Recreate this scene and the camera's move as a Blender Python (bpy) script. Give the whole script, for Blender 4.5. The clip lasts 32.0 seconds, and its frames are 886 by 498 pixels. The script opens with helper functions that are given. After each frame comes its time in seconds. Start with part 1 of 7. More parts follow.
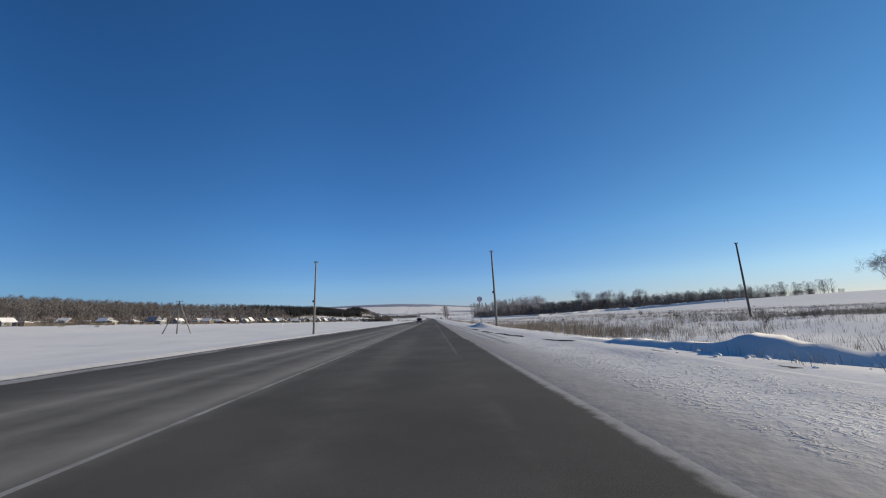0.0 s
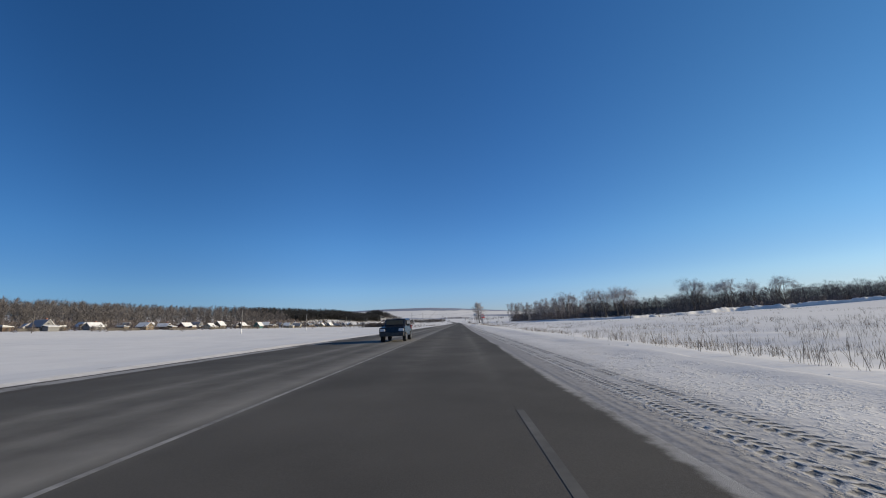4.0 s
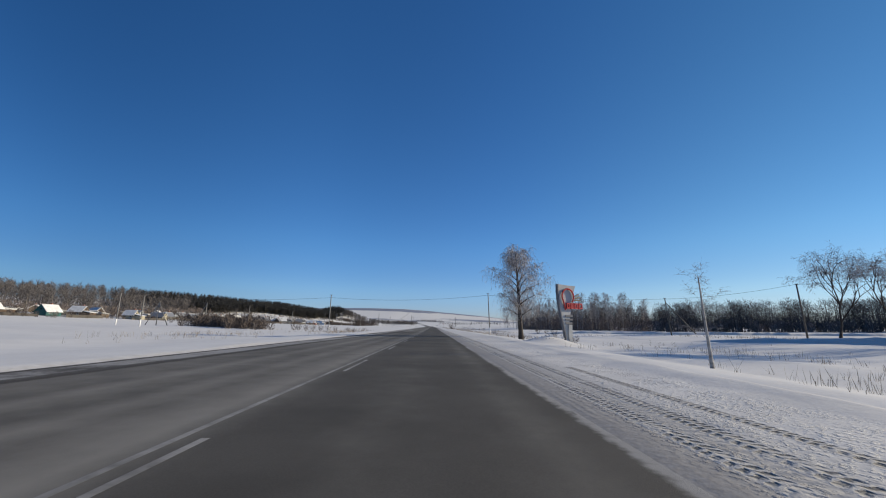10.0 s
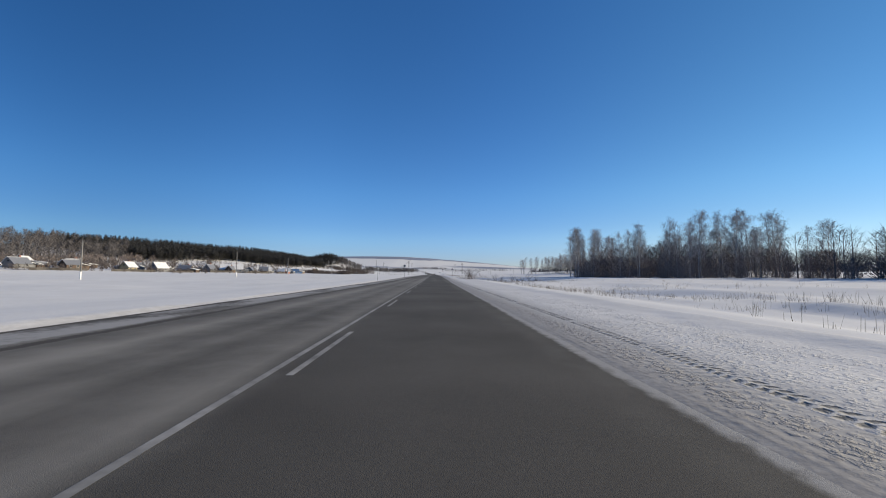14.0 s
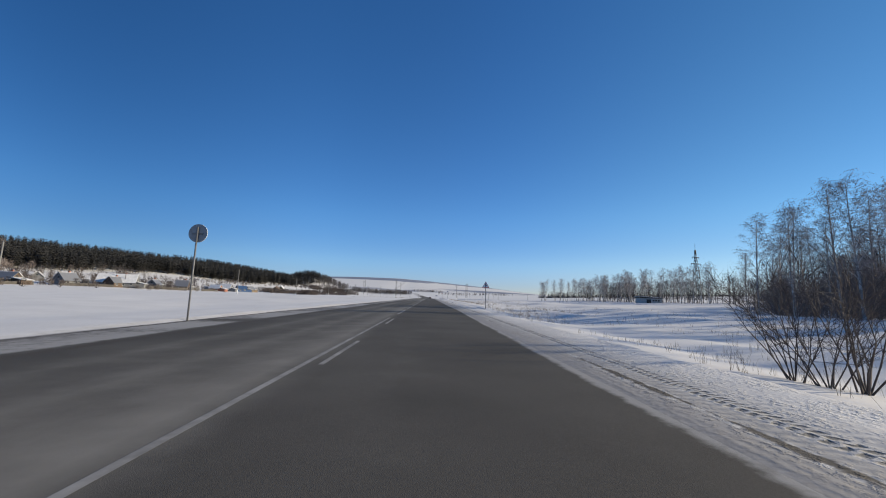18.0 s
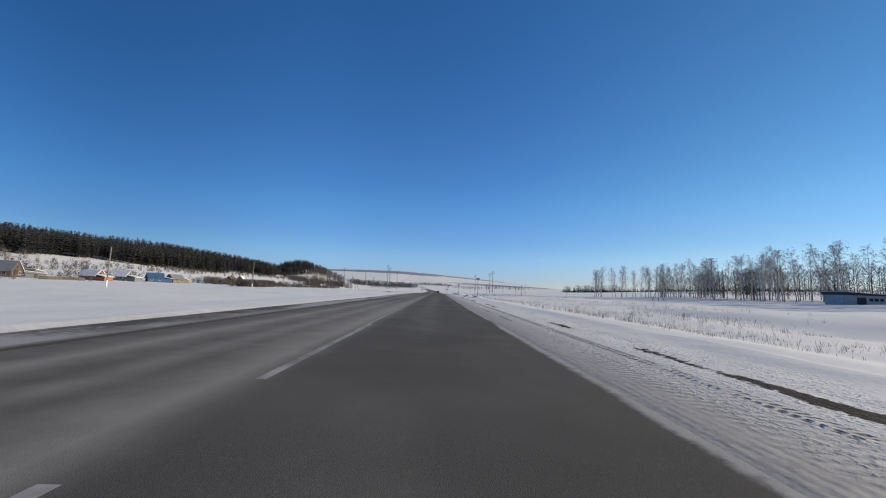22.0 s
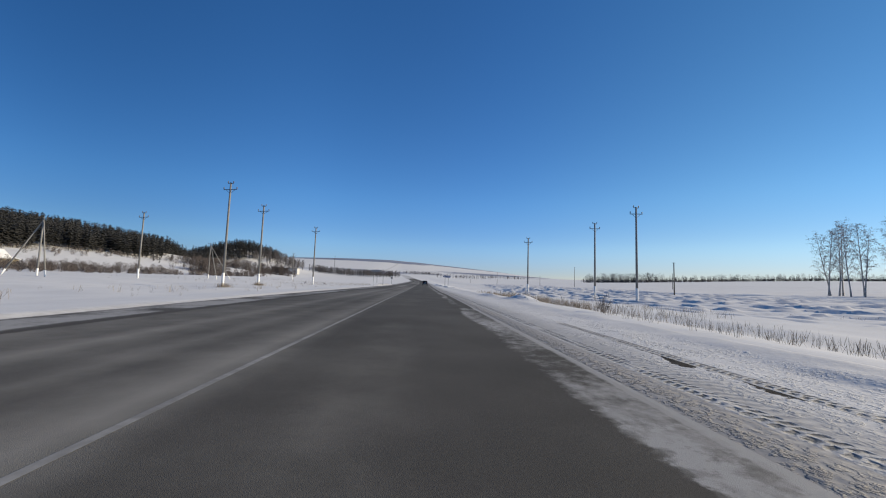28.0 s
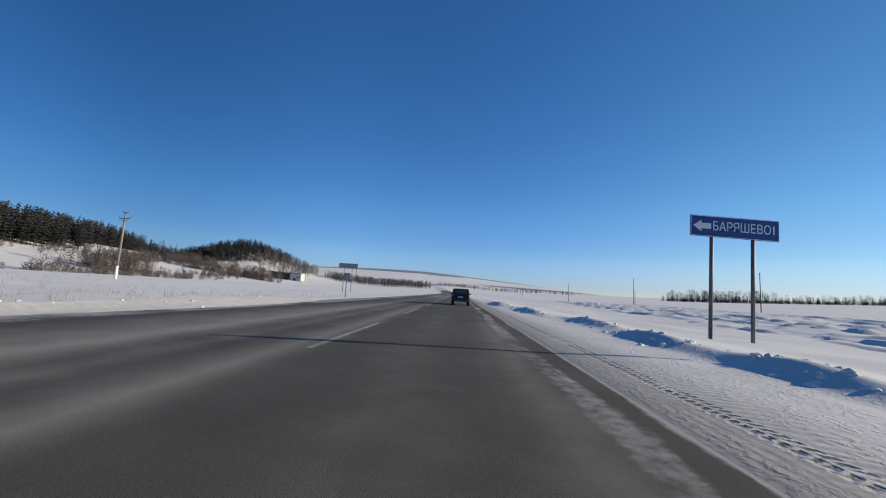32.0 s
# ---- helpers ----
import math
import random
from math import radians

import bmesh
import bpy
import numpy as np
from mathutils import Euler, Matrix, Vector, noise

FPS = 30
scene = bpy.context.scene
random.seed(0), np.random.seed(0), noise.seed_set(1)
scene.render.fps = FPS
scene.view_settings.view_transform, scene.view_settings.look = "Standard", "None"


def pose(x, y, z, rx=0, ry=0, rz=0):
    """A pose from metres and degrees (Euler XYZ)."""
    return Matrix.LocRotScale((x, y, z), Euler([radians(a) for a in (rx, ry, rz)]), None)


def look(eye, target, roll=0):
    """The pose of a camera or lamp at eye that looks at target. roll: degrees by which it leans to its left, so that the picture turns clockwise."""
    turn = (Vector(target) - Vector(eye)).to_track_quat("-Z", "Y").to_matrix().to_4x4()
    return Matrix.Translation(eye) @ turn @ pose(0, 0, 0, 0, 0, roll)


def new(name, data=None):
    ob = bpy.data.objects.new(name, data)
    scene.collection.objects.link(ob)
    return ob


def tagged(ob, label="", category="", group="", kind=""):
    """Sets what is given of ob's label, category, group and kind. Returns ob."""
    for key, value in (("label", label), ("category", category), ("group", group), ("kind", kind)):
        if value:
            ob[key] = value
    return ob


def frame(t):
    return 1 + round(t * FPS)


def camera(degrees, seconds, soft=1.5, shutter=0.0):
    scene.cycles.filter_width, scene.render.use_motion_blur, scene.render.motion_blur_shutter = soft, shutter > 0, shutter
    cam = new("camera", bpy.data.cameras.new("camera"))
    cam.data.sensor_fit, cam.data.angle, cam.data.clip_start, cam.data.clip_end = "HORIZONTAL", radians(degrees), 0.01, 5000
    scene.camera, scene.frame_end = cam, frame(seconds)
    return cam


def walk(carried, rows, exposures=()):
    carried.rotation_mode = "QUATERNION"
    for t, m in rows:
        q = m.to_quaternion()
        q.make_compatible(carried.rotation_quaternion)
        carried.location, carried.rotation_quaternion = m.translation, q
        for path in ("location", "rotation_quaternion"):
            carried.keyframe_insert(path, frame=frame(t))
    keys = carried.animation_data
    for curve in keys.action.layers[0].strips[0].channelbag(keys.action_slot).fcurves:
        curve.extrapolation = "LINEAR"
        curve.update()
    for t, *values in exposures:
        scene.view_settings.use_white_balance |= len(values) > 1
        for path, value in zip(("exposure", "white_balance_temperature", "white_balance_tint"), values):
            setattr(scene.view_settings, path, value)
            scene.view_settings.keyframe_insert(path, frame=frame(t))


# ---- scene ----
EXPO = 0.19
cam = camera(100.0, 32.0, soft=1.1, shutter=0.0)
PATH = [
    (0, (2.830, -0.000, 1.231), (3.162, 9.827, 3.051), -2.12),
    (0.5, (2.811, 13.188, 1.202), (2.990, 23.010, 3.069), -2.30),
    (1, (2.802, 26.276, 1.170), (2.723, 36.113, 2.969), -2.35),
    (1.5, (2.798, 39.242, 1.138), (2.834, 49.094, 2.848), -1.14),
    (2, (2.803, 52.242, 1.109), (2.949, 62.089, 2.843), -1.64),
    (2.5, (2.816, 65.288, 1.084), (2.531, 75.088, 3.055), -2.61),
    (3, (2.833, 78.364, 1.063), (2.367, 88.142, 3.108), -2.55),
    (3.5, (2.851, 91.470, 1.044), (2.486, 101.271, 2.996), -2.63),
    (5.5, (2.892, 144.177, 1.002), (2.520, 153.964, 3.024), -0.30),
    (6, (2.850, 157.366, 1.003), (2.592, 167.151, 3.048), -0.00),
    (6.5, (2.785, 170.551, 1.008), (2.670, 180.343, 3.032), 0.21),
    (7, (2.698, 183.725, 1.016), (2.637, 193.521, 3.020), 0.44),
    (7.5, (2.607, 196.807, 1.027), (2.606, 206.613, 2.988), 0.37),
    (8, (2.548, 209.641, 1.039), (2.634, 219.451, 2.977), 0.33),
    (8.5, (2.547, 222.104, 1.051), (2.744, 231.925, 2.922), 0.05),
    (9, (2.602, 234.230, 1.062), (2.931, 244.048, 2.933), 0.19),
    (9.5, (2.689, 246.097, 1.073), (3.063, 255.903, 2.999), 0.34),
    (10, (2.767, 258.019, 1.084), (2.996, 267.805, 3.125), 0.99),
    (10.5, (2.801, 270.044, 1.093), (3.055, 279.803, 3.260), 0.90),
    (11, (2.785, 282.114, 1.100), (3.793, 291.928, 2.732), -0.65),
    (11.5, (2.752, 294.095, 1.115), (3.531, 303.988, 2.350), 0.27),
    (12, (2.720, 306.007, 1.134), (3.069, 315.972, 1.890), 0.79),
    (12.5, (2.693, 317.862, 1.154), (2.787, 327.855, 1.536), 0.37),
    (13, (2.668, 329.755, 1.163), (2.808, 339.742, 1.659), 0.05),
    (13.5, (2.642, 341.676, 1.163), (2.829, 351.658, 1.727), 0.04),
    (15.5, (2.528, 389.674, 1.108), (2.871, 399.605, 2.233), 1.20),
    (16, (2.525, 401.773, 1.115), (2.903, 411.691, 2.340), 1.48),
    (16.5, (2.537, 413.919, 1.132), (2.852, 423.834, 2.395), 1.50),
    (17, (2.569, 426.124, 1.160), (2.789, 436.041, 2.423), 1.19),
    (17.5, (2.625, 438.398, 1.192), (2.871, 448.308, 2.504), 1.74),
    (18, (2.686, 450.733, 1.224), (2.987, 460.645, 2.512), 1.74),
    (18.5, (2.732, 463.144, 1.255), (3.032, 473.063, 2.486), 2.02),
    (19, (2.753, 475.640, 1.283), (3.005, 485.561, 2.510), 2.16),
    (19.5, (2.750, 488.158, 1.308), (3.151, 498.078, 2.506), 2.33),
    (20, (2.747, 500.619, 1.324), (3.054, 510.551, 2.446), 2.26),
    (20.5, (2.754, 512.910, 1.332), (3.059, 522.848, 2.405), 2.08),
    (21, (2.773, 525.044, 1.336), (3.040, 534.984, 2.399), 1.94),
    (21.5, (2.804, 537.150, 1.339), (2.979, 547.092, 2.402), 1.96),
    (22, (2.845, 549.240, 1.343), (2.931, 559.178, 2.459), 1.97),
    (22.5, (2.892, 561.386, 1.351), (2.865, 571.322, 2.487), 1.85),
    (23, (2.945, 573.610, 1.362), (2.802, 583.537, 2.564), 1.86),
    (23.5, (2.995, 585.934, 1.378), (2.882, 595.848, 2.687), 2.08),
    (24, (3.018, 598.410, 1.400), (3.009, 608.328, 2.682), 2.03),
    (24.5, (3.025, 611.047, 1.427), (3.048, 620.961, 2.735), 2.28),
    (26.5, (2.898, 663.120, 1.450), (2.871, 673.047, 2.654), 0.78),
    (27, (2.868, 676.272, 1.430), (2.964, 686.210, 2.535), 1.12),
    (27.5, (2.832, 689.465, 1.399), (2.865, 699.401, 2.528), 1.63),
    (28, (2.793, 702.536, 1.354), (3.225, 712.491, 2.207), 1.94),
    (28.5, (2.759, 715.192, 1.293), (3.161, 725.156, 2.042), 2.07),
    (29, (2.751, 727.456, 1.212), (2.928, 737.420, 2.036), 1.99),
    (29.5, (2.759, 739.435, 1.116), (2.640, 749.386, 2.100), 1.74),
    (30, (2.760, 751.270, 1.013), (2.576, 761.216, 2.036), 1.62),
    (30.5, (2.734, 763.144, 0.918), (2.437, 773.085, 1.956), 1.64),
    (31, (2.681, 775.132, 0.840), (2.247, 785.061, 1.943), 2.34),
    (31.5, (2.619, 787.192, 0.774), (2.071, 797.112, 1.909), 2.68),
    (32, (2.574, 799.248, 0.707), (2.027, 809.165, 1.864), 3.43),
]
walk(cam, [(t, look(eye, target, roll)) for t, eye, target, roll in PATH], [(0, EXPO), (11, EXPO), (12.5, EXPO + 0.15), (32, EXPO + 0.1)])

# ---------- world, sun ----------
SUN_AZ, SUN_EL = 84.0, 17.0   # degrees right of the road's heading, and above the horizon
world = bpy.data.worlds.new("winter_sky")
scene.world = world
world.use_nodes = True
wn, wl = world.node_tree.nodes, world.node_tree.links
sky = wn.new("ShaderNodeTexSky")
sky.sky_type = "NISHITA"
sky.sun_disc = False
sky.sun_elevation, sky.sun_rotation = radians(SUN_EL), radians(SUN_AZ)
sky.altitude, sky.air_density, sky.dust_density, sky.ozone_density = 1500, 1.0, 0.0, 3.0
wn["Background"].inputs["Strength"].default_value = 0.113
tint = wn.new("ShaderNodeHueSaturation")
tint.inputs["Saturation"].default_value = 1.2
wl.new(sky.outputs[0], tint.inputs["Color"])
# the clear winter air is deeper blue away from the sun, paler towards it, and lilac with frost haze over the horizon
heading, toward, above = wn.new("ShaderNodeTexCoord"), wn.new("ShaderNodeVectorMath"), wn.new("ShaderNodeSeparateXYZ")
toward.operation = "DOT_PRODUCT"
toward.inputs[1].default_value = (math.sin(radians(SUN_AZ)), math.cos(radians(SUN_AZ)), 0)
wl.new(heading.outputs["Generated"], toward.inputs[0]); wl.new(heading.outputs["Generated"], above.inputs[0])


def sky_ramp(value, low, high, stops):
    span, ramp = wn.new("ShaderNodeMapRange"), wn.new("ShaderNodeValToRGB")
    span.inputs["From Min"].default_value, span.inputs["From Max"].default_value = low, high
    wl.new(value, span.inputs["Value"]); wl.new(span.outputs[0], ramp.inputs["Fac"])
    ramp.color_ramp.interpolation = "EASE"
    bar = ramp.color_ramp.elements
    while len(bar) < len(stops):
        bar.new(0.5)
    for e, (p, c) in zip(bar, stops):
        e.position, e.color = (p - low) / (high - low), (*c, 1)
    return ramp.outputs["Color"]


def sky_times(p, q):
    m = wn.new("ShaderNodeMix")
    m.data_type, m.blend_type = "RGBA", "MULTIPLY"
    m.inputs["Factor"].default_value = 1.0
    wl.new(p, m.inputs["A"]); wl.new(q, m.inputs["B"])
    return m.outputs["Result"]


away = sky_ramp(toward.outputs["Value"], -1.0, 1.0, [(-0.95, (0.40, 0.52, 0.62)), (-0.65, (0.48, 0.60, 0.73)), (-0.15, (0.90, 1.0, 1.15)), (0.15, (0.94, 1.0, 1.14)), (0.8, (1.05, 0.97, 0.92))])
haze = sky_ramp(above.outputs["Z"], -0.02, 0.30, [(-0.02, (0.64, 0.63, 0.80)), (0.02, (0.67, 0.65, 0.80)), (0.10, (0.92, 0.88, 0.92)), (0.22, (1.0, 1.0, 1.0))])
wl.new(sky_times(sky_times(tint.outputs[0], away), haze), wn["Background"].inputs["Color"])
sun = new("sun", bpy.data.lights.new("sun", "SUN"))
sun.data.energy, sun.data.angle, sun.data.color = 4.8, radians(0.5), (1.0, 0.86, 0.63)
_a, _e = radians(SUN_AZ), radians(SUN_EL)
SUN_DIR = Vector((math.sin(_a) * math.cos(_e), math.cos(_a) * math.cos(_e), math.sin(_e)))
sun.matrix_world = look((0, 0, 50), Vector((0, 0, 50)) - SUN_DIR)

# ---------- materials ----------
def material(name, c1, c2, scale=4.0, rough=0.7, metal=0.0, bump=0.0, bump_scale=None, fine=None, rand=0.0):
    """Two colours mixed by noise at two scales, with relief."""
    m = bpy.data.materials.new(name)
    m.use_nodes = True
    n, l = m.node_tree.nodes, m.node_tree.links
    b = n["Principled BSDF"]
    b.inputs["Roughness"].default_value, b.inputs["Metallic"].default_value = rough, metal
    tc = n.new("ShaderNodeTexCoord")
    big, small = n.new("ShaderNodeTexNoise"), n.new("ShaderNodeTexNoise")
    big.inputs["Scale"].default_value, small.inputs["Scale"].default_value = scale, fine or scale * 9
    big.inputs["Detail"].default_value, small.inputs["Detail"].default_value = 4, 3
    for t in (big, small):
        l.new(tc.outputs["Object"], t.inputs["Vector"])
    add = n.new("ShaderNodeMath"); add.operation = "MULTIPLY_ADD"
    l.new(small.outputs["Fac"], add.inputs[0]); add.inputs[1].default_value = 0.5
    l.new(big.outputs["Fac"], add.inputs[2])
    ramp = n.new("ShaderNodeMapRange")
    ramp.inputs["From Min"].default_value, ramp.inputs["From Max"].default_value = 0.5, 1.0
    l.new(add.outputs[0], ramp.inputs["Value"])
    mix = n.new("ShaderNodeMix"); mix.data_type = "RGBA"
    mix.inputs["A"].default_value, mix.inputs["B"].default_value = (*c1, 1), (*c2, 1)
    l.new(ramp.outputs[0], mix.inputs["Factor"])
    out = mix.outputs["Result"]
    if rand:
        info, hsv = n.new("ShaderNodeObjectInfo"), n.new("ShaderNodeHueSaturation")
        mr = n.new("ShaderNodeMapRange")
        mr.inputs["To Min"].default_value, mr.inputs["To Max"].default_value = 1 - rand, 1 + rand
        l.new(info.outputs["Random"], mr.inputs["Value"]); l.new(mr.outputs[0], hsv.inputs["Value"])
        l.new(out, hsv.inputs["Color"]); out = hsv.outputs["Color"]
    l.new(out, b.inputs["Base Color"])
    if bump:
        bm_n, bp = n.new("ShaderNodeTexNoise"), n.new("ShaderNodeBump")
        bm_n.inputs["Scale"].default_value, bm_n.inputs["Detail"].default_value = bump_scale or scale * 5, 5
        l.new(tc.outputs["Object"], bm_n.inputs["Vector"])
        bp.inputs["Strength"].default_value, bp.inputs["Distance"].default_value = 0.6, bump
        l.new(bm_n.outputs["Fac"], bp.inputs["Height"]); l.new(bp.outputs["Normal"], b.inputs["Normal"])
    return m


def mix_in(m, attribute, colour, rough=None, low=0.35, high=0.65, noise_scale=3.0, amount=0.55, ior=None):
    """Lays a second colour over a material where a mesh attribute, broken up by noise, says so."""
    n, l = m.node_tree.nodes, m.node_tree.links
    b = n["Principled BSDF"]
    at, nz = n.new("ShaderNodeAttribute"), n.new("ShaderNodeTexNoise")
    at.attribute_name = attribute
    tc = n.new("ShaderNodeTexCoord")
    l.new(tc.outputs["Object"], nz.inputs["Vector"])
    nz.inputs["Scale"].default_value, nz.inputs["Detail"].default_value, nz.inputs["Roughness"].default_value = noise_scale, 8, 0.65
    ma = n.new("ShaderNodeMath"); ma.operation = "MULTIPLY_ADD"
    l.new(nz.outputs["Fac"], ma.inputs[0]); ma.inputs[1].default_value = amount
    l.new(at.outputs["Fac"], ma.inputs[2])
    mr = n.new("ShaderNodeMapRange"); mr.interpolation_type = "SMOOTHSTEP"
    mr.inputs["From Min"].default_value, mr.inputs["From Max"].default_value = low + amount / 2, high + amount / 2
    l.new(ma.outputs[0], mr.inputs["Value"])
    mx = n.new("ShaderNodeMix"); mx.data_type = "RGBA"
    old = b.inputs["Base Color"].links[0].from_socket
    l.new(old, mx.inputs["A"]); mx.inputs["B"].default_value = (*colour, 1)
    l.new(mr.outputs[0], mx.inputs["Factor"]); l.new(mx.outputs["Result"], b.inputs["Base Color"])
    for key, value in (("Roughness", rough), ("IOR", ior)):
        if value is None:
            continue
        r2, had = n.new("ShaderNodeMix"), b.inputs[key]
        r2.inputs["A"].default_value, r2.inputs["B"].default_value = had.default_value, value
        if had.links:
            l.new(had.links[0].from_socket, r2.inputs["A"])
        l.new(mr.outputs[0], r2.inputs["Factor"]); l.new(r2.outputs["Result"], had)


SNOW = material("snow", (0.49, 0.482, 0.475), (0.59, 0.582, 0.575), 0.35, 0.85, bump=0.02, bump_scale=2.5, fine=14)
SNOW.node_tree.nodes["Principled BSDF"].inputs["IOR"].default_value = 2.3
_n, _l = SNOW.node_tree.nodes, SNOW.node_tree.links
_grain, _relief = _n.new("ShaderNodeTexNoise"), _n.new("ShaderNodeBump")
_grain.inputs["Scale"].default_value, _grain.inputs["Detail"].default_value, _grain.inputs["Roughness"].default_value = 7.0, 5, 0.5
_relief.inputs["Strength"].default_value, _relief.inputs["Distance"].default_value = 0.5, 0.014
_l.new([q for q in _n if q.type == "TEX_COORD"][0].outputs["Object"], _grain.inputs["Vector"])
_l.new(_grain.outputs["Fac"], _relief.inputs["Height"])
_l.new(_n["Principled BSDF"].inputs["Normal"].links[0].from_socket, _relief.inputs["Normal"])
_l.new(_relief.outputs["Normal"], _n["Principled BSDF"].inputs["Normal"])
mix_in(SNOW, "dirt", (0.39, 0.38, 0.37), 0.9, 0.3, 0.95, 2.6, 0.8, 1.6)
mix_in(SNOW, "slush", (0.10, 0.09, 0.078), 0.9, 0.42, 0.66, 5.0, 0.7, 1.3)
mix_in(SNOW, "earth", (0.030, 0.027, 0.025), 0.95, 0.44, 0.54, 6.0, 1.1, 1.2)
# far woods, with the pale blue of distance haze painted into their colour
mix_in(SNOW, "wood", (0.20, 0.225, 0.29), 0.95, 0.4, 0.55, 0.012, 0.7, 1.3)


def shoulder_material():
    """Packed roadside snow: greyed by grit towards the asphalt, combed by the plough into slanting ripples and long grooves, crumbled farther out."""
    m = SNOW.copy()
    m.name = "shoulder_snow"
    n, l = m.node_tree.nodes, m.node_tree.links
    b = n["Principled BSDF"]

    def calc(op, p, q=None):
        k = n.new("ShaderNodeMath"); k.operation = op
        for slot, v in ((0, p), (1, q)):
            if v is None:
                continue
            if isinstance(v, (int, float)):
                k.inputs[slot].default_value = v
            else:
                l.new(v, k.inputs[slot])
        return k.outputs[0]

    def ramp(v, lo, hi):
        k = n.new("ShaderNodeMapRange"); k.interpolation_type = "SMOOTHSTEP"
        k.inputs["From Min"].default_value, k.inputs["From Max"].default_value = min(lo, hi), max(lo, hi)
        k.inputs["To Min"].default_value, k.inputs["To Max"].default_value = (0, 1) if lo < hi else (1, 0)
        l.new(v, k.inputs["Value"])
        return k.outputs[0]

    def noise_of(scale, detail, rough=0.55):
        k = n.new("ShaderNodeTexNoise")
        k.inputs["Scale"].default_value, k.inputs["Detail"].default_value, k.inputs["Roughness"].default_value = scale, detail, rough
        l.new(tc.outputs["Object"], k.inputs["Vector"])
        return k.outputs["Fac"]
    tc, xyz, at = n.new("ShaderNodeTexCoord"), n.new("ShaderNodeSeparateXYZ"), n.new("ShaderNodeAttribute")
    at.attribute_name = "off"
    l.new(tc.outputs["Object"], xyz.inputs[0])
    off, y = at.outputs["Fac"], xyz.outputs["Y"]
    wide, mid, fine = noise_of(0.35, 3), noise_of(1.7, 4), noise_of(11.0, 4, 0.6)
    comb = calc("SINE", calc("MULTIPLY", calc("ADD", calc("ADD", y, calc("MULTIPLY", off, 0.28)), calc("MULTIPLY", mid, 0.30)), 6.2832 / 0.19))
    comb = calc("MULTIPLY", comb, calc("MULTIPLY", calc("MULTIPLY", ramp(off, 0.5, 0.8), ramp(off, 1.9, 1.45)), calc("MULTIPLY", ramp(wide, 0.36, 0.52), ramp(y, 22.0, 32.0))))
    groove = calc("SINE", calc("MULTIPLY", calc("ADD", off, calc("MULTIPLY", mid, 0.10)), 6.2832 / 0.13))
    groove = calc("MULTIPLY", groove, calc("MULTIPLY", calc("MULTIPLY", ramp(off, 0.1, 0.25), ramp(off, 0.85, 0.6)), calc("MULTIPLY", ramp(wide, 0.62, 0.45), ramp(y, 22.0, 32.0))))
    trod = n.new("ShaderNodeAttribute")
    trod.attribute_name = "trod"
    crumb = calc("MULTIPLY", ramp(fine, 0.46, 0.66), calc("MAXIMUM", calc("MULTIPLY", trod.outputs["Fac"], 2.0), calc("MULTIPLY", calc("MULTIPLY", ramp(off, 1.0, 1.5), ramp(off, 4.4, 3.2)), calc("ADD", 0.2, ramp(mid, 0.40, 0.58)))))
    height = calc("ADD", calc("ADD", calc("MULTIPLY", comb, 0.13), calc("MULTIPLY", groove, 0.04)), calc("MULTIPLY", calc("ADD", calc("MULTIPLY", crumb, 0.5), calc("MULTIPLY", fine, 0.18)), calc("ADD", 0.45, calc("MULTIPLY", ramp(y, 745.0, 715.0), 0.55))))
    bp = n.new("ShaderNodeBump")
    bp.inputs["Strength"].default_value, bp.inputs["Distance"].default_value = 1.0, 0.030
    l.new(height, bp.inputs["Height"]); l.new(b.inputs["Normal"].links[0].from_socket, bp.inputs["Normal"]); l.new(bp.outputs["Normal"], b.inputs["Normal"])
    # grit ground into the snow, less and less with distance from the asphalt
    grit = calc("MULTIPLY", ramp(calc("ADD", off, calc("MULTIPLY", mid, 0.9)), 3.0, 0.7), calc("ADD", 0.62, calc("MULTIPLY", fine, 0.6)))
    bare = n.new("ShaderNodeAttribute")
    bare.attribute_name = "earth"
    wet = n.new("ShaderNodeAttribute")
    wet.attribute_name = "slush"
    grit = calc("MULTIPLY", calc("MULTIPLY", grit, ramp(bare.outputs["Fac"], 0.45, 0.2)), ramp(wet.outputs["Fac"], 0.62, 0.4))
    mx = n.new("ShaderNodeMix"); mx.data_type = "RGBA"
    l.new(b.inputs["Base Color"].links[0].from_socket, mx.inputs["A"]); mx.inputs["B"].default_value = (0.265, 0.25, 0.235, 1)
    l.new(grit, mx.inputs["Factor"]); l.new(mx.outputs["Result"], b.inputs["Base Color"])
    gl = n.new("ShaderNodeMix")
    l.new(b.inputs["IOR"].links[0].from_socket, gl.inputs["A"]); gl.inputs["B"].default_value = 1.5
    l.new(grit, gl.inputs["Factor"]); l.new(gl.outputs["Result"], b.inputs["IOR"])
    return m


SHOULDER = shoulder_material()


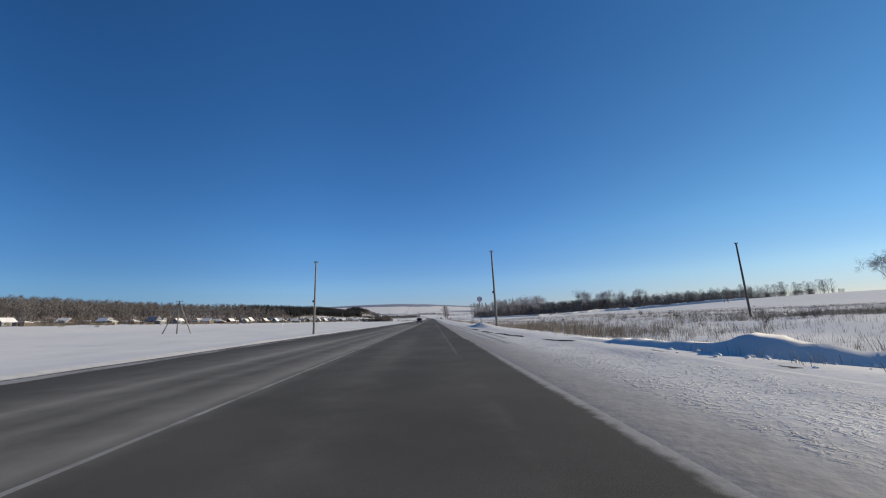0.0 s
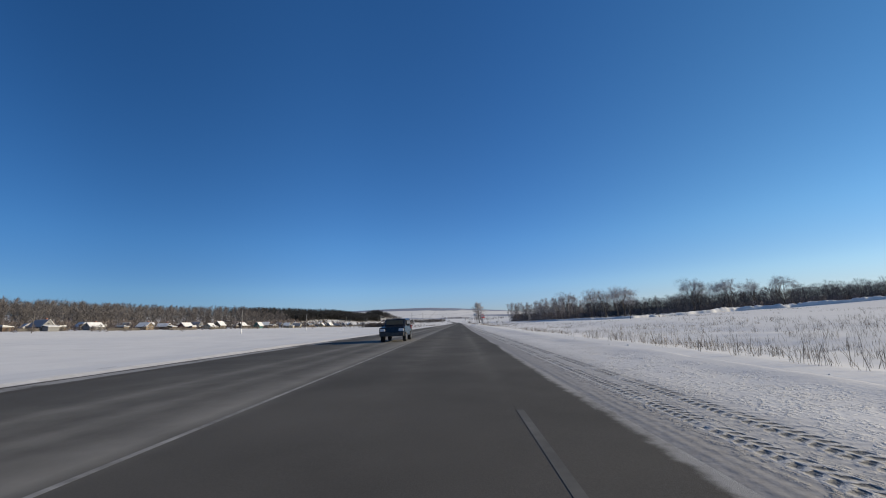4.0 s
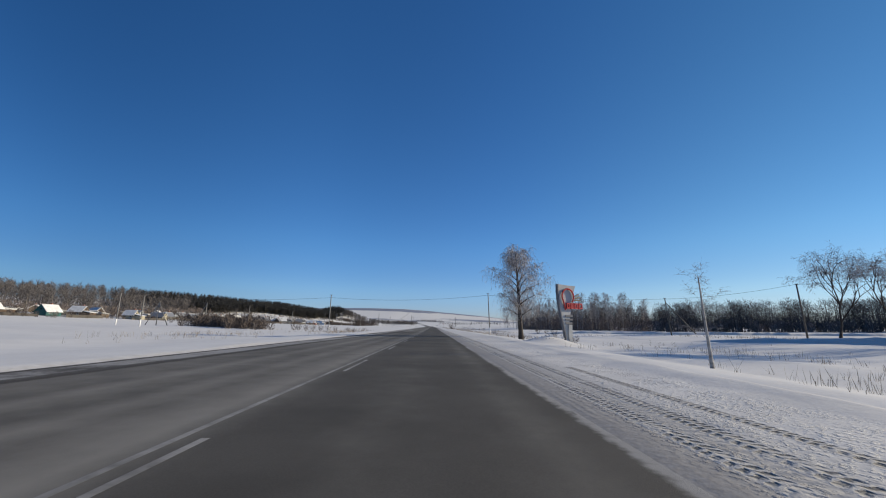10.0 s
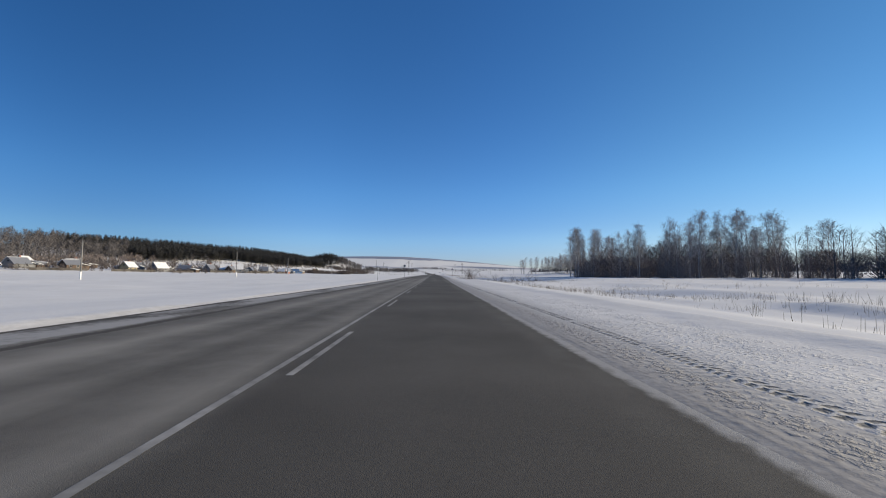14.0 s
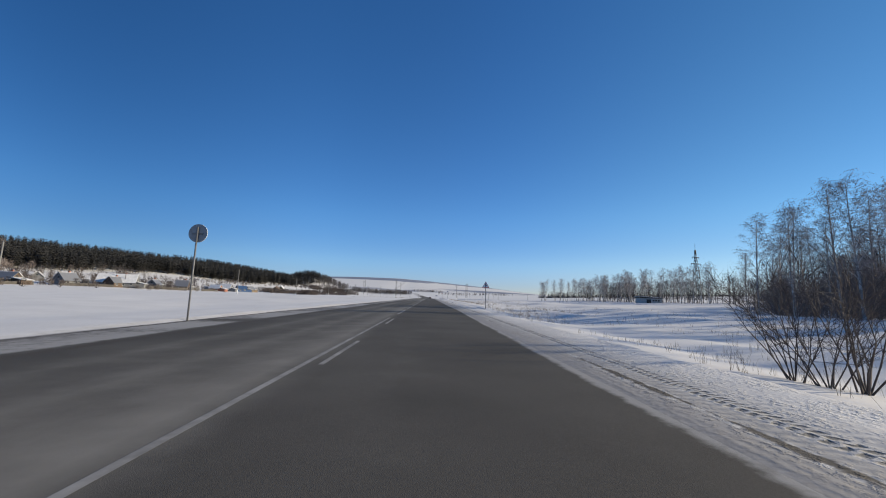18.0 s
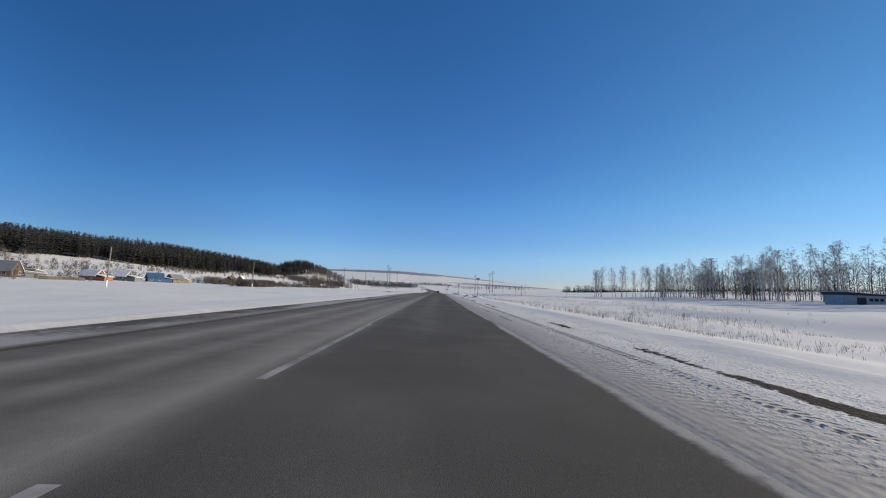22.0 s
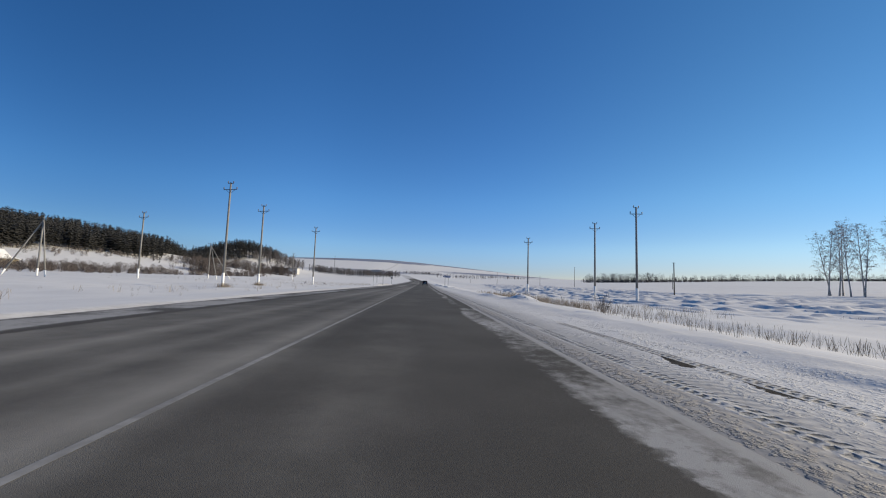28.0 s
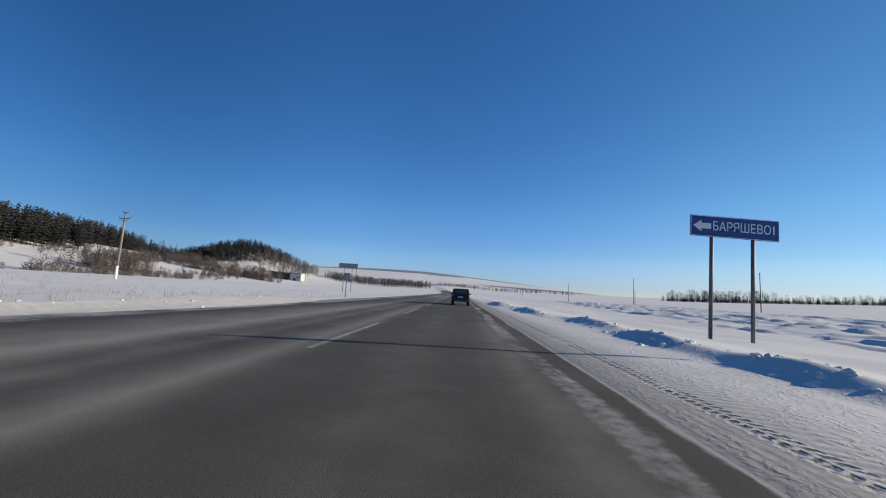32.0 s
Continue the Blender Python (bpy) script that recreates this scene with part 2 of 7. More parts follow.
def tread_material():
    """Snow pressed by a lugged tyre: two staggered rows of slanting ribs, the gaps coloured dark for dirty ice and the
    ribs' shade.
    """
    m = material("tread_snow", (0.40, 0.39, 0.38), (0.50, 0.49, 0.48), 0.8, 0.8, fine=10)
    n, l = m.node_tree.nodes, m.node_tree.links
    b = n["Principled BSDF"]

    def calc(op, p, q=None, clamp=False):
        k = n.new("ShaderNodeMath"); k.operation = op; k.use_clamp = clamp
        for slot, v in ((0, p), (1, q)):
            if v is None:
                continue
            if isinstance(v, (int, float)):
                k.inputs[slot].default_value = v
            else:
                l.new(v, k.inputs[slot])
        return k.outputs[0]

    def ramp(v, lo, hi):
        k = n.new("ShaderNodeMapRange"); k.interpolation_type = "SMOOTHSTEP"
        k.inputs["From Min"].default_value, k.inputs["From Max"].default_value = min(lo, hi), max(lo, hi)
        k.inputs["To Min"].default_value, k.inputs["To Max"].default_value = (0, 1) if lo < hi else (1, 0)
        l.new(v, k.inputs["Value"])
        return k.outputs[0]
    at, tc, xyz, nz = n.new("ShaderNodeAttribute"), n.new("ShaderNodeTexCoord"), n.new("ShaderNodeSeparateXYZ"), n.new("ShaderNodeTexNoise")
    at.attribute_name = "across"
    l.new(tc.outputs["Object"], xyz.inputs[0]); l.new(tc.outputs["Object"], nz.inputs["Vector"])
    nz.inputs["Scale"].default_value, nz.inputs["Detail"].default_value = 1.6, 5
    crumbs = n.new("ShaderNodeTexNoise")
    crumbs.inputs["Scale"].default_value, crumbs.inputs["Detail"].default_value, crumbs.inputs["Roughness"].default_value = 13.0, 4, 0.6
    l.new(tc.outputs["Object"], crumbs.inputs["Vector"])
    ragged = calc("SUBTRACT", crumbs.outputs["Fac"], 0.5)
    a = calc("ADD", calc("ABSOLUTE", at.outputs["Fac"]), calc("MULTIPLY", ragged, 0.5))
    jig = calc("ADD", calc("MULTIPLY", nz.outputs["Fac"], 1.2), calc("MULTIPLY", ragged, 0.5))
    ph = calc("ADD", calc("ADD", jig, calc("DIVIDE", xyz.outputs["Y"], 0.15)), calc("ADD", calc("MULTIPLY", a, 0.35), calc("MULTIPLY", calc("GREATER_THAN", at.outputs["Fac"], 0.0), 0.5)))
    fr = calc("FRACT", ph)
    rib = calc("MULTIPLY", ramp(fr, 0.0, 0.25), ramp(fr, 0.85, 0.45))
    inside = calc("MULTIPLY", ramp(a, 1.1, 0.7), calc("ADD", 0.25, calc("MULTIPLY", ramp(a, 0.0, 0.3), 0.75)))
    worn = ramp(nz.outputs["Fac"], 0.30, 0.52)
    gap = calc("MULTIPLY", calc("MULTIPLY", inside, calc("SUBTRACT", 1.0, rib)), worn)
    # near-black in the gaps: dirty ice plus painted-in shadow of the lugs
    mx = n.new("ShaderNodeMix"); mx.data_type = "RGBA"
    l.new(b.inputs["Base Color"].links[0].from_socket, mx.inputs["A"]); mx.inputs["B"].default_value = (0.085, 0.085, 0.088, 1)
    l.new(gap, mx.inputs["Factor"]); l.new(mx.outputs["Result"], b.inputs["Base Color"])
    bp = n.new("ShaderNodeBump")
    bp.inputs["Strength"].default_value, bp.inputs["Distance"].default_value = 1.0, 0.05
    l.new(calc("ADD", calc("SUBTRACT", 1.0, gap), calc("MULTIPLY", crumbs.outputs["Fac"], 0.4)), bp.inputs["Height"]); l.new(bp.outputs["Normal"], b.inputs["Normal"])
    return m


TREAD = tread_material()
PACKED = material("packed_snow", (0.60, 0.59, 0.58), (0.76, 0.75, 0.74), 2.0, 0.6, bump=0.02, bump_scale=20)
ASPHALT = material("asphalt", (0.060, 0.056, 0.050), (0.102, 0.095, 0.085), 0.35, 0.95, bump=0.006, bump_scale=160, fine=60)
ASPHALT.node_tree.nodes["Principled BSDF"].inputs["Specular IOR Level"].default_value = 0.2
mix_in(ASPHALT, "salt", (0.27, 0.255, 0.225), 0.9, 0.08, 0.75, 0.9, 0.4)
mix_in(ASPHALT, "grit", (0.33, 0.32, 0.305), 0.85, 0.35, 0.75, 4.5, 0.7)
mix_in(ASPHALT, "slush", (0.07, 0.062, 0.053), 0.9, 0.34, 0.62, 5.0, 0.7)
mix_in(ASPHALT, "drift", (0.36, 0.35, 0.335), 0.8, 0.42, 0.58, 5.0, 1.0)
PAINT = material("road_paint", (0.15, 0.143, 0.13), (0.36, 0.348, 0.325), 1.2, 0.8, fine=9)
ROOF_SNOW = material("roof_snow", (0.50, 0.50, 0.50), (0.74, 0.74, 0.74), 1.0, 0.75, bump=0.03, bump_scale=5)
SNOW.node_tree.nodes["Principled BSDF"].inputs["Specular IOR Level"].default_value = 0.9
BARK_BIRCH = material("birch_bark", (0.13, 0.115, 0.105), (0.62, 0.59, 0.55), 2.2, 0.85, bump=0.01, fine=8)
BARK_DARK = material("dark_bark", (0.035, 0.028, 0.024), (0.075, 0.06, 0.05), 3, 0.9, bump=0.02)
TWIG = material("bare_twigs", (0.20, 0.175, 0.165), (0.42, 0.38, 0.365), 1.0, 0.85, rand=0.25)
TWIG_FROST = material("frosted_twigs", (0.20, 0.18, 0.172), (0.50, 0.475, 0.47), 1.2, 0.8, rand=0.15)
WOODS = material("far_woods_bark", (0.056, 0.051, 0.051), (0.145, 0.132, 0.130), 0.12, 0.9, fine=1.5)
SHRUB = material("shrub_twigs", (0.055, 0.045, 0.042), (0.125, 0.102, 0.092), 0.8, 0.9)
BRUSH = material("frosty_brush", (0.13, 0.105, 0.095), (0.25, 0.21, 0.195), 0.25, 0.9, fine=2.0)
PINE = material("pine_needles", (0.016, 0.0165, 0.015), (0.046, 0.044, 0.04), 0.15, 0.8, fine=1.2)
GRASS = material("dry_grass", (0.15, 0.118, 0.088), (0.33, 0.27, 0.20), 0.3, 0.85, fine=4)
CONCRETE = material("pole_concrete", (0.15, 0.147, 0.142), (0.25, 0.243, 0.23), 1.2, 0.85, bump=0.004, fine=25)
POLE_WOOD = material("weathered_pole_wood", (0.07, 0.06, 0.05), (0.16, 0.14, 0.12), 1.5, 0.85, bump=0.006, fine=30)
WHITEWASH = material("whitewash", (0.72, 0.72, 0.70), (0.82, 0.82, 0.80), 3, 0.8)
STEEL = material("galvanised_steel", (0.11, 0.11, 0.115), (0.20, 0.205, 0.21), 6, 0.6, 0.35)
DARK_STEEL = material("dark_steel", (0.04, 0.04, 0.045), (0.09, 0.085, 0.08), 5, 0.55, 0.6)
CERAMIC = material("insulator_ceramic", (0.05, 0.035, 0.03), (0.10, 0.07, 0.055), 8, 0.6)
WIRE = material("wire", (0.02, 0.02, 0.022), (0.05, 0.05, 0.05), 8, 0.6, 0.5)
WHITE = material("sign_white", (0.74, 0.75, 0.76), (0.82, 0.83, 0.84), 5, 0.4)
RED = material("sign_red", (0.42, 0.02, 0.025), (0.52, 0.035, 0.035), 5, 0.4)
BLUE = material("sign_blue", (0.012, 0.045, 0.19), (0.02, 0.06, 0.24), 4, 0.4)
BLACK = material("sign_black", (0.01, 0.01, 0.01), (0.02, 0.02, 0.02), 5, 0.5)
GREY = material("sign_back_grey", (0.22, 0.23, 0.24), (0.3, 0.3, 0.31), 5, 0.5, 0.5)
FENCE = material("fence_boards", (0.045, 0.04, 0.036), (0.10, 0.09, 0.08), 1.5, 0.9, rand=0.3)
GLASS = material("window_glass", (0.02, 0.025, 0.03), (0.05, 0.055, 0.06), 2, 0.08)
FRAME_PAINT = material("window_frame_paint", (0.55, 0.55, 0.53), (0.7, 0.7, 0.68), 3, 0.6)
BRICK = material("red_brick_wall", (0.22, 0.085, 0.055), (0.34, 0.14, 0.09), 3, 0.85, bump=0.005)

# ---------- shared mesh code ----------
def mesh_of(name, verts, faces, mats, index=None, smooth=False):
    me = bpy.data.meshes.new(name)
    me.from_pydata([tuple(v) for v in verts] if not isinstance(verts, np.ndarray) else verts.tolist(), [], faces.tolist() if isinstance(faces, np.ndarray) else faces)
    for m in mats:
        me.materials.append(m)
    if index is not None:
        me.polygons.foreach_set("material_index", np.asarray(index, np.int32))
    if smooth:
        me.polygons.foreach_set("use_smooth", np.ones(len(me.polygons), bool))
    me.update()
    return me


def part(name, bm, mat, parent, label="", smooth=False):
    me = bpy.data.meshes.new(name)
    bm.to_mesh(me); bm.free()
    me.materials.append(mat)
    if smooth:
        me.polygons.foreach_set("use_smooth", np.ones(len(me.polygons), bool))
    ob = new(name, me)
    ob.parent = parent
    if label:
        ob["label"] = label
    return ob


def box(bm, x0, x1, y0, y1, z0, z1, bevel=0.0):
    g = bmesh.ops.create_cube(bm, size=1.0, matrix=Matrix.LocRotScale(((x0 + x1) / 2, (y0 + y1) / 2, (z0 + z1) / 2), None, (x1 - x0, y1 - y0, z1 - z0)))
    if bevel:
        edges = list({e for v in g["verts"] for e in v.link_edges})
        bmesh.ops.bevel(bm, geom=edges, offset=bevel, segments=1, affect="EDGES")
    return bm


def boxed(*a, **k):
    return box(bmesh.new(), *a, **k)


def rod(bm, p, q, r0, r1=None, sides=8):
    p, q = Vector(p), Vector(q)
    d = q - p
    m = Matrix.Translation((p + q) / 2) @ d.to_track_quat("Z", "Y").to_matrix().to_4x4()
    bmesh.ops.create_cone(bm, cap_ends=True, segments=sides, radius1=r0, radius2=r0 if r1 is None else r1, depth=d.length, matrix=m)
    return bm


def slab(points, y0, y1):
    """A plate of the given outline in x and z, from y0 to y1."""
    bm = bmesh.new()
    a = [bm.verts.new((x, y0, z)) for x, z in points]
    b = [bm.verts.new((x, y1, z)) for x, z in points]
    bm.faces.new(a); bm.faces.new(b[::-1])
    for i in range(len(a)):
        j = (i + 1) % len(a)
        bm.faces.new((a[j], a[i], b[i], b[j]))
    bmesh.ops.recalc_face_normals(bm, faces=bm.faces)
    return bm


def empty(name, x, y, z, rz=0.0, **tags):
    e = new(name)
    e.matrix_world = pose(x, y, z, 0, 0, rz)
    return tagged(e, **tags)


_R = np.random.RandomState(5).rand(257, 257)
def vnoise(x, y, scale, seed=0):
    """Smooth value noise from -1 to 1, with features of that many metres."""
    x, y = np.asarray(x, float) / scale + 17.3 * seed, np.asarray(y, float) / scale + 9.1 * seed
    ix, iy = np.floor(x).astype(int), np.floor(y).astype(int)
    fx, fy = x - ix, y - iy
    fx, fy = fx * fx * (3 - 2 * fx), fy * fy * (3 - 2 * fy)
    g = lambda a, b: _R[a % 256, b % 256]
    return 2 * ((g(ix, iy) * (1 - fx) + g(ix + 1, iy) * fx) * (1 - fy) + (g(ix, iy + 1) * (1 - fx) + g(ix + 1, iy + 1) * fx) * fy) - 1


def step(a, b, x):
    t = np.clip((np.asarray(x, float) - a) / (b - a), 0, 1)
    return t * t * (3 - 2 * t)


# ---------- the lie of the land ----------
def road_x(y):
    return np.interp(y, [-60, 0, 157, 234, 306, 402, 525, 690, 727, 800, 900, 1100, 1500, 2200], [-0.4, -0.35, -0.3, 0, 0.7, 0.8, 0.7, 0.65, 0.4, -0.1, -0.4, -4, -40, -160])


def road_z(y):
    near = np.interp(y, [-60, 0, 50, 100, 160, 250, 350, 400, 475, 550, 611, 663, 702, 730, 760, 800, 850, 950], [0.06, 0.04, -0.08, -0.15, -0.17, -0.1, -0.03, -0.04, 0.1, 0.16, 0.22, 0.22, 0.15, 0.02, -0.2, -0.44, -0.5, -0.3])
    return near + 0 * np.asarray(y, float) + far_rise(0, y)


def far_rise(x, y):
    """The slow rise of the land towards the far hills, which sink away on the right-hand side."""
    x, y = np.asarray(x, float), np.asarray(y, float)
    sink = 1 - 0.93 * step(-0.05, 0.45, x / np.maximum(y - 600, 300)) ** 0.8
    return sink * (14 * step(1000, 1800, y) + 122 * step(1700, 3700, y) + 7 * step(1200, 2500, y) * vnoise(x, y, 700, 3) + 10 * step(2400, 3300, y) * vnoise(x, y, 900, 5))


def land(x, y):
    """Height of fields, slopes and hills, without the road's own earthworks."""
    x, y = np.asarray(x, float), np.asarray(y, float)
    z = far_rise(x, y)
    # slope with the village and the wooded hill on the left side
    left = -x
    z = z + 5.5 * step(110, 240, left) * step(900, 780, y)
    top = np.interp(y, [-200, 300, 600, 800, 900, 1000, 1050, 1120], [13, 15, 17, 24, 29, 24, 19, 6])
    foot = np.interp(y, [-200, 600, 800, 900, 1000, 1100], [250, 250, 150, 112, 100, 100])
    crest = np.interp(y, [-200, 600, 800, 900, 1000, 1100], [380, 390, 350, 300, 262, 250])
    t = np.clip((left - foot) / (crest - foot), 0, 1.4)
    z = z + top * np.where(t < 1, t * t * (3 - 2 * t) * 0.4 + 0.6 * t, 1.0)
    # round wooded hill past the ridge
    z = z + 27 * np.exp(-(((x + 243) / 55) ** 2 + ((y - 1215) / 70) ** 2))
    # rise on the right side
    z = z + 10.5 * step(60, 380, x) * step(520, 300, y) * (0.5 + 0.5 * step(90, 220, y)) + 3.2 * step(60, 200, x) * step(380, 560, y)
    z = z + 16 * step(120, 620, x) * step(600, 900, y)
    z = z + 0.25 * vnoise(x, y, 45, 1) * step(12, 40, np.abs(x))
    return z


MOUNDS = [(9.1, 47.5, 1.2, 5.0, 0.45), (8.2, 228.5, 0.9, 2.2, 0.42), (13.7, 289.7, 2.2, 2.0, 0.42), (12.2, 289.5, 1.3, 0.8, 0.38), (9.3, 497.0, 0.8, 1.6, 0.42), (9.9, 492.0, 0.8, 3.5, 0.22), (10.6, 622.0, 0.9, 3.0, 0.42), (9.6, 634.0, 0.8, 3.0, 0.40),
          (8.9, 806.5, 0.5, 1.8, 0.27), (8.8, 811.5, 0.5, 2.2, 0.26), (9.3, 819.0, 0.6, 3.5, 0.26), (10.2, 799.0, 0.8, 3.0, 0.18), (8.2, 830.0, 0.7, 5.0, 0.35), (10.9, 733.5, 0.9, 2.2, 0.42), (9.6, 741.0, 0.8, 3.5, 0.20), (7.6, 848.0, 0.9, 9.0, 0.5),
          (-9.8, 802.0, 1.1, 6.0, 0.34), (-9.0, 818.0, 1.0, 8.0, 0.40), (-12.0, 190.0, 1.2, 5.0, 0.25)]


def edge_r(y):
    """Where the bare asphalt ends on the right, from the road's middle."""
    return np.interp(y, [0, 90, 215, 335, 405, 480, 603, 640, 672, 727, 777, 850], [5.05, 5.05, 4.75, 3.95, 4.1, 4.5, 4.15, 4.2, 4.62, 4.68, 4.66, 4.7]) + 0.06 * vnoise(0 * y, y, 11, 6)


def edge_l(y):
    """Where the bare asphalt ends on the left."""
    return np.interp(y, [0, 60, 150, 215, 335, 405, 480, 603, 680, 777, 850], [7.2, 7.4, 7.0, 6.3, 4.7, 4.7, 4.9, 4.7, 5.4, 6.4, 6.4]) + 0.12 * vnoise(0 * y, y, 17, 4)


def slush_width(y):
    return np.interp(y, [0, 150, 215, 335, 405, 480, 603, 680, 777], [1.4, 1.3, 1.3, 2.0, 1.8, 2.2, 1.9, 1.9, 2.3])


def ground_z(x, y):
    x, y = np.asarray(x, float), np.asarray(y, float)
    d = x - road_x(y)
    near = step(60, 25, np.abs(d))
    base = (road_z(y) - far_rise(0, y)) * near + land(x, y)
    er, el = edge_r(y), edge_l(y) + slush_width(y)
    w = 0.012 * vnoise(x, y, 0.5, 7) + 0.02 * vnoise(x, y, 1.7, 8)
    right = np.where(d > 0, -0.12 + 0.10 * step(er + 0.6, er + 2.2, d) + w * step(er + 0.8, er + 1.6, d), 0)
    right = right + 0.07 * step(8.1, 9.4, d) * step(11.8, 9.9, d) * (0.7 + 0.6 * vnoise(x, y, 2.6, 9)) - 0.5 * step(10.5, 16, d) * step(45, 25, d)
    right = right - 0.7 * step(428, 446, y) * step(530, 490, y) * step(7.0, 9.4, d) * step(45, 25, d)
    bank = step(664, 676, y) * step(711, 701, y)
    right = right + bank * (0.23 + 0.09 * vnoise(x, y, 3.5, 19)) * step(8.1, 8.8, d + 0.35 * vnoise(0 * x, y, 7, 20)) * step(17, 11.5, d)
    left = np.where(d < 0, -0.10 + 0.11 * step(el - 0.2, el + 0.4, -d) + w * step(el, el + 0.4, -d), 0)
    left = left + (0.05 + 0.04 * vnoise(x, y, 5, 11) + 0.03 * vnoise(x, y, 0.9, 12)) * step(el + 0.1, el + 0.5, -d) * step(el + 1.6, el + 0.7, -d) - 0.25 * step(9, 16, -d) * step(60, 30, -d)
    z = base + np.where(d > 0, right, left)
    far = step(12, 20, np.abs(d)) * step(400, 150, np.abs(d))
    z = z + far * (0.10 * vnoise(x, y, 3.1, 13) + 0.16 * vnoise(x + y * 0.4, y, 9, 14))
    # wind-carved, furrowed snow of the open field
    carved = step(150, 160, x) * step(260, 190, x) * step(690, 740, y) * step(1100, 900, y)
    ridges = vnoise(x * 1.0 + y * 0.35, y * 0.3 - x * 0.12, 2.4, 15)
    z = z + carved * 0.42 * np.maximum(ridges + 0.2 * vnoise(x, y, 1.1, 16), 0)
    ditch = step(17, 24, x) * step(60, 34, x) * step(470, 500, y) * step(620, 560, y) + step(18, 22, x) * step(48, 30, x) * step(310, 340, y) * step(440, 400, y)
    z = z + 0.5 * ditch * vnoise(x * 0.7, y * 0.22, 4.0, 17)
    for mx, my, sx, sy, h in MOUNDS:
        q = ((x - mx) / sx) ** 2 + ((y - my) / sy) ** 2
        z = z + h * np.exp(-q) * (1 + 0.16 * vnoise(x, y, 0.8, 18))
    return z


def gz(x, y):
    return float(ground_z(x, y))


def grid_sheet(name, xs, ys, zf, mat, attrs=None):
    X, Y = np.meshgrid(xs, ys)
    Z = zf(X, Y)
    nx, ny = len(xs), len(ys)
    v = np.stack([X, Y, Z], -1).reshape(-1, 3)
    i = np.arange((ny - 1) * nx).reshape(ny - 1, nx)[:, :-1].ravel()
    f = np.stack([i, i + 1, i + nx + 1, i + nx], -1)
    me = bpy.data.meshes.new(name)
    me.vertices.add(len(v)); me.vertices.foreach_set("co", v.ravel())
    me.loops.add(f.size); me.loops.foreach_set("vertex_index", f.ravel().astype(np.int32))
    me.polygons.add(len(f)); me.polygons.foreach_set("loop_start", np.arange(0, f.size, 4, dtype=np.int32))
    me.polygons.foreach_set("use_smooth", np.ones(len(f), bool))
    me.update(calc_edges=True); me.validate()
    me.materials.append(mat)
    for key, fn in (attrs or {}).items():
        a = me.attributes.new(key, "FLOAT", "POINT")
        a.data.foreach_set("value", fn(X, Y).astype(np.float32).ravel())
    return new(name, me)


def spread(a, b, first, grow):
    out, s = [a], first
    while abs(out[-1] - b) > s:
        out.append(out[-1] + math.copysign(s, b - a)); s *= grow
    return out + [b]


def dirt_at(x, y):
    d = x - road_x(y)
    o = d - edge_r(y)
    r = (0.42 * step(2.0, 0.2, o) + 0.30 * step(1.8, 0.6, o) + 0.30 * step(5.0, 0.6, d - edge_r(y)) + 0.26 * step(530, 600, y) * step(3.4, 0.8, d - edge_r(y))) * (d > 0)
    e = -d - edge_l(y) - slush_width(y)
    l = (0.4 * step(1.0, 0.0, e) + 0.35 * step(3.5, 0.5, e)) * (d < 0)
    return r + l + 0.6 * step(36, 16, y) * step(6.5, 2.5, o) * (d > 0)


def slush_at(x, y):
    """Dark wet slush at the asphalt's rim, and the scraped strip farther out."""
    o = x - road_x(y) - edge_r(y)
    late = step(600, 670, y)
    flecks = 0.22 * vnoise(o, y * 0.5, 0.6, 79) * step(2.0, 0.4, o)
    return 0.40 * step(0.45, -0.1, o) + flecks - 0.38 * late * step(0.45, -0.1, o) + np.exp(-((o - 0.95 - 0.08 * vnoise(0 * y, y, 6, 80)) / 0.07) ** 2) * 0.9 * step(515, 530, y) * step(640, 620, y) * (0.75 + 0.5 * vnoise(0 * y, y, 3, 81)) + np.exp(-((o - 0.62) / 0.12) ** 2) * 0.85 * step(392, 404, y) * step(485, 465, y) * (0.8 + 0.4 * vnoise(0 * y, y, 4, 82))


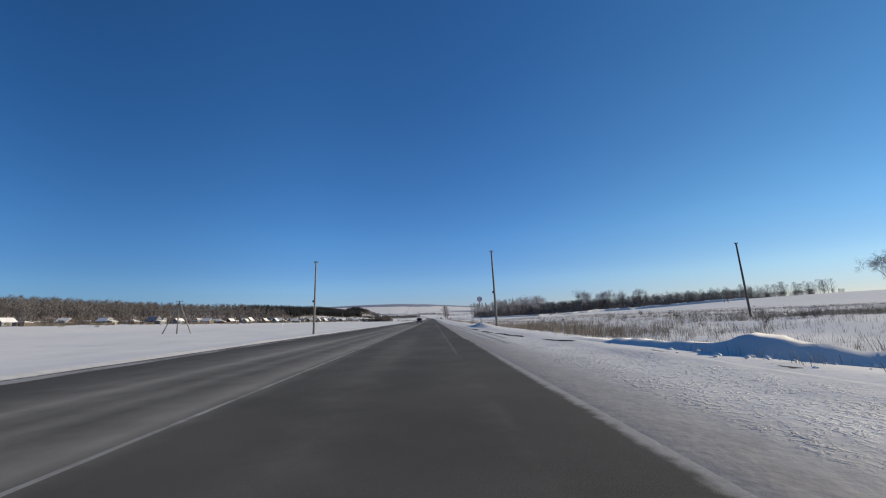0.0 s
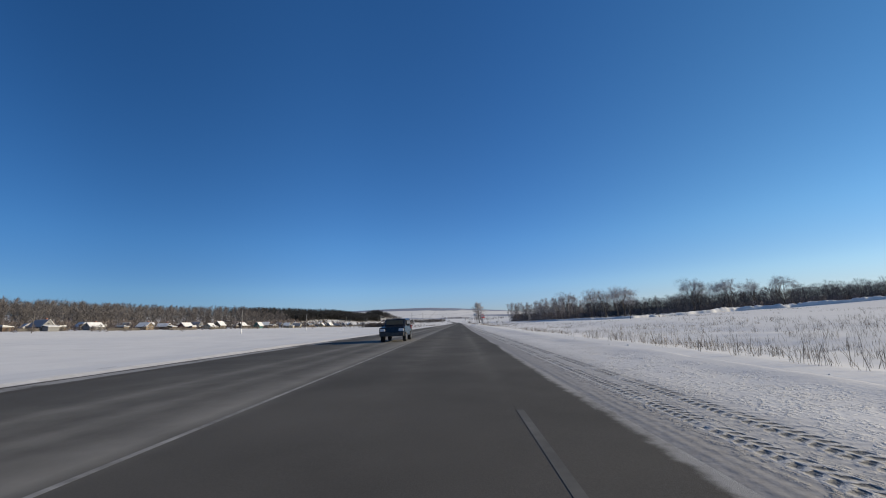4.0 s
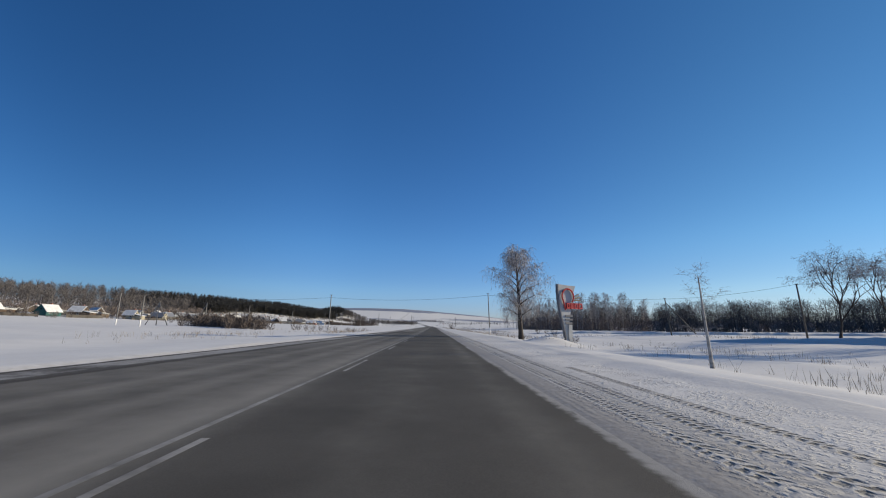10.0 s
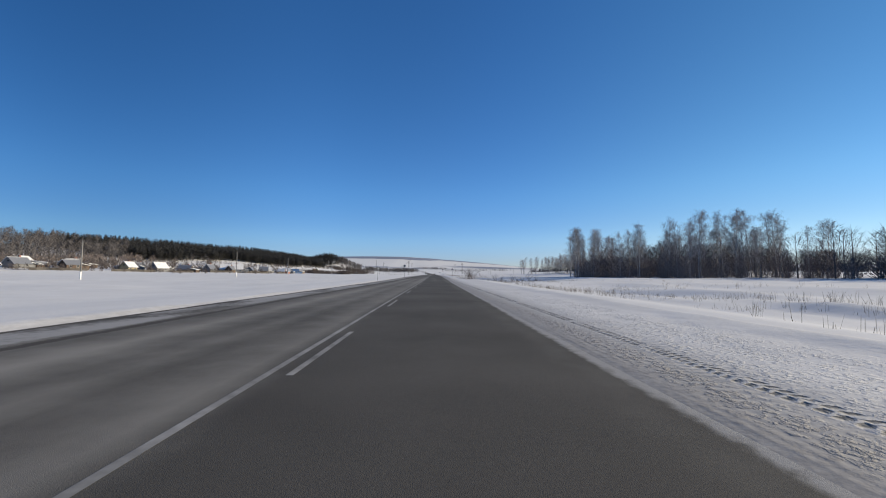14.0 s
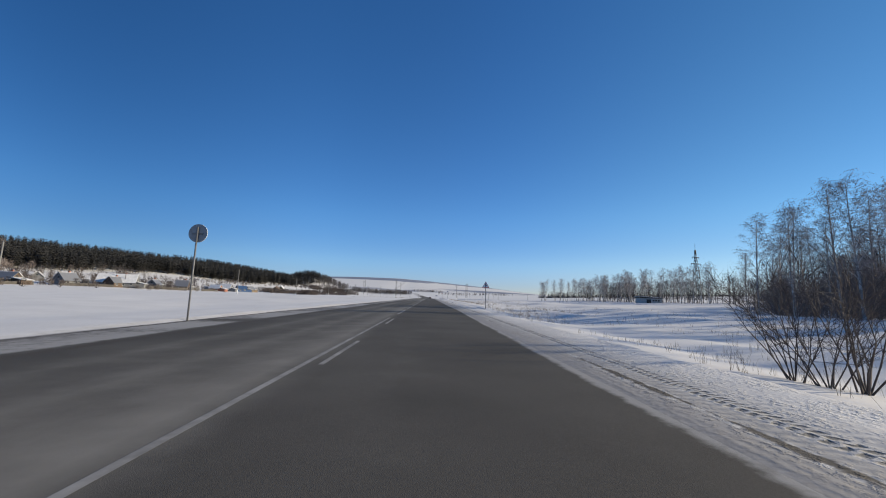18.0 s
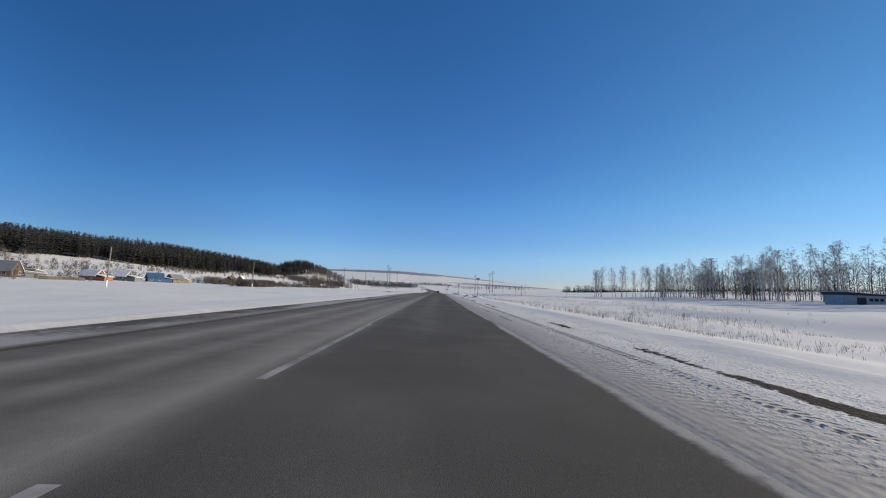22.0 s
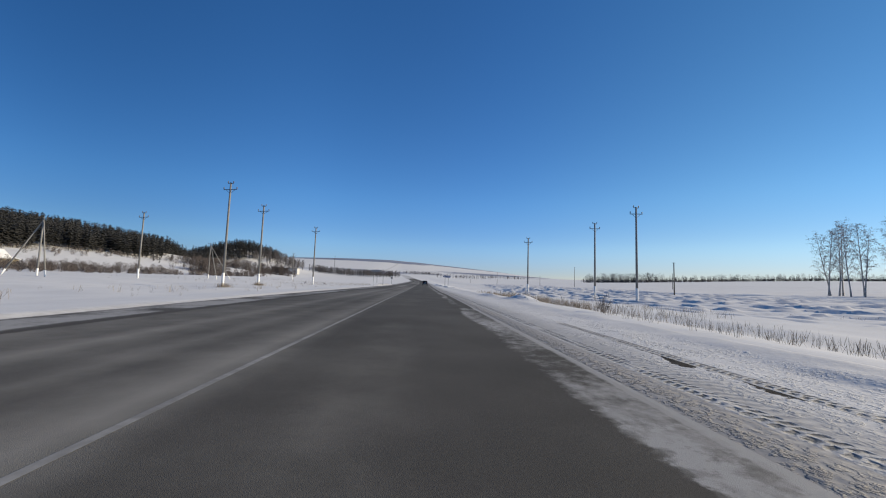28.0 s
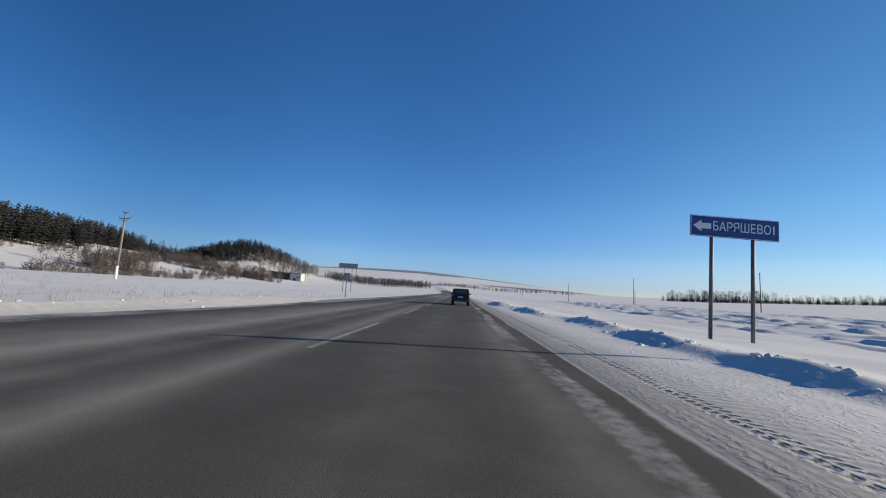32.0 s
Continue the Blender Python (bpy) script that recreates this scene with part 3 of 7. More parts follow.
def earth_at(x, y):
    """Bare earth scraped open by the plough along the shoulder."""
    d = x - road_x(y)
    c = np.interp(y, [0, 8, 14, 20, 30, 40, 60, 215, 400, 530, 608, 680, 790], [11.2, 10.3, 9.8, 8.6, 7.6, 7.4, 8.8, 7.5, 7.2, 7.0, 6.5, 6.7, 6.6])
    much = np.interp(y, [0, 4, 6, 48, 60, 120, 170, 235, 268, 515, 522, 600, 636, 640, 664, 670, 704, 712, 772, 778, 800, 806], [0, 0, 0.8, 0.8, 0.2, 0.1, 0.5, 0.6, 0, 0, 0.62, 0.62, 0.6, 0.1, 0.1, 1.0, 1.0, 0.3, 0, 0.3, 0.3, 0])
    side = d - c - 0.25 * vnoise(0 * x, y, 9, 21)
    band = np.exp(-(side / 0.28) ** 2)
    loose = much * (0.5 + 1.1 * vnoise(0 * x, y, 3.0, 22) + 0.4 * vnoise(x * 2, y, 1.0, 24))
    for y0, y1, at in ((528.8, 530.1, 6.75), (531.4, 535.6, 6.95), (578.7, 579.7, 6.75), (579.9, 581.4, 6.65), (582.2, 582.9, 6.8), (606.5, 609.3, 6.85), (706.6, 707.2, 6.6), (708.2, 709.0, 6.5), (238.0, 239.6, 6.98), (239.9, 242.6, 6.87), (243.2, 244.6, 7.0), (245.0, 248.0, 7.12), (249.5, 252.5, 7.3), (253.2, 257.0, 7.5), (258.0, 260.5, 7.7), (325.1, 325.8, 6.3), (324.1, 324.6, 6.35), (293.8, 294.3, 6.5), (293.0, 293.6, 6.4)):
        spot = step(y0 - 0.25, y0 + 0.25, y) * step(y1 + 0.25, y1 - 0.25, y) * np.exp(-((d - at + 0.1 * vnoise(0 * x, y, 2, 23)) / 0.17) ** 2) * (0.85 + 0.5 * vnoise(d * 2, y, 0.8, 27))
        loose, band = np.where(spot > 0.3, 1.0, loose), np.maximum(band, spot)
    return band * loose


def hazed_wood_at(x, y):
    # mask of the distant woods that take the haze-blue colour
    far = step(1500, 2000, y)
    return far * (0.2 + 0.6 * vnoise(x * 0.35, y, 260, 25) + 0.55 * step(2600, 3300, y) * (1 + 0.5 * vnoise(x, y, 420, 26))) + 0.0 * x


TRACKS = [(0.0, 0, 0.15, 17.0, 880.0), (0.85, 5, 0.12, 165.0, 270.0), (-0.75, 7, 0.13, 318.0, 350.0), (-0.5, 17, 0.13, 106.0, 316.0), (1.2, 9, 0.13, 665.0, 715.0), (-0.8, 11, 0.13, 40.0, 105.0), (0.62, 13, 0.12, 21.0, 64.0)]


def track_line(y, c, seed):
    return np.interp(y, [0, 60, 215, 335, 405, 480, 603, 680, 727, 777, 880], [6.5, 6.5, 6.0, 5.45, 5.15, 5.6, 6.05, 5.7, 5.5, 5.6, 5.6]) + c + 0.12 * vnoise(0 * y, y, 40, 61 + seed) + 0.03 * vnoise(0 * y, y, 9, 62 + seed)


def trod_at(x, y):
    """Where a second wheel churned the snow beside the ribbed track."""
    d = x - road_x(y)
    run = np.interp(y, [0, 16, 20, 350, 370, 640, 655, 720, 735, 900], [0, 0, 1, 1, 0.35, 0.35, 1, 1, 0.4, 0.4])
    return run * np.exp(-((d - track_line(y, -0.55, 0)) / 0.2) ** 2)


def shoulder_z(x, y):
    d = x - road_x(y)
    off = d - edge_r(y)
    b = step(2.0, 3.4, off)
    flat = road_sheet_z(x, y) + 0.012 + 0.02 * step(0.3, 2.0, off) - 0.02 * step(0.25, 0.10, off)
    z = flat * (1 - b) + (ground_z(x, y) + 0.03) * b
    clear = 1.0
    for c, seed, half, a, e in TRACKS:
        u = np.abs(d - track_line(y, c, seed)) / half
        band = step(1.9, 1.2, u) * step(a - 1, a, y) * step(e + 1, e, y)
        clear = clear * (1 - band)
    # slanting ripples scraped by the plough, and trodden, crumbled crust
    ripple = np.sin((y * 1.0 + d * 1.35) * 2 * math.pi / 0.5 + 2.2 * vnoise(d, y, 1.6, 71))
    z = z + clear * 0.004 * ripple * step(0.4, 0.7, off) * step(2.0, 1.3, off) * (0.4 + 0.6 * step(-0.4, 0.4, vnoise(0 * y, y, 30, 72)))
    crumble = clear * (0.4 + 0.6 * step(-0.2, 0.5, vnoise(d, y, 1.8, 76))) * step(0.3, 0.7, off)
    rough = step(1.2, 2.0, off) * step(5.4, 4.2, off)
    z = z + crumble * (1 - 0.6 * step(715, 745, y)) * (0.006 + 0.012 * rough) * vnoise(d, y, 0.6, 73)
    return z - 0.09 * (1 - step(9.9, 9.5, d))


def road_sheet_z(x, y):
    d = x - road_x(y)
    return road_z(y) - 0.006 * np.abs(d) + 0.02 + 0.004 * vnoise(x, y, 6, 30)


xs = spread(-9.5, -4200, 0.5, 1.07)[::-1] + list(np.arange(-9.2, 4.4, 0.42)) + list(np.arange(4.4, 13.0, 0.36)) + spread(13.2, 4200, 0.35, 1.055)
ys = spread(-30, -900, 4, 1.4)[::-1][:-1] + list(np.arange(-30, 890, 1.25)) + spread(890.5, 4900, 0.9, 1.035)
ground = grid_sheet("ground", np.array(xs), np.array(ys), ground_z, SNOW, {"dirt": dirt_at, "earth": earth_at, "wood": hazed_wood_at})
tagged(ground, "white wind-blown snow over open fields and hills", "snowfield", kind="structure")


sd, sy = np.linspace(0, 1, 36), np.arange(1.0, 885, 0.3)
SD, SY = np.meshgrid(sd, sy)
SD = (edge_r(SY) + 0.05) * (1 - SD) + 9.9 * SD
SX = SD + road_x(SY)
shoulder = grid_sheet("shoulder", sd, sy, lambda x, y: 0 * x, SHOULDER)
shoulder.data.vertices.foreach_set("co", np.stack([SX, SY, shoulder_z(SX, SY)], -1).reshape(-1))
for key, fn in (("dirt", lambda x, y: 0.35 * dirt_at(x, y)), ("earth", earth_at), ("slush", slush_at), ("off", lambda x, y: x - road_x(y) - edge_r(y)), ("trod", trod_at)):
    at = shoulder.data.attributes.new(key, "FLOAT", "POINT"); at.data.foreach_set("value", fn(SX, SY).astype(np.float32).ravel())
shoulder.data.update()
tagged(shoulder, "packed dirty snow shoulder with ribbed tyre tracks", "road shoulder", kind="structure")


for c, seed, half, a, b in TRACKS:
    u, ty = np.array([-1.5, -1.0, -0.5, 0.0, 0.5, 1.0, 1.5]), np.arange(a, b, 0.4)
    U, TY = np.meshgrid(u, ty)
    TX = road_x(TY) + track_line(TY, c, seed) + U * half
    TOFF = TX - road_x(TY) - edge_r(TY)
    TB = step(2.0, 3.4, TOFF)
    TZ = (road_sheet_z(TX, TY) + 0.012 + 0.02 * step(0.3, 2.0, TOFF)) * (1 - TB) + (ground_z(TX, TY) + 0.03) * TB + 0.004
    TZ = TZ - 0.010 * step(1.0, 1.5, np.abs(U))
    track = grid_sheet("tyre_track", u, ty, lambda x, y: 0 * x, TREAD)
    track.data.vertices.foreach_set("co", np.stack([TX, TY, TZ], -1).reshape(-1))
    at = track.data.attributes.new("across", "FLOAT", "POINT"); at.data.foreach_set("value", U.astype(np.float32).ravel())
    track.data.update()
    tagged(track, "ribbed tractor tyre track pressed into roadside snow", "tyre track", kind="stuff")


def carved_z(x, y):
    """Broken rows of ploughed-up crust, parallel to the road."""
    start = np.interp(y, [704, 760, 785, 800, 880, 985], [25, 24, 19, 20, 30, 42])
    inside = step(0, 5, x - start) * step(62, 40, x - start) * step(705, 730, y) * step(1005, 960, y)
    u = x + 0.05 * (y - 800) + 0.9 * vnoise(x, y, 9, 84)
    row = np.sin(u * 2 * math.pi / 3.2) + 0.5 * np.sin(u * 2 * math.pi / 2.1 + 1.0)
    lump = vnoise(x, y * 0.7, 1.3, 81) + 0.6 * vnoise(x, y, 0.8, 82) + 0.5 * vnoise(x, y * 0.4, 5, 83)
    return ground_z(x, y) - 0.08 + inside * (0.10 + 0.27 * step(-0.1, 0.8, row) * step(-0.35, 0.35, lump) + 0.05 * vnoise(x, y, 0.7, 85))


carved = grid_sheet("carved_snow", np.array(spread(18, 108, 0.34, 1.008)), np.concatenate([np.arange(704, 850, 0.55), np.arange(850, 1006, 1.1)]), carved_z, SNOW)
tagged(carved, "wind-carved furrowed snow crust of the open field", "snow crust", kind="structure")


def snow_ridge(name, line, height, label, deep=1.0, wander=1.0, fine=0.8, lumps=1.0):
    """A ploughed wall of snow with a steep broken front on its right-hand side and a long drifted back."""
    line = np.array(line, float)
    seg = np.r_[0, np.cumsum(np.hypot(*np.diff(line, axis=0).T))]
    u = np.arange(0, seg[-1], fine)
    x0, y0 = np.interp(u, seg, line[:, 0]), np.interp(u, seg, line[:, 1])
    tx, ty = np.gradient(x0), np.gradient(y0)
    smooth = lambda a: np.convolve(np.pad(a, 2, mode="edge"), np.ones(5) / 5, "valid")
    tx, ty = smooth(tx), smooth(ty)
    nx, ny = -ty / np.hypot(tx, ty), tx / np.hypot(tx, ty)
    shift = wander * (0.9 * vnoise(u, 0 * u, 7, 92) + 0.35 * vnoise(u, 0 * u, 2, 93))
    h = np.interp(u, seg, height) * (1 + lumps * (0.3 * vnoise(u, 0 * u, 11 * deep, 94) + 0.22 * vnoise(u, 0 * u, 2.2 * deep, 95)))
    ends = 6 * deep
    h = np.maximum(h, 0.05) * step(0, ends, u) * step(seg[-1], seg[-1] - ends, u)
    back = np.array([-0.5, -0.25, 0.0, 0.5, 1.6, 4.0, 8.0, 14.0]) * np.array([1, 1, 1, 1, deep, deep, deep, deep])
    rise = np.array([-0.15, 0.45, 0.95, 1.0, 0.85, 0.5, 0.2, -0.15])
    sheet = grid_sheet(name, back, u, lambda x, y: 0 * x, SNOW)
    B, H = np.meshgrid(back, h)
    X = x0[:, None] + nx[:, None] * (B + shift[:, None]); Y = y0[:, None] + ny[:, None] * (B + shift[:, None])
    Z = ground_z(X, Y) + rise[None] * H + 0.14 * H * vnoise(X, Y, 1.1, 96) + 0.12 * H * vnoise(X, Y, 0.5, 97)
    sheet.data.vertices.foreach_set("co", np.stack([X, Y, Z], -1).reshape(-1))
    sheet.data.update()
    return tagged(sheet, label, "snow bank", kind="structure")


snow_ridge("snow_ridge", [(34, 306), (50, 285), (82, 281), (140, 294), (250, 284)], [0.4, 0.8, 1.0, 1.7, 1.8], "long ploughed snow bank with a blue-shaded steep front")
snow_ridge("snow_ridge", [(22, 362), (60, 356), (150, 342)], [0.5, 0.7, 0.7], "low ploughed snow bank across the field")
snow_ridge("snow_ridge", [(9.3, 19.0), (10.4, 13.0), (11.4, 9.6), (13.8, 7.9), (17, 7.6), (24, 9.0)], [0.08, 0.24, 0.40, 0.50, 0.62, 0.5], "heaped ploughed snow bank beside the cleared driveway", 0.24, 0.4, 0.25, 2.0)


# ---------- the road ----------
def salt_at(d, y):
    lanes = 0.0
    for c, w, s in ((-0.5, 0.6, 0.42), (1.75, 0.8, 0.14), (-1.9, 0.6, 0.30), (-3.4, 0.7, 0.42), (3.75, 0.45, 0.16), (-5.2, 0.8, 0.35)):
        lanes = lanes + s * np.exp(-((d - c) / w) ** 2)
    return 1.3 * lanes * (0.9 + 0.35 * vnoise(d, y, 25, 31)) + 0.12 * vnoise(d * 9, y, 22, 32) + 0.06 * vnoise(d * 3, y, 8, 35)


def edge_layers(d, y):
    """How much slush, gritty snow and clean snow covers the asphalt's margins."""
    r, l = d - edge_r(y), -d - edge_l(y)
    late, patch = step(640, 672, y), vnoise(d, y, 1.1, 33) * 0.5 + 0.5 * vnoise(d * 2.0, y, 3.5, 36)
    # past the bank a mottled veil lies on the asphalt, with a bare wet strip between it and the snow
    full = step(698, 704, y) * step(726, 718, y)
    inner = 0.14 * vnoise(0 * y, y, 4, 38)
    veil = step(-1.05, -0.62, r + inner) * np.maximum(np.maximum(step(-0.2, -0.36, r + 0.6 * inner), full), 0.75 * step(0.15, 0.6, vnoise(d * 2, y, 2.5, 28)))
    drift = step(-0.05, 0.30, r) * (1 - late) + late * (step(0.04, 0.08, r) + veil * (0.30 + 0.2 * patch + 0.26 * vnoise(d * 3, y, 1.4, 39)))
    grit = step(-0.28, 0.12, r) * (0.75 + 0.3 * patch) * (1 - late) + late * (0.8 * step(0.02, 0.08, r) + veil * (0.53 + 0.25 * patch))
    slush = 0.30 * np.exp(-((r + 0.15) / 0.2) ** 2) * (1 - 0.7 * late)
    w = slush_width(y)
    drift = drift + step(w, w + 0.45, l) + (0.18 + 0.4 * patch) * step(0.25, 0.7, l)
    grit = grit + (0.62 + 0.45 * patch) * step(0.05, 0.5, l)
    slush = slush + 0.85 * np.exp(-((l - 0.05) / 0.22) ** 2) + (0.85 + 0.4 * patch) * np.exp(-((l - w) / 0.18) ** 2)
    return drift, grit, slush


right_off = [-1.1, -0.97, -0.85, -0.75, -0.6, -0.45, -0.36, -0.28, -0.15, -0.05, 0.05, 0.12, 0.25, 0.4]
left_off = [3.4, 2.9, 2.5, 2.2, 1.9, 1.6, 1.3, 1.0, 0.75, 0.5, 0.25, 0.0, -0.3]
ds = np.array([-o - 4.4 for o in left_off] + [-3.9, -3.4, -2.9, -2.4, -1.9, -1.4, -0.9, -0.4, 0, 0.4, 0.9, 1.4, 1.9, 2.4, 2.9, 3.3] + [4 + o for o in right_off])
ry = np.array(list(np.arange(-40, 900, 0.6)) + spread(900, 2150, 1.0, 1.02))
D, RY = np.meshgrid(ds, ry)
for k, o in enumerate(left_off):
    D[:, k] = -edge_l(ry) - o
for k, o in enumerate(right_off):
    D[:, k - len(right_off)] = np.maximum(edge_r(ry) + o, 3.33 + 0.018 * k)
RX = D + road_x(RY)
DRIFT, GRIT, SLUSH = edge_layers(D, RY)
road = grid_sheet("road", ds, ry, lambda x, y: 0 * x, ASPHALT)
relief = np.clip(0.6 * DRIFT + 0.4 * GRIT, 0, 1)
dip = 0.03 * step(0.2, 0.4, D - edge_r(RY))
relief = relief * step(0.1, -0.1, D - edge_r(RY))
rv = np.stack([RX, RY, road_sheet_z(RX, RY) - dip + relief * (0.004 + 0.006 * vnoise(RX, RY, 0.9, 37))], -1)
road.data.vertices.foreach_set("co", rv.reshape(-1))
for key, arr in (("salt", salt_at(D, RY)), ("drift", DRIFT), ("grit", GRIT), ("slush", SLUSH)):
    at = road.data.attributes.new(key, "FLOAT", "POINT"); at.data.foreach_set("value", arr.astype(np.float32).ravel())
road.data.update()
tagged(road, "grey asphalt highway with pale salt streaks and wheel tracks", "road", kind="structure")


def stripe(name, d, width, pieces, label, mat=None):
    v, f = [], []
    for y0, y1 in pieces:
        n = max(1, int((y1 - y0) / 1.2))
        for k in range(n):
            a, b = y0 + (y1 - y0) * k / n, y0 + (y1 - y0) * (k + 1) / n
            i = len(v)
            for yy in (a, b):
                for s in (-0.5, 0.5):
                    xx = float(road_x(yy)) + d + s * width
                    v.append((xx, yy, float(road_sheet_z(xx, yy)) + 0.003))
            f.append((i, i + 1, i + 3, i + 2))
    return tagged(new(name, mesh_of(name, v, f, [mat or PAINT])), label, "road marking", kind="structure")


stripe("centre_line", -0.07, 0.09, [(-40, 470), (560, 800)], "worn pale solid centre line on asphalt")
stripe("dashed_line", 0.20, 0.09, [(y, y + 3.2) for y in range(205, 470, 9)], "worn pale dashed line beside the solid line")
stripe("dashed_line", 0.0, 0.14, [(y, y + 7.5) for y in range(474, 560, 10)] + [(y, y + 6) for y in range(806, 1000, 12)], "worn pale dashed centre line on asphalt")
PAINT_FADED = material("faded_road_paint", (0.055, 0.052, 0.047), (0.115, 0.11, 0.1), 0.8, 0.85, fine=7)
stripe("edge_line", 3.95, 0.10, [(13, 110)], "faint worn edge line of the lane", PAINT_FADED)

# ---------- bare trees ----------
def limbs(rng, height, first, n_prim, n_sec, n_twig, droop, spread_w, lean=0.03, rise=1.0, weep=0, stout=0.0145):
    """Segments of a bare tree: trunk and boughs, and the fine twigs."""
    wood, fine = [], []
    pts = [np.zeros(3)]
    drift = rng.normal(0, lean, 2)
    for k in range(1, 9):
        drift = drift + rng.normal(0, lean * 0.6, 2)
        pts.append(pts[-1] + np.array([drift[0], drift[1], 1.0]) * height / 8 * (1.0 if k < 8 else 0.8))
    r0 = height * stout
    rad = lambda s: r0 * (1 - 0.9 * s) + 0.012
    for k in range(8):
        wood.append((pts[k], pts[k + 1], rad(k / 8) * (1.25 if k == 0 else 1), rad((k + 1) / 8)))

    def along(s):
        k = min(int(s * 8), 7); f = s * 8 - k
        return pts[k] * (1 - f) + pts[k + 1] * f
    for i in range(n_prim):
        s = first + (0.96 - first) * (i + rng.rand()) / n_prim
        az = i * 2.4 + rng.normal(0, 0.4)
        up = rise * (0.4 + 1.1 * s) + rng.normal(0, 0.18)
        ln = spread_w * height * (0.32 + 0.68 * math.sin(math.pi * min(1, (s - first + 0.12) / (1.1 - first))) ** 0.8) * rng.uniform(0.75, 1.2)
        d = np.array([math.cos(az), math.sin(az), up]); d /= np.linalg.norm(d)
        p, r = along(s), rad(s) * 0.5
        path = [p]
        for k in range(4):
            q = p + d * ln / 4
            wood.append((p, q, r * (1 - k * 0.21), r * (1 - (k + 1) * 0.21)))
            d = d + np.array([rng.normal(0, 0.16), rng.normal(0, 0.16), -droop * 0.16 * (k + 0.5) + rng.normal(0, 0.06)]); d /= np.linalg.norm(d)
            p = q; path.append(p)
        share = max(2, round(n_sec * min(1.0, ln / (0.8 * spread_w * height))))
        for j in range(share):
            u = 0.22 + 0.78 * (j + rng.rand()) / share
            k = min(int(u * 4), 3); f = u * 4 - k
            p2 = path[k] * (1 - f) + path[k + 1] * f
            a2 = rng.uniform(0, 6.28)
            d2 = np.array([math.cos(az) * 0.5 + 0.9 * math.cos(a2), math.sin(az) * 0.5 + 0.9 * math.sin(a2), rng.uniform(0.0, 1.3) * rise]); d2 /= np.linalg.norm(d2)
            l2 = ln * rng.uniform(0.3, 0.62) * (1.15 - 0.45 * u)
            mid, r2 = p2 + d2 * l2 * 0.5, r * 0.32
            end = mid + (d2 + np.array([0, 0, -droop * 0.5])) * l2 * 0.5
            wood.append((p2, mid, r2, r2 * 0.6)); wood.append((mid, end, r2 * 0.6, r2 * 0.25))
            for m in range(weep):
                b = p2 + (end - p2) * rng.uniform(0.3, 1.0) + rng.normal(0, 0.06, 3)
                d3 = np.array([rng.normal(0, 0.35), rng.normal(0, 0.35), -0.5])
                reach = rng.uniform(0.25, 0.6)
                for _ in range(4):
                    c = b + d3 / np.linalg.norm(d3) * reach
                    fine.append((b, c))
                    fine.append((b, b + (d3 + rng.normal(0, 0.5, 3)) * reach * 0.5))
                    b = c; d3 = d3 * np.array([0.6, 0.6, 1.0]) + np.array([rng.normal(0, 0.06), rng.normal(0, 0.06), -0.25])
            for m in range(n_twig):
                v = rng.rand()
                b = p2 + (mid - p2) * v * 2 if v < 0.5 else mid + (end - mid) * (v * 2 - 1)
                d3 = rng.normal(0, 1, 3); d3[2] = abs(d3[2]) * 0.5 - droop * rng.uniform(0.3, 1.5); d3 /= np.linalg.norm(d3)
                l3 = rng.uniform(0.3, 0.75) * (0.5 + 0.06 * height)
                c = b + d3 * l3 * 0.55
                e = c + (d3 + np.array([0, 0, -droop * 0.9])) * l3 * 0.5
                fine.append((b, c)); fine.append((c, e))
                for _ in range(2):
                    g = b + (c - b) * rng.rand()
                    fine.append((g, g + (rng.normal(0, 1, 3) * 0.35 + np.array([0, 0, -droop * 0.6])) * l3 * 0.5))
    return wood, fine


def tubes(segs, sides=4):
    a = np.array([s[0] for s in segs]); b = np.array([s[1] for s in segs])
    ra, rb = np.array([s[2] for s in segs]), np.array([s[3] for s in segs])
    d = b - a; d /= np.linalg.norm(d, axis=1, keepdims=True) + 1e-9
    ref = np.where(np.abs(d[:, 2:3]) > 0.9, [[1.0, 0, 0]], [[0, 0, 1.0]])
    u = np.cross(d, ref); u /= np.linalg.norm(u, axis=1, keepdims=True)
    w = np.cross(d, u)
    ring = [(math.cos(2 * math.pi * k / sides), math.sin(2 * math.pi * k / sides)) for k in range(sides)]
    v = np.stack([a + (c * u + s * w) * ra[:, None] for c, s in ring] + [b + (c * u + s * w) * rb[:, None] for c, s in ring], 1)
    base = np.arange(len(segs))[:, None, None] * 2 * sides
    f = np.array([[k, (k + 1) % sides, sides + (k + 1) % sides, sides + k] for k in range(sides)])[None]
    return v.reshape(-1, 3), (base + f).reshape(-1, 4)


def blades(fine, width, rng):
    """Fine twigs as slim three-cornered slivers."""
    a, b = np.array([s[0] for s in fine]), np.array([s[1] for s in fine])
    n = np.cross(b - a, rng.normal(0, 1, a.shape)); n /= np.linalg.norm(n, axis=1, keepdims=True) + 1e-9
    v = np.stack([a - n * width / 2, a + n * width / 2, b], 1).reshape(-1, 3)
    return v, np.arange(len(v)).reshape(-1, 3)


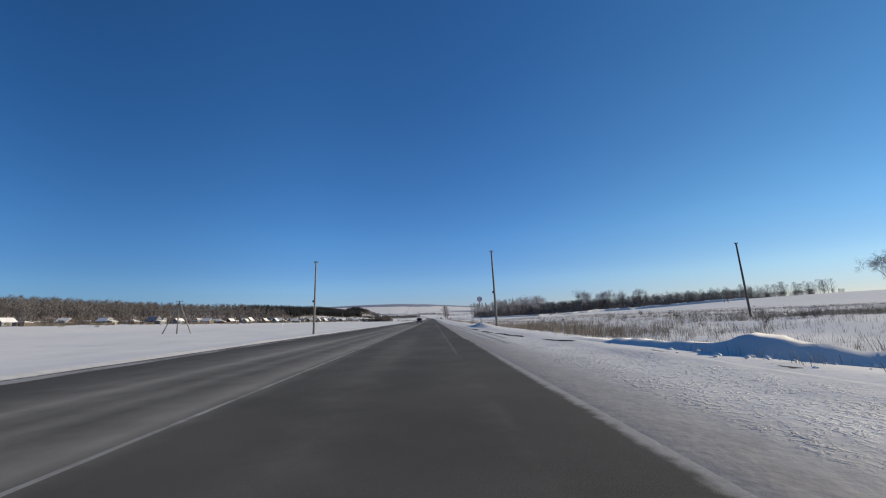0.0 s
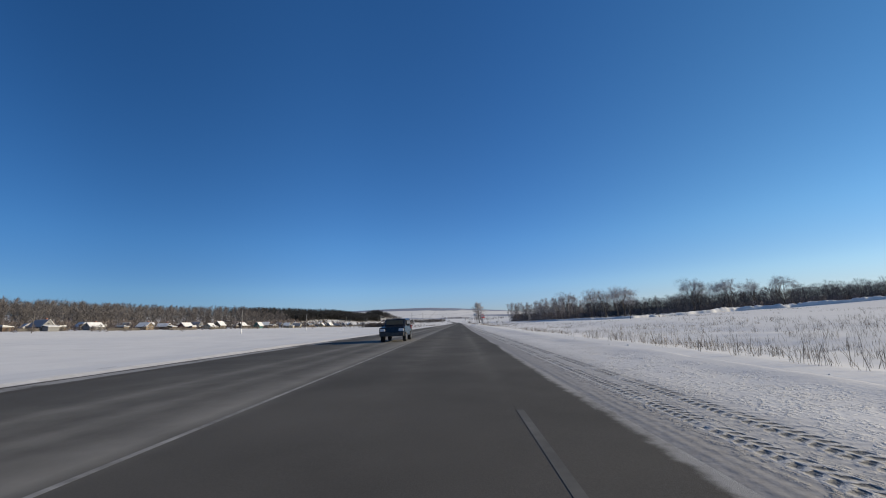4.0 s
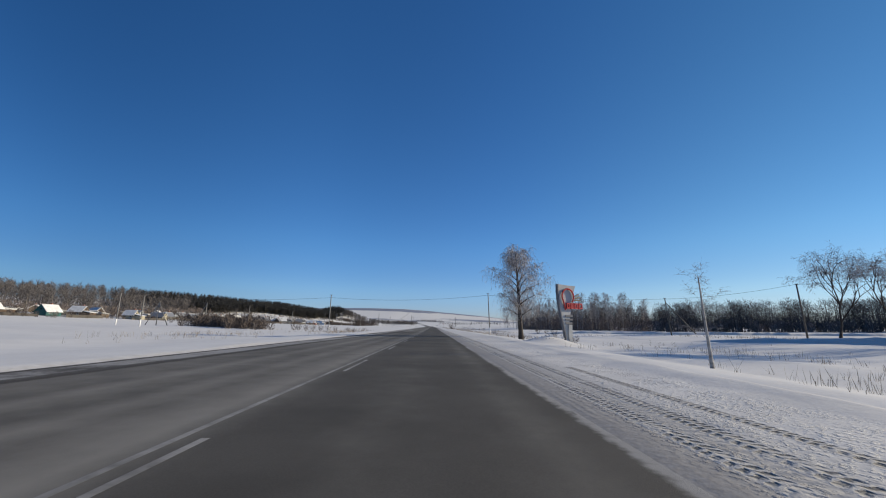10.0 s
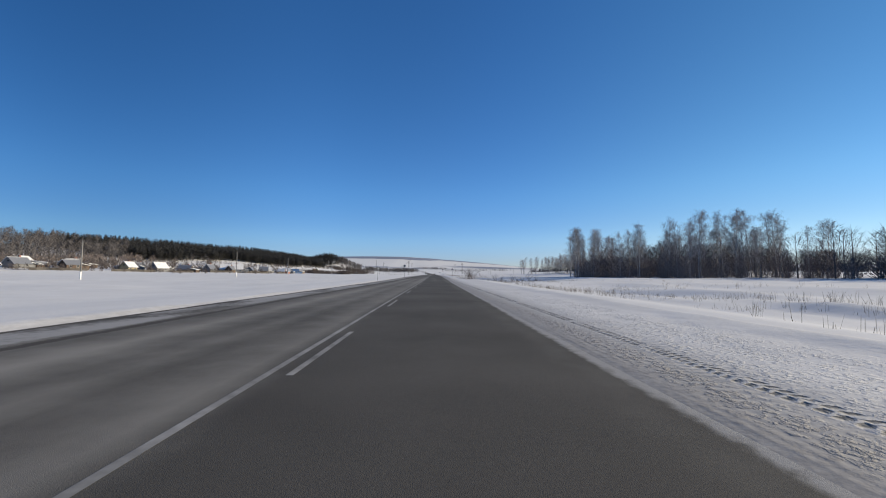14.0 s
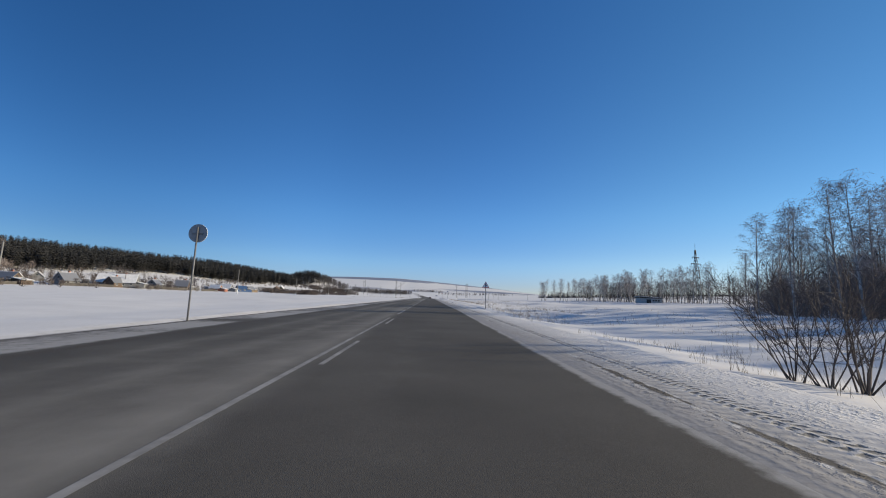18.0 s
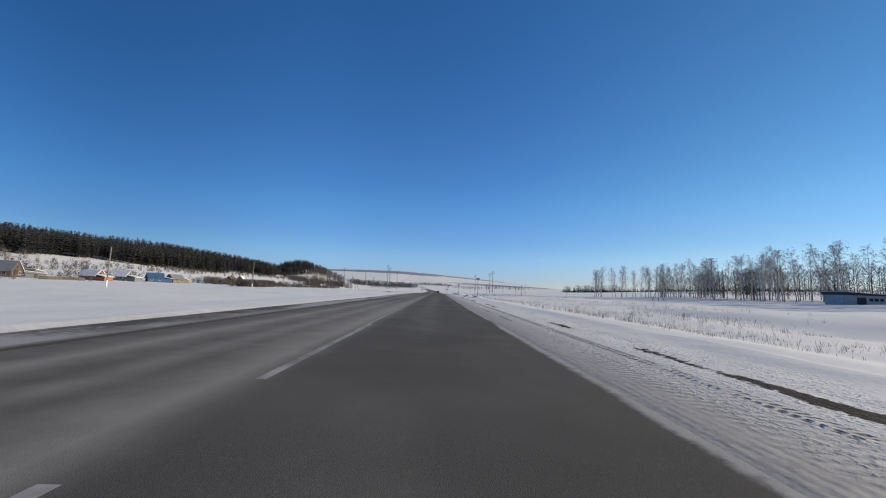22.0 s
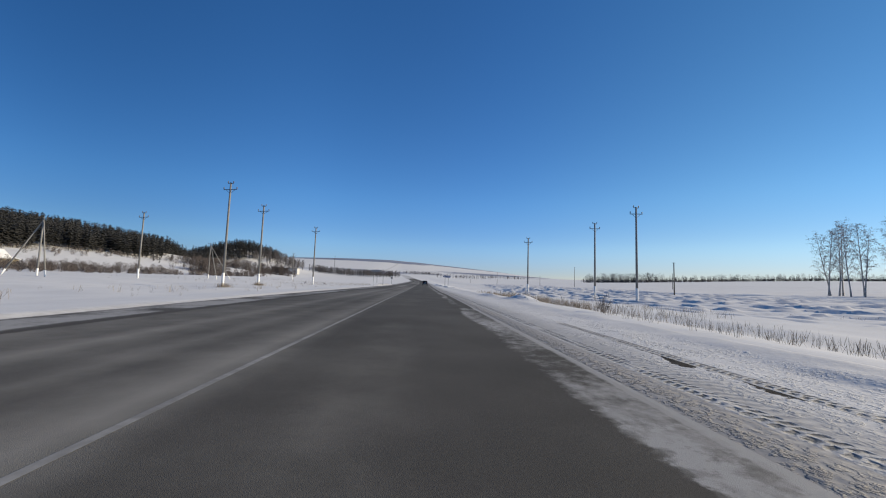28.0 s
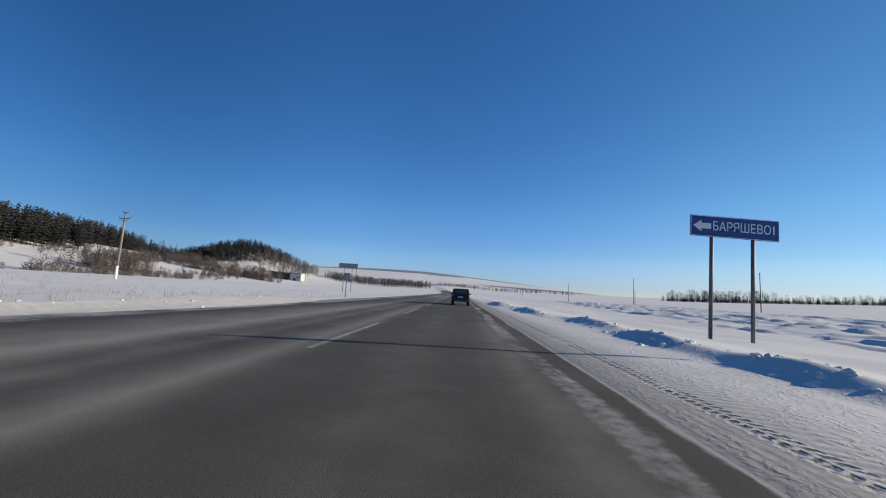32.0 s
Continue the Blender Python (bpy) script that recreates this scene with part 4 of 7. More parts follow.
def forked(rng, height, bole, stems, depth, angle, droop, twigs, twig_len, stout, lean, weep=0, up=0.25, limb=0.30, shrink=0.80):
    """Segments of a bare tree whose bole parts into limbs that fork again and again into a rounded crown."""
    wood, fine = [], []

    def unit(v):
        return v / (np.linalg.norm(v) + 1e-9)

    def grow(p, d, ln, r, level):
        bend = unit(d + rng.normal(0, 0.10, 3))
        mid = p + bend * ln * 0.5
        d = unit(bend + rng.normal(0, 0.12, 3) + np.array([0, 0, up * 0.3 if level < 2 else -droop * 0.12 * level]))
        end = mid + d * ln * 0.5
        wood.append((p, mid, r, r * 0.85)); wood.append((mid, end, r * 0.85, r * 0.66))
        if level >= 1:
            for k in range(twigs if level >= depth - 1 else twigs // 2):
                b = p + (end - p) * rng.uniform(0.1, 1.0)
                d3 = unit(d * 0.8 + rng.normal(0, 0.75, 3) + np.array([0, 0, -droop * 0.4]))
                l3 = twig_len * rng.uniform(0.5, 1.2)
                c = b + d3 * l3 * 0.5
                e = c + unit(d3 + np.array([0, 0, -droop])) * l3 * 0.5
                fine.append((b, c)); fine.append((c, e))
                g = b + (c - b) * rng.rand()
                fine.append((g, g + unit(d3 + rng.normal(0, 0.7, 3) + np.array([0, 0, -droop * 0.8])) * l3 * 0.45))
        if level >= depth - 1:
            for k in range(weep):
                b = p + (end - p) * rng.rand()
                d3 = np.array([rng.normal(0, 0.5), rng.normal(0, 0.5), -0.2])
                for _ in range(5):
                    c = b + unit(d3) * rng.uniform(0.2, 0.42)
                    fine.append((b, c)); fine.append((b, b + unit(d3 + rng.normal(0, 0.45, 3)) * 0.22))
                    b = c; d3 = d3 * np.array([0.7, 0.7, 1.0]) + np.array([rng.normal(0, 0.07), rng.normal(0, 0.07), -0.3])
        if level >= depth:
            return
        n = 3 if rng.rand() < (0.55 if level < 3 else 0.3) else 2
        az0 = rng.uniform(0, 6.28)
        side = unit(np.cross(d, rng.normal(0, 1, 3))); other = np.cross(d, side)
        for k in range(n):
            az = az0 + 6.283 * k / n + rng.normal(0, 0.3)
            a = angle * rng.uniform(0.6, 1.35) * (0.55 if k == 0 else 1.0)
            nd = unit(d * math.cos(a) + (side * math.cos(az) + other * math.sin(az)) * math.sin(a) + np.array([0, 0, up if level < 3 else 0.0]))
            grow(end, nd, ln * shrink * rng.uniform(0.82, 1.15), r * (0.74 if k == 0 else 0.6), level + 1)
    top, r0 = np.zeros(3), height * stout
    for k in range(4):
        q = top + np.array([lean[0] + rng.normal(0, 0.03), lean[1] + rng.normal(0, 0.03), 1.0]) * bole * height / 4
        wood.append((top, q, r0 * (1.3 if k == 0 else 1.0 - 0.06 * k), r0 * (0.94 - 0.06 * k))); top = q
    for k in range(stems):
        az = 6.283 * k / stems + rng.normal(0, 0.4)
        a = angle * (0.25 if k == 0 else rng.uniform(0.7, 1.2))
        d = unit(np.array([math.cos(az) * math.sin(a) + lean[0], math.sin(az) * math.sin(a) + lean[1], math.cos(a)]))
        grow(top, d, height * limb * rng.uniform(0.85, 1.1), r0 * (0.74 if k == 0 else 0.55), 0)
    # to the wanted height
    most = max(max(w[1][2] for w in wood), max(f[1][2] for f in fine))
    k = height / most
    return [(a * k, b * k, ra, rb) for a, b, ra, rb in wood], [(a * k, b * k) for a, b in fine]


def forked_kind(seed, height, width, bark, twig, sides=5, thin=0.03, **shape):
    """Meshes of one forked tree: trunk with limbs, and crown of twigs."""
    rng = np.random.RandomState(seed)
    wood, fine = forked(rng, height, **shape)
    v, f = tubes([w for w in wood if w[2] > thin], sides)
    fine += [(w[0], w[1]) for w in wood if w[2] <= thin]
    c, g = blades(fine, width, rng)
    return mesh_of("trunk", v, f, [bark], smooth=True), mesh_of("crown", c, g, [twig])


def tree_kind(name, seed, height, first, n_prim, n_sec, n_twig, droop, spread_w, width, bark, twig, lean=0.03, sides=5, rise=1.0, weep=0, stout=0.0145):
    """Meshes of one kind of bare tree: trunk with boughs, and crown of twigs."""
    rng = np.random.RandomState(seed)
    wood, fine = limbs(rng, height, first, n_prim, n_sec, n_twig, droop, spread_w, lean, rise, weep, stout)
    v, f = tubes([w for w in wood if w[2] > 0.035], sides)
    fine += [(w[0], w[1]) for w in wood if w[2] <= 0.035]
    c, g = blades(fine, width, rng)
    return mesh_of("trunk", v, f, [bark], smooth=True), mesh_of("crown", c, g, [twig])


def plant(kind, x, y, scale, rz, label, name="birch_tree", group="", sink=0.1, category="tree"):
    e = empty(name, x, y, gz(x, y) - sink, rz, label=label, category=category, group=group)
    e.scale = (scale, scale, scale)
    for key, me in zip(("trunk", "crown"), kind):
        o = new(key, me); o.parent = e
    return e


BIG_BIRCH = tree_kind("roadside", 3, 11.6, 0.24, 26, 10, 9, 0.9, 0.30, 0.020, BARK_DARK, TWIG_FROST, 0.03, 8, 1.25, 9, 0.021)
BIRCHES = [tree_kind("birch", 20 + k, 17.0, 0.26, 24, 7, 8, 0.5, 0.25, 0.032, BARK_BIRCH, TWIG, 0.035, 5, 2.0, 0, 0.0095) for k in range(4)]
ROW_BIRCHES = [tree_kind("birch", 30 + k, 17.0, 0.26, 18, 5, 6, 0.55, 0.25, 0.046, BARK_BIRCH, TWIG, 0.045, 4, 1.9, 0, 0.0095) for k in range(5)]
BROAD = [forked_kind(40 + k, 13.0, 0.030, BARK_DARK, TWIG_FROST, 5, 0.03, bole=0.20, stems=3, depth=5, angle=0.48, droop=0.6, twigs=6, twig_len=1.05, stout=0.013, lean=(0.14 * (k - 1), 0.05), up=0.34, limb=0.20, shrink=0.86) for k in range(3)]
SAPLING = tree_kind("sapling", 61, 5.0, 0.25, 12, 4, 6, 0.2, 0.24, 0.012, BARK_BIRCH, TWIG_FROST)


def bush_kind(seed, height, stems, n_sec, n_twig, width, mat):
    rng = np.random.RandomState(seed)
    wood, fine = [], []
    for k in range(stems):
        az, out = rng.uniform(0, 6.28), rng.uniform(0.15, 0.75)
        d = np.array([math.cos(az) * out, math.sin(az) * out, 1.0]); d /= np.linalg.norm(d)
        p = np.array([math.cos(az), math.sin(az), 0]) * rng.uniform(0, 0.08 * height)
        ln, r = height * rng.uniform(0.7, 1.05), 0.0065 * height
        for j in range(4):
            q = p + d * ln / 4
            wood.append((p, q, r * (1 - 0.22 * j), r * (0.78 - 0.22 * j)))
            if j:
                for _ in range(n_sec):
                    b = p + (q - p) * rng.rand()
                    d2 = d + rng.normal(0, 0.5, 3); d2 /= np.linalg.norm(d2)
                    e2 = b + d2 * ln * rng.uniform(0.15, 0.34)
                    wood.append((b, e2, r * 0.3, r * 0.1))
                    for _ in range(n_twig):
                        g = b + (e2 - b) * rng.rand()
                        d3 = d2 + rng.normal(0, 0.45, 3)
                        fine.append((g, g + d3 * ln * rng.uniform(0.06, 0.16)))
            d = d + rng.normal(0, 0.12, 3); d /= np.linalg.norm(d)
            p = q
    v, f = tubes(wood, 4)
    c, g = blades(fine, width, rng)
    return mesh_of("stem", v, f, [mat], smooth=True), mesh_of("twig_crown", c, g, [mat])


def bush(kind, x, y, scale, rz, label, name="shrub", group=""):
    e = empty(name, x, y, gz(x, y) - 0.05, rz, label=label, category="shrub", group=group)
    e.scale = (scale,) * 3
    for key, me in zip(("stem", "twig_crown"), kind):
        o = new(key, me); o.parent = e
    return e


BUSH_TALL = bush_kind(71, 4.6, 10, 4, 7, 0.013, SHRUB)
BUSH_LOW = bush_kind(72, 1.7, 14, 4, 6, 0.014, SHRUB)

rnd = random.Random(11)
old = plant(BIG_BIRCH, 13.5, 303.8, 1.0, 0, "old weeping birch with frosted hanging twigs in roadside snow")
old.matrix_world = pose(13.5, 304.0, gz(13.5, 304.0) - 0.15, 0, -6, 0) @ Matrix.Diagonal((1.18, 1.15, 0.95, 1))
plant(SAPLING, 15.8, 275.7, 1.0, 0, "thin bare birch sapling in snowy verge")
LONE = [(83, 331, 1.5), (55.0, 287.8, 1.12), (69.8, 299.4, 1.2), (79, 305.3, 1.22), (83, 290.5, 1.28), (79, 276, 0.9), (98, 334, 1.52), (128, 310, 1.55), (133, 314, 1.3), (150, 319, 1.4), (157, 325, 1.5), (168, 320, 1.4), (182, 318, 1.45)]
for k, (x, y, s) in enumerate(LONE):
    plant(BROAD[k % 3], x, y, s, rnd.uniform(0, 360), "bare spreading tree with frost-tipped crown in snowy field", "field_tree", "trees of the field edge")
for x, y, sc in ((139, 104, 1.3), (143, 107, 1.1), (147, 103, 1.3), (141, 101, 0.8)):
    plant(BROAD[int(x) % 3], x, y, sc, 70 * x, "bare dark tree on the snowy rise", "field_tree", "trees of the field edge")
GROVE = []
for k in range(400):
    x, y = rnd.uniform(52, 118), rnd.uniform(456, 545)
    if x < 4 + 0.53 * (y - 402) or x < 4 + 0.29 * (y - 315) or x < 52 or (y < 474 and x < 74):
        continue
    if all((x - a) ** 2 + (y - b) ** 2 > 18 for a, b in GROVE) and len(GROVE) < 58:
        GROVE.append((x, y))
for k, (x, y) in enumerate(GROVE):
    plant(BIRCHES[k % 4], x, y, rnd.uniform(0.8, 1.12), rnd.uniform(0, 360), "tall bare birch with pale trunk in a dense grove", "birch_tree", "birch grove")
for x, y, sc in ((57, 496, 1.08), (61, 502, 1.12), (59, 507, 1.0), (66, 499, 1.1), (64, 512, 1.1), (70, 505, 1.12)):
    plant(BIRCHES[int(y) % 4], x, y, sc, x * 40, "tall bare birch with pale trunk in a dense grove", "birch_tree", "birch grove")
for x, y, sc in ((66, 521, 1.1), (82, 464, 1.15), (87, 470, 1.2), (92, 462, 1.15), (96, 472, 1.22), (100, 466, 1.2), (89, 478, 1.1), (105, 474, 1.2), (78, 472, 1.1), (110, 468, 1.2), (116, 476, 1.25)):
    plant(BIRCHES[int(y) % 4], x, y, sc, 70 * x, "tall bare birch with a wide crown at the grove's edge", "birch_tree", "birch grove")
row = []
for k in range(80):
    row.append((133 + rnd.uniform(-7, 9), 626 + k * 2.07 + rnd.uniform(-1.5, 1.5)))
row += [(rnd.uniform(102, 126), rnd.uniform(784, 797)) for _ in range(11)]
for k, (x, y) in enumerate(row):
    plant(ROW_BIRCHES[(k * 3) % 5], x, y, rnd.uniform(0.9, 1.2), rnd.uniform(0, 360), "tall bare birch of an open row in snow", "birch_tree", "birch row")

for x, y, sc, rz in ((12.5, 460.7, 0.76, 0), (12.9, 460.2, 0.7, 70), (13.5, 459.9, 0.8, 140)):
    bush(BUSH_TALL, x, y, sc, rz, "many-stemmed dark bare shrub standing in snow", group="roadside shrub clump")
for x, y, s, tall in [(19.5, 456, 0.5, 1), (23.5, 454, 0.42, 1), (21.5, 458, 0.36, 1), (27, 457, 0.3, 1), (21, 436, 0.3, 1), (24.5, 434, 0.3, 1), (-18.6, 336.5, 0.7, 0), (-20.5, 337.5, 0.75, 0), (-22.5, 339, 0.8, 0), (-17.0, 335.5, 0.6, 0), (-24.5, 340.5, 0.8, 0), (-15.2, 338.5, 0.5, 0), (-26.5, 342, 0.85, 0), (-12.6, 343, 0.45, 0), (30, 462, 0.45, 1), (9.6, 66.2, 0.5, 0), (14.9, 290.3, 0.42, 0), (13.1, 290.0, 0.4, 0), (13.7, 304.0, 0.4, 0), (-12.3, 330.6, 0.4, 0), (-13.8, 333, 0.45, 0), (-16.1, 268.9, 0.6, 0), (-14.5, 270, 0.5, 0),
                      (11.8, 721, 0.55, 0), (14.2, 540, 0.28, 0), (14.6, 537, 0.25, 0), (20, 534, 0.35, 0), (27, 345, 0.9, 0), (18, 352, 0.6, 0), (31, 352, 0.7, 0), (-24, 803, 0.35, 0), (-30, 806, 0.4, 0)]:
    bush(BUSH_TALL if tall else BUSH_LOW, x, y, s, rnd.uniform(0, 360), "low bare dark shrub poking through snow", group="verge shrubs")


for k in range(26):
    x, y = rnd.uniform(15, 70), rnd.uniform(28, 120)
    bush(BUSH_LOW, x, y, rnd.uniform(0.35, 0.7), rnd.uniform(0, 360), "low bare brown bush in the grassy snowfield", group="meadow bushes")


# ---------- far woods, joined ----------
def merge(copies, v0, f0):
    """One vertex and face list from many placed copies: x, y, z, scale, turn."""
    c = np.array(copies)
    co, si = np.cos(c[:, 4]), np.sin(c[:, 4])
    x = c[:, None, 0] + c[:, None, 3] * (co[:, None] * v0[None, :, 0] - si[:, None] * v0[None, :, 1])
    y = c[:, None, 1] + c[:, None, 3] * (si[:, None] * v0[None, :, 0] + co[:, None] * v0[None, :, 1])
    z = c[:, None, 2] + c[:, None, 3] * v0[None, :, 2]
    v = np.stack([x, y, z], -1).reshape(-1, 3)
    f = (np.arange(len(c))[:, None, None] * len(v0) + f0[None]).reshape(-1, f0.shape[1])
    return v, f


def far_bare(seed, height, n, width, first=0.25, spread_w=0.2, reach=0.16):
    """A distant bare tree: trunk, boughs and a haze of twig slivers."""
    rng = np.random.RandomState(seed)
    segs = [(np.zeros(3), np.array([0, 0, height * 0.5]), height * 0.013, height * 0.008), (np.array([0, 0, height * 0.5]), np.array([rng.normal(0, 0.3), rng.normal(0, 0.3), height * 0.97]), height * 0.008, 0.02)]
    v, f = tubes(segs, 3)
    f = np.concatenate([f[:, :3], f[:, [0, 2, 3]]])
    fine = []
    for k in range(n):
        s = first + (1 - first) * (k + rng.rand()) / n
        az = k * 2.4 + rng.normal(0, 0.4)
        w = spread_w * height * (0.3 + 0.7 * math.sin(math.pi * min(1, (s - first + 0.1) / (1.1 - first))) ** 0.8)
        r = w * math.sqrt(rng.rand()) * 0.8
        a = np.array([r * math.cos(az), r * math.sin(az), height * s * 0.94])
        d = np.array([math.cos(az) * rng.uniform(0.2, 1.0), math.sin(az) * rng.uniform(0.2, 1.0), rng.uniform(0.1, 1.2)])
        fine.append((a - d * 0.3 * reach * height, a + d * reach * height * rng.uniform(0.5, 1.1)))
    c, g = blades(fine, width, rng)
    return np.concatenate([v, c]), np.concatenate([f, g + len(v)])


def far_pine(seed, height):
    rng = np.random.RandomState(seed)
    v, f = [], []
    for k in range(3):
        a = 2.1 * k
        v += [(0.16 * math.cos(a), 0.16 * math.sin(a), 0), (0.16 * math.cos(a + 2.1), 0.16 * math.sin(a + 2.1), 0), (0, 0, height)]
    for k in range(25):
        s = 0.16 + 0.84 * (k + rng.rand()) / 25
        az, ln = k * 2.4 + rng.normal(0, 0.3), (0.19 * height * (1.1 - s) ** 0.7 + 0.3) * rng.uniform(0.7, 1.25)
        z = s * height
        p = np.array([math.cos(az), math.sin(az), 0]); q = np.array([-p[1], p[0], 0])
        tip, mid = p * ln, p * ln * 0.5
        w = ln * 0.55
        v += [(0, 0, z + 0.45), tuple(mid + q * w + [0, 0, z - 0.25]), tuple(tip + [0, 0, z - 0.3 + 0.5 * rng.rand()])]
        v += [(0, 0, z + 0.45), tuple(tip + [0, 0, z - 0.1]), tuple(mid - q * w + [0, 0, z - 0.35])]
    v = np.array(v)
    return v, np.arange(len(v)).reshape(-1, 3)


def woods(name, label, kinds, places, mat, category="forest"):
    vs, fs, n = [], [], 0
    for k, (v0, f0) in enumerate(kinds):
        mine = places[k::len(kinds)]
        v, f = merge(mine, v0, f0)
        vs.append(v); fs.append(f + n); n += len(v)
    me = mesh_of(name, np.concatenate(vs), np.concatenate(fs), [mat])
    return tagged(new(name, me), label, category, kind="stuff")


def scatter(n, xr, yr, keep, smin, smax, seed, sink=0.3):
    rng = np.random.RandomState(seed)
    x, y = rng.uniform(*xr, n * 6), rng.uniform(*yr, n * 6)
    ok = keep(x, y); x, y = x[ok][:n], y[ok][:n]
    return np.stack([x, y, ground_z(x, y) - sink, rng.uniform(smin, smax, len(x)), rng.uniform(0, 6.28, len(x))], 1)


def belt(n, line, wide, smin, smax, seed):
    rng = np.random.RandomState(seed)
    line = np.array(line, float)
    seg = np.r_[0, np.cumsum(np.hypot(*np.diff(line, axis=0).T))]
    u = rng.uniform(0, seg[-1], n)
    x = np.interp(u, seg, line[:, 0]) + rng.normal(0, wide, n); y = np.interp(u, seg, line[:, 1]) + rng.normal(0, wide, n)
    return np.stack([x, y, ground_z(x, y) - 0.3, rng.uniform(smin, smax, n), rng.uniform(0, 6.28, n)], 1)


BARE = [far_bare(80 + k, 14.5, 72, 0.30) for k in range(4)]
CROWNED = [far_bare(90 + k, 14.0, 190, 0.11, 0.16, 0.3, 0.11) for k in range(4)]
PINES = [far_pine(100 + k, 15.0) for k in range(3)]
SCRUB = [far_bare(110 + k, 3.2, 70, 0.15, 0.05, 0.42, 0.26) for k in range(3)]
BRUSHWOOD = [far_bare(120 + k, 6.5, 250, 0.075, 0.04, 0.36, 0.13) for k in range(3)]
crest_x = lambda y: np.interp(y, [-200, 600, 800, 900, 1000, 1040], [-300, -300, -292, -272, -255, -245])
woods("bare_forest", "grey-brown leafless forest on the slope behind the village", BARE, scatter(1700, (-470, -262), (60, 800), lambda x, y: (x < -275 + 25 * vnoise(x, y, 60, 40)) & (y < 715), 0.8, 1.2, 1), WOODS)
front_x = lambda y: np.interp(y, [690, 785, 830, 880, 925, 960, 1000, 1045, 1090], [-258, -240, -212, -186, -178, -177, -192, -218, -248])
ridge = scatter(4800, (-370, -168), (690, 1090), lambda x, y: (x < front_x(y) + 6 * vnoise(x, y, 25, 41)) & (x > front_x(y) - 112) & (y > 700 + (x + 420) * 0.3 - 60), 0.58, 0.98, 2)
ridge[:, 3] *= np.interp(ridge[:, 1], [985, 1090], [1.0, 0.45])
woods("pine_forest", "dark evergreen pine forest over the hill's face and crest", PINES, ridge, PINE)
woods("pine_clump", "dark pines on a small round hill", PINES, scatter(800, (-330, -185), (1140, 1290), lambda x, y: ((x + 250) / 50) ** 2 + ((y - 1215) / 72) ** 2 < 1, 0.6, 0.95, 3), PINE)
woods("hillside_pines", "young dark pines scattered on the snowy slope", PINES, scatter(330, (-262, -170), (960, 1130), lambda x, y: (vnoise(x, y, 30, 42) > -0.1) & (x < -205 + 0.0 * y), 0.25, 0.55, 4), PINE)
woods("slope_pines", "small dark pines low on the snowy slope", PINES, np.concatenate([belt(34, [(-190, 930), (-168, 965), (-160, 1000)], 8, 0.22, 0.5, 64), belt(14, [(-132, 925), (-124, 945)], 3, 0.3, 0.5, 65)]), PINE)
woods("saddle_pines", "dark young pines across the saddle between the hills", PINES, np.concatenate([belt(360, [(-240, 1030), (-256, 1100), (-256, 1165)], 11, 0.6, 1.0, 41), belt(40, [(-215, 1010), (-225, 1110)], 9, 0.3, 0.6, 42)]), PINE)
woods("bare_clump", "grey-brown leafless trees at the foot of the round hill", BARE, scatter(120, (-215, -165), (1150, 1260), lambda x, y: ((x + 190) / 26) ** 2 + ((y - 1205) / 55) ** 2 < 1, 0.7, 1.05, 5), WOODS)
woods("far_trees", "dark line of leafless trees beyond the white building", BARE, belt(420, [(-165, 1262), (-110, 1290), (-50, 1330)], 7, 0.45, 0.85, 6), WOODS)
woods("far_trees", "low distant line of leafless trees across the valley", BARE, np.concatenate([belt(60, [(25, 1480), (140, 1500)], 5, 0.4, 0.65, 7), belt(120, [(-60, 1900), (40, 1880)], 8, 0.5, 0.8, 8), belt(60, [(150, 1700), (260, 1650)], 6, 0.4, 0.7, 18)]), WOODS)
woods("tree_belt", "long belt of leafless trees across the snowy rise", CROWNED, np.concatenate([belt(260, [(112, 440), (180, 402), (355, 395)], 7, 0.75, 1.1, 9), belt(300, [(118, 446), (185, 410), (360, 402)], 9, 0.8, 1.12, 29), belt(330, [(120, 560), (250, 612), (420, 625)], 8, 0.9, 1.35, 10), belt(170, [(118, 330), (210, 330), (330, 300)], 8, 0.6, 0.95, 19), belt(60, [(330, 250), (480, 200)], 6, 0.6, 0.9, 20)]), WOODS)
woods("field_tree_line", "far thin line of trees along the snowy field's edge", CROWNED, np.concatenate([belt(340, [(235, 1230), (420, 1190), (760, 1100)], 8, 0.4, 0.8, 11), belt(50, [(240, 1225), (330, 1215)], 8, 0.8, 1.05, 12)]), WOODS)
woods("field_hedge", "low dark brush below the far tree line", SCRUB, belt(800, [(235, 1228), (420, 1188), (760, 1098)], 3, 0.7, 1.3, 73), SHRUB, "hedge")
woods("field_pine_line", "far dark line of pines along the snowy field's edge", PINES, np.concatenate([belt(420, [(235, 1238), (420, 1198), (760, 1108)], 6, 0.3, 0.5, 71), belt(60, [(240, 1230), (330, 1220)], 7, 0.45, 0.6, 72)]), PINE)
woods("birch_backing", "grey haze of leafless birches behind the open row", CROWNED, np.concatenate([scatter(150, (141, 170), (600, 795), lambda x, y: x > 0, 0.8, 1.15, 55), scatter(50, (170, 240), (590, 660), lambda x, y: x > 0, 0.8, 1.1, 56)]), WOODS)
woods("grove_backing", "grey-brown haze of leafless trees deep in the grove", CROWNED, scatter(60, (70, 130), (475, 560), lambda x, y: (x > 14 + 0.53 * (y - 402)) & (x > 14 + 0.29 * (y - 315)), 0.75, 1.1, 58), WOODS)
woods("undergrowth", "brown frosty brushwood between the grove's trunks", BRUSHWOOD, scatter(400, (52, 122), (452, 545), lambda x, y: (x > 5 + 0.53 * (y - 402)) & (x > 5 + 0.29 * (y - 315)) & ((y > 474) | (x > 72)), 0.7, 1.35, 13), BRUSH, "undergrowth")
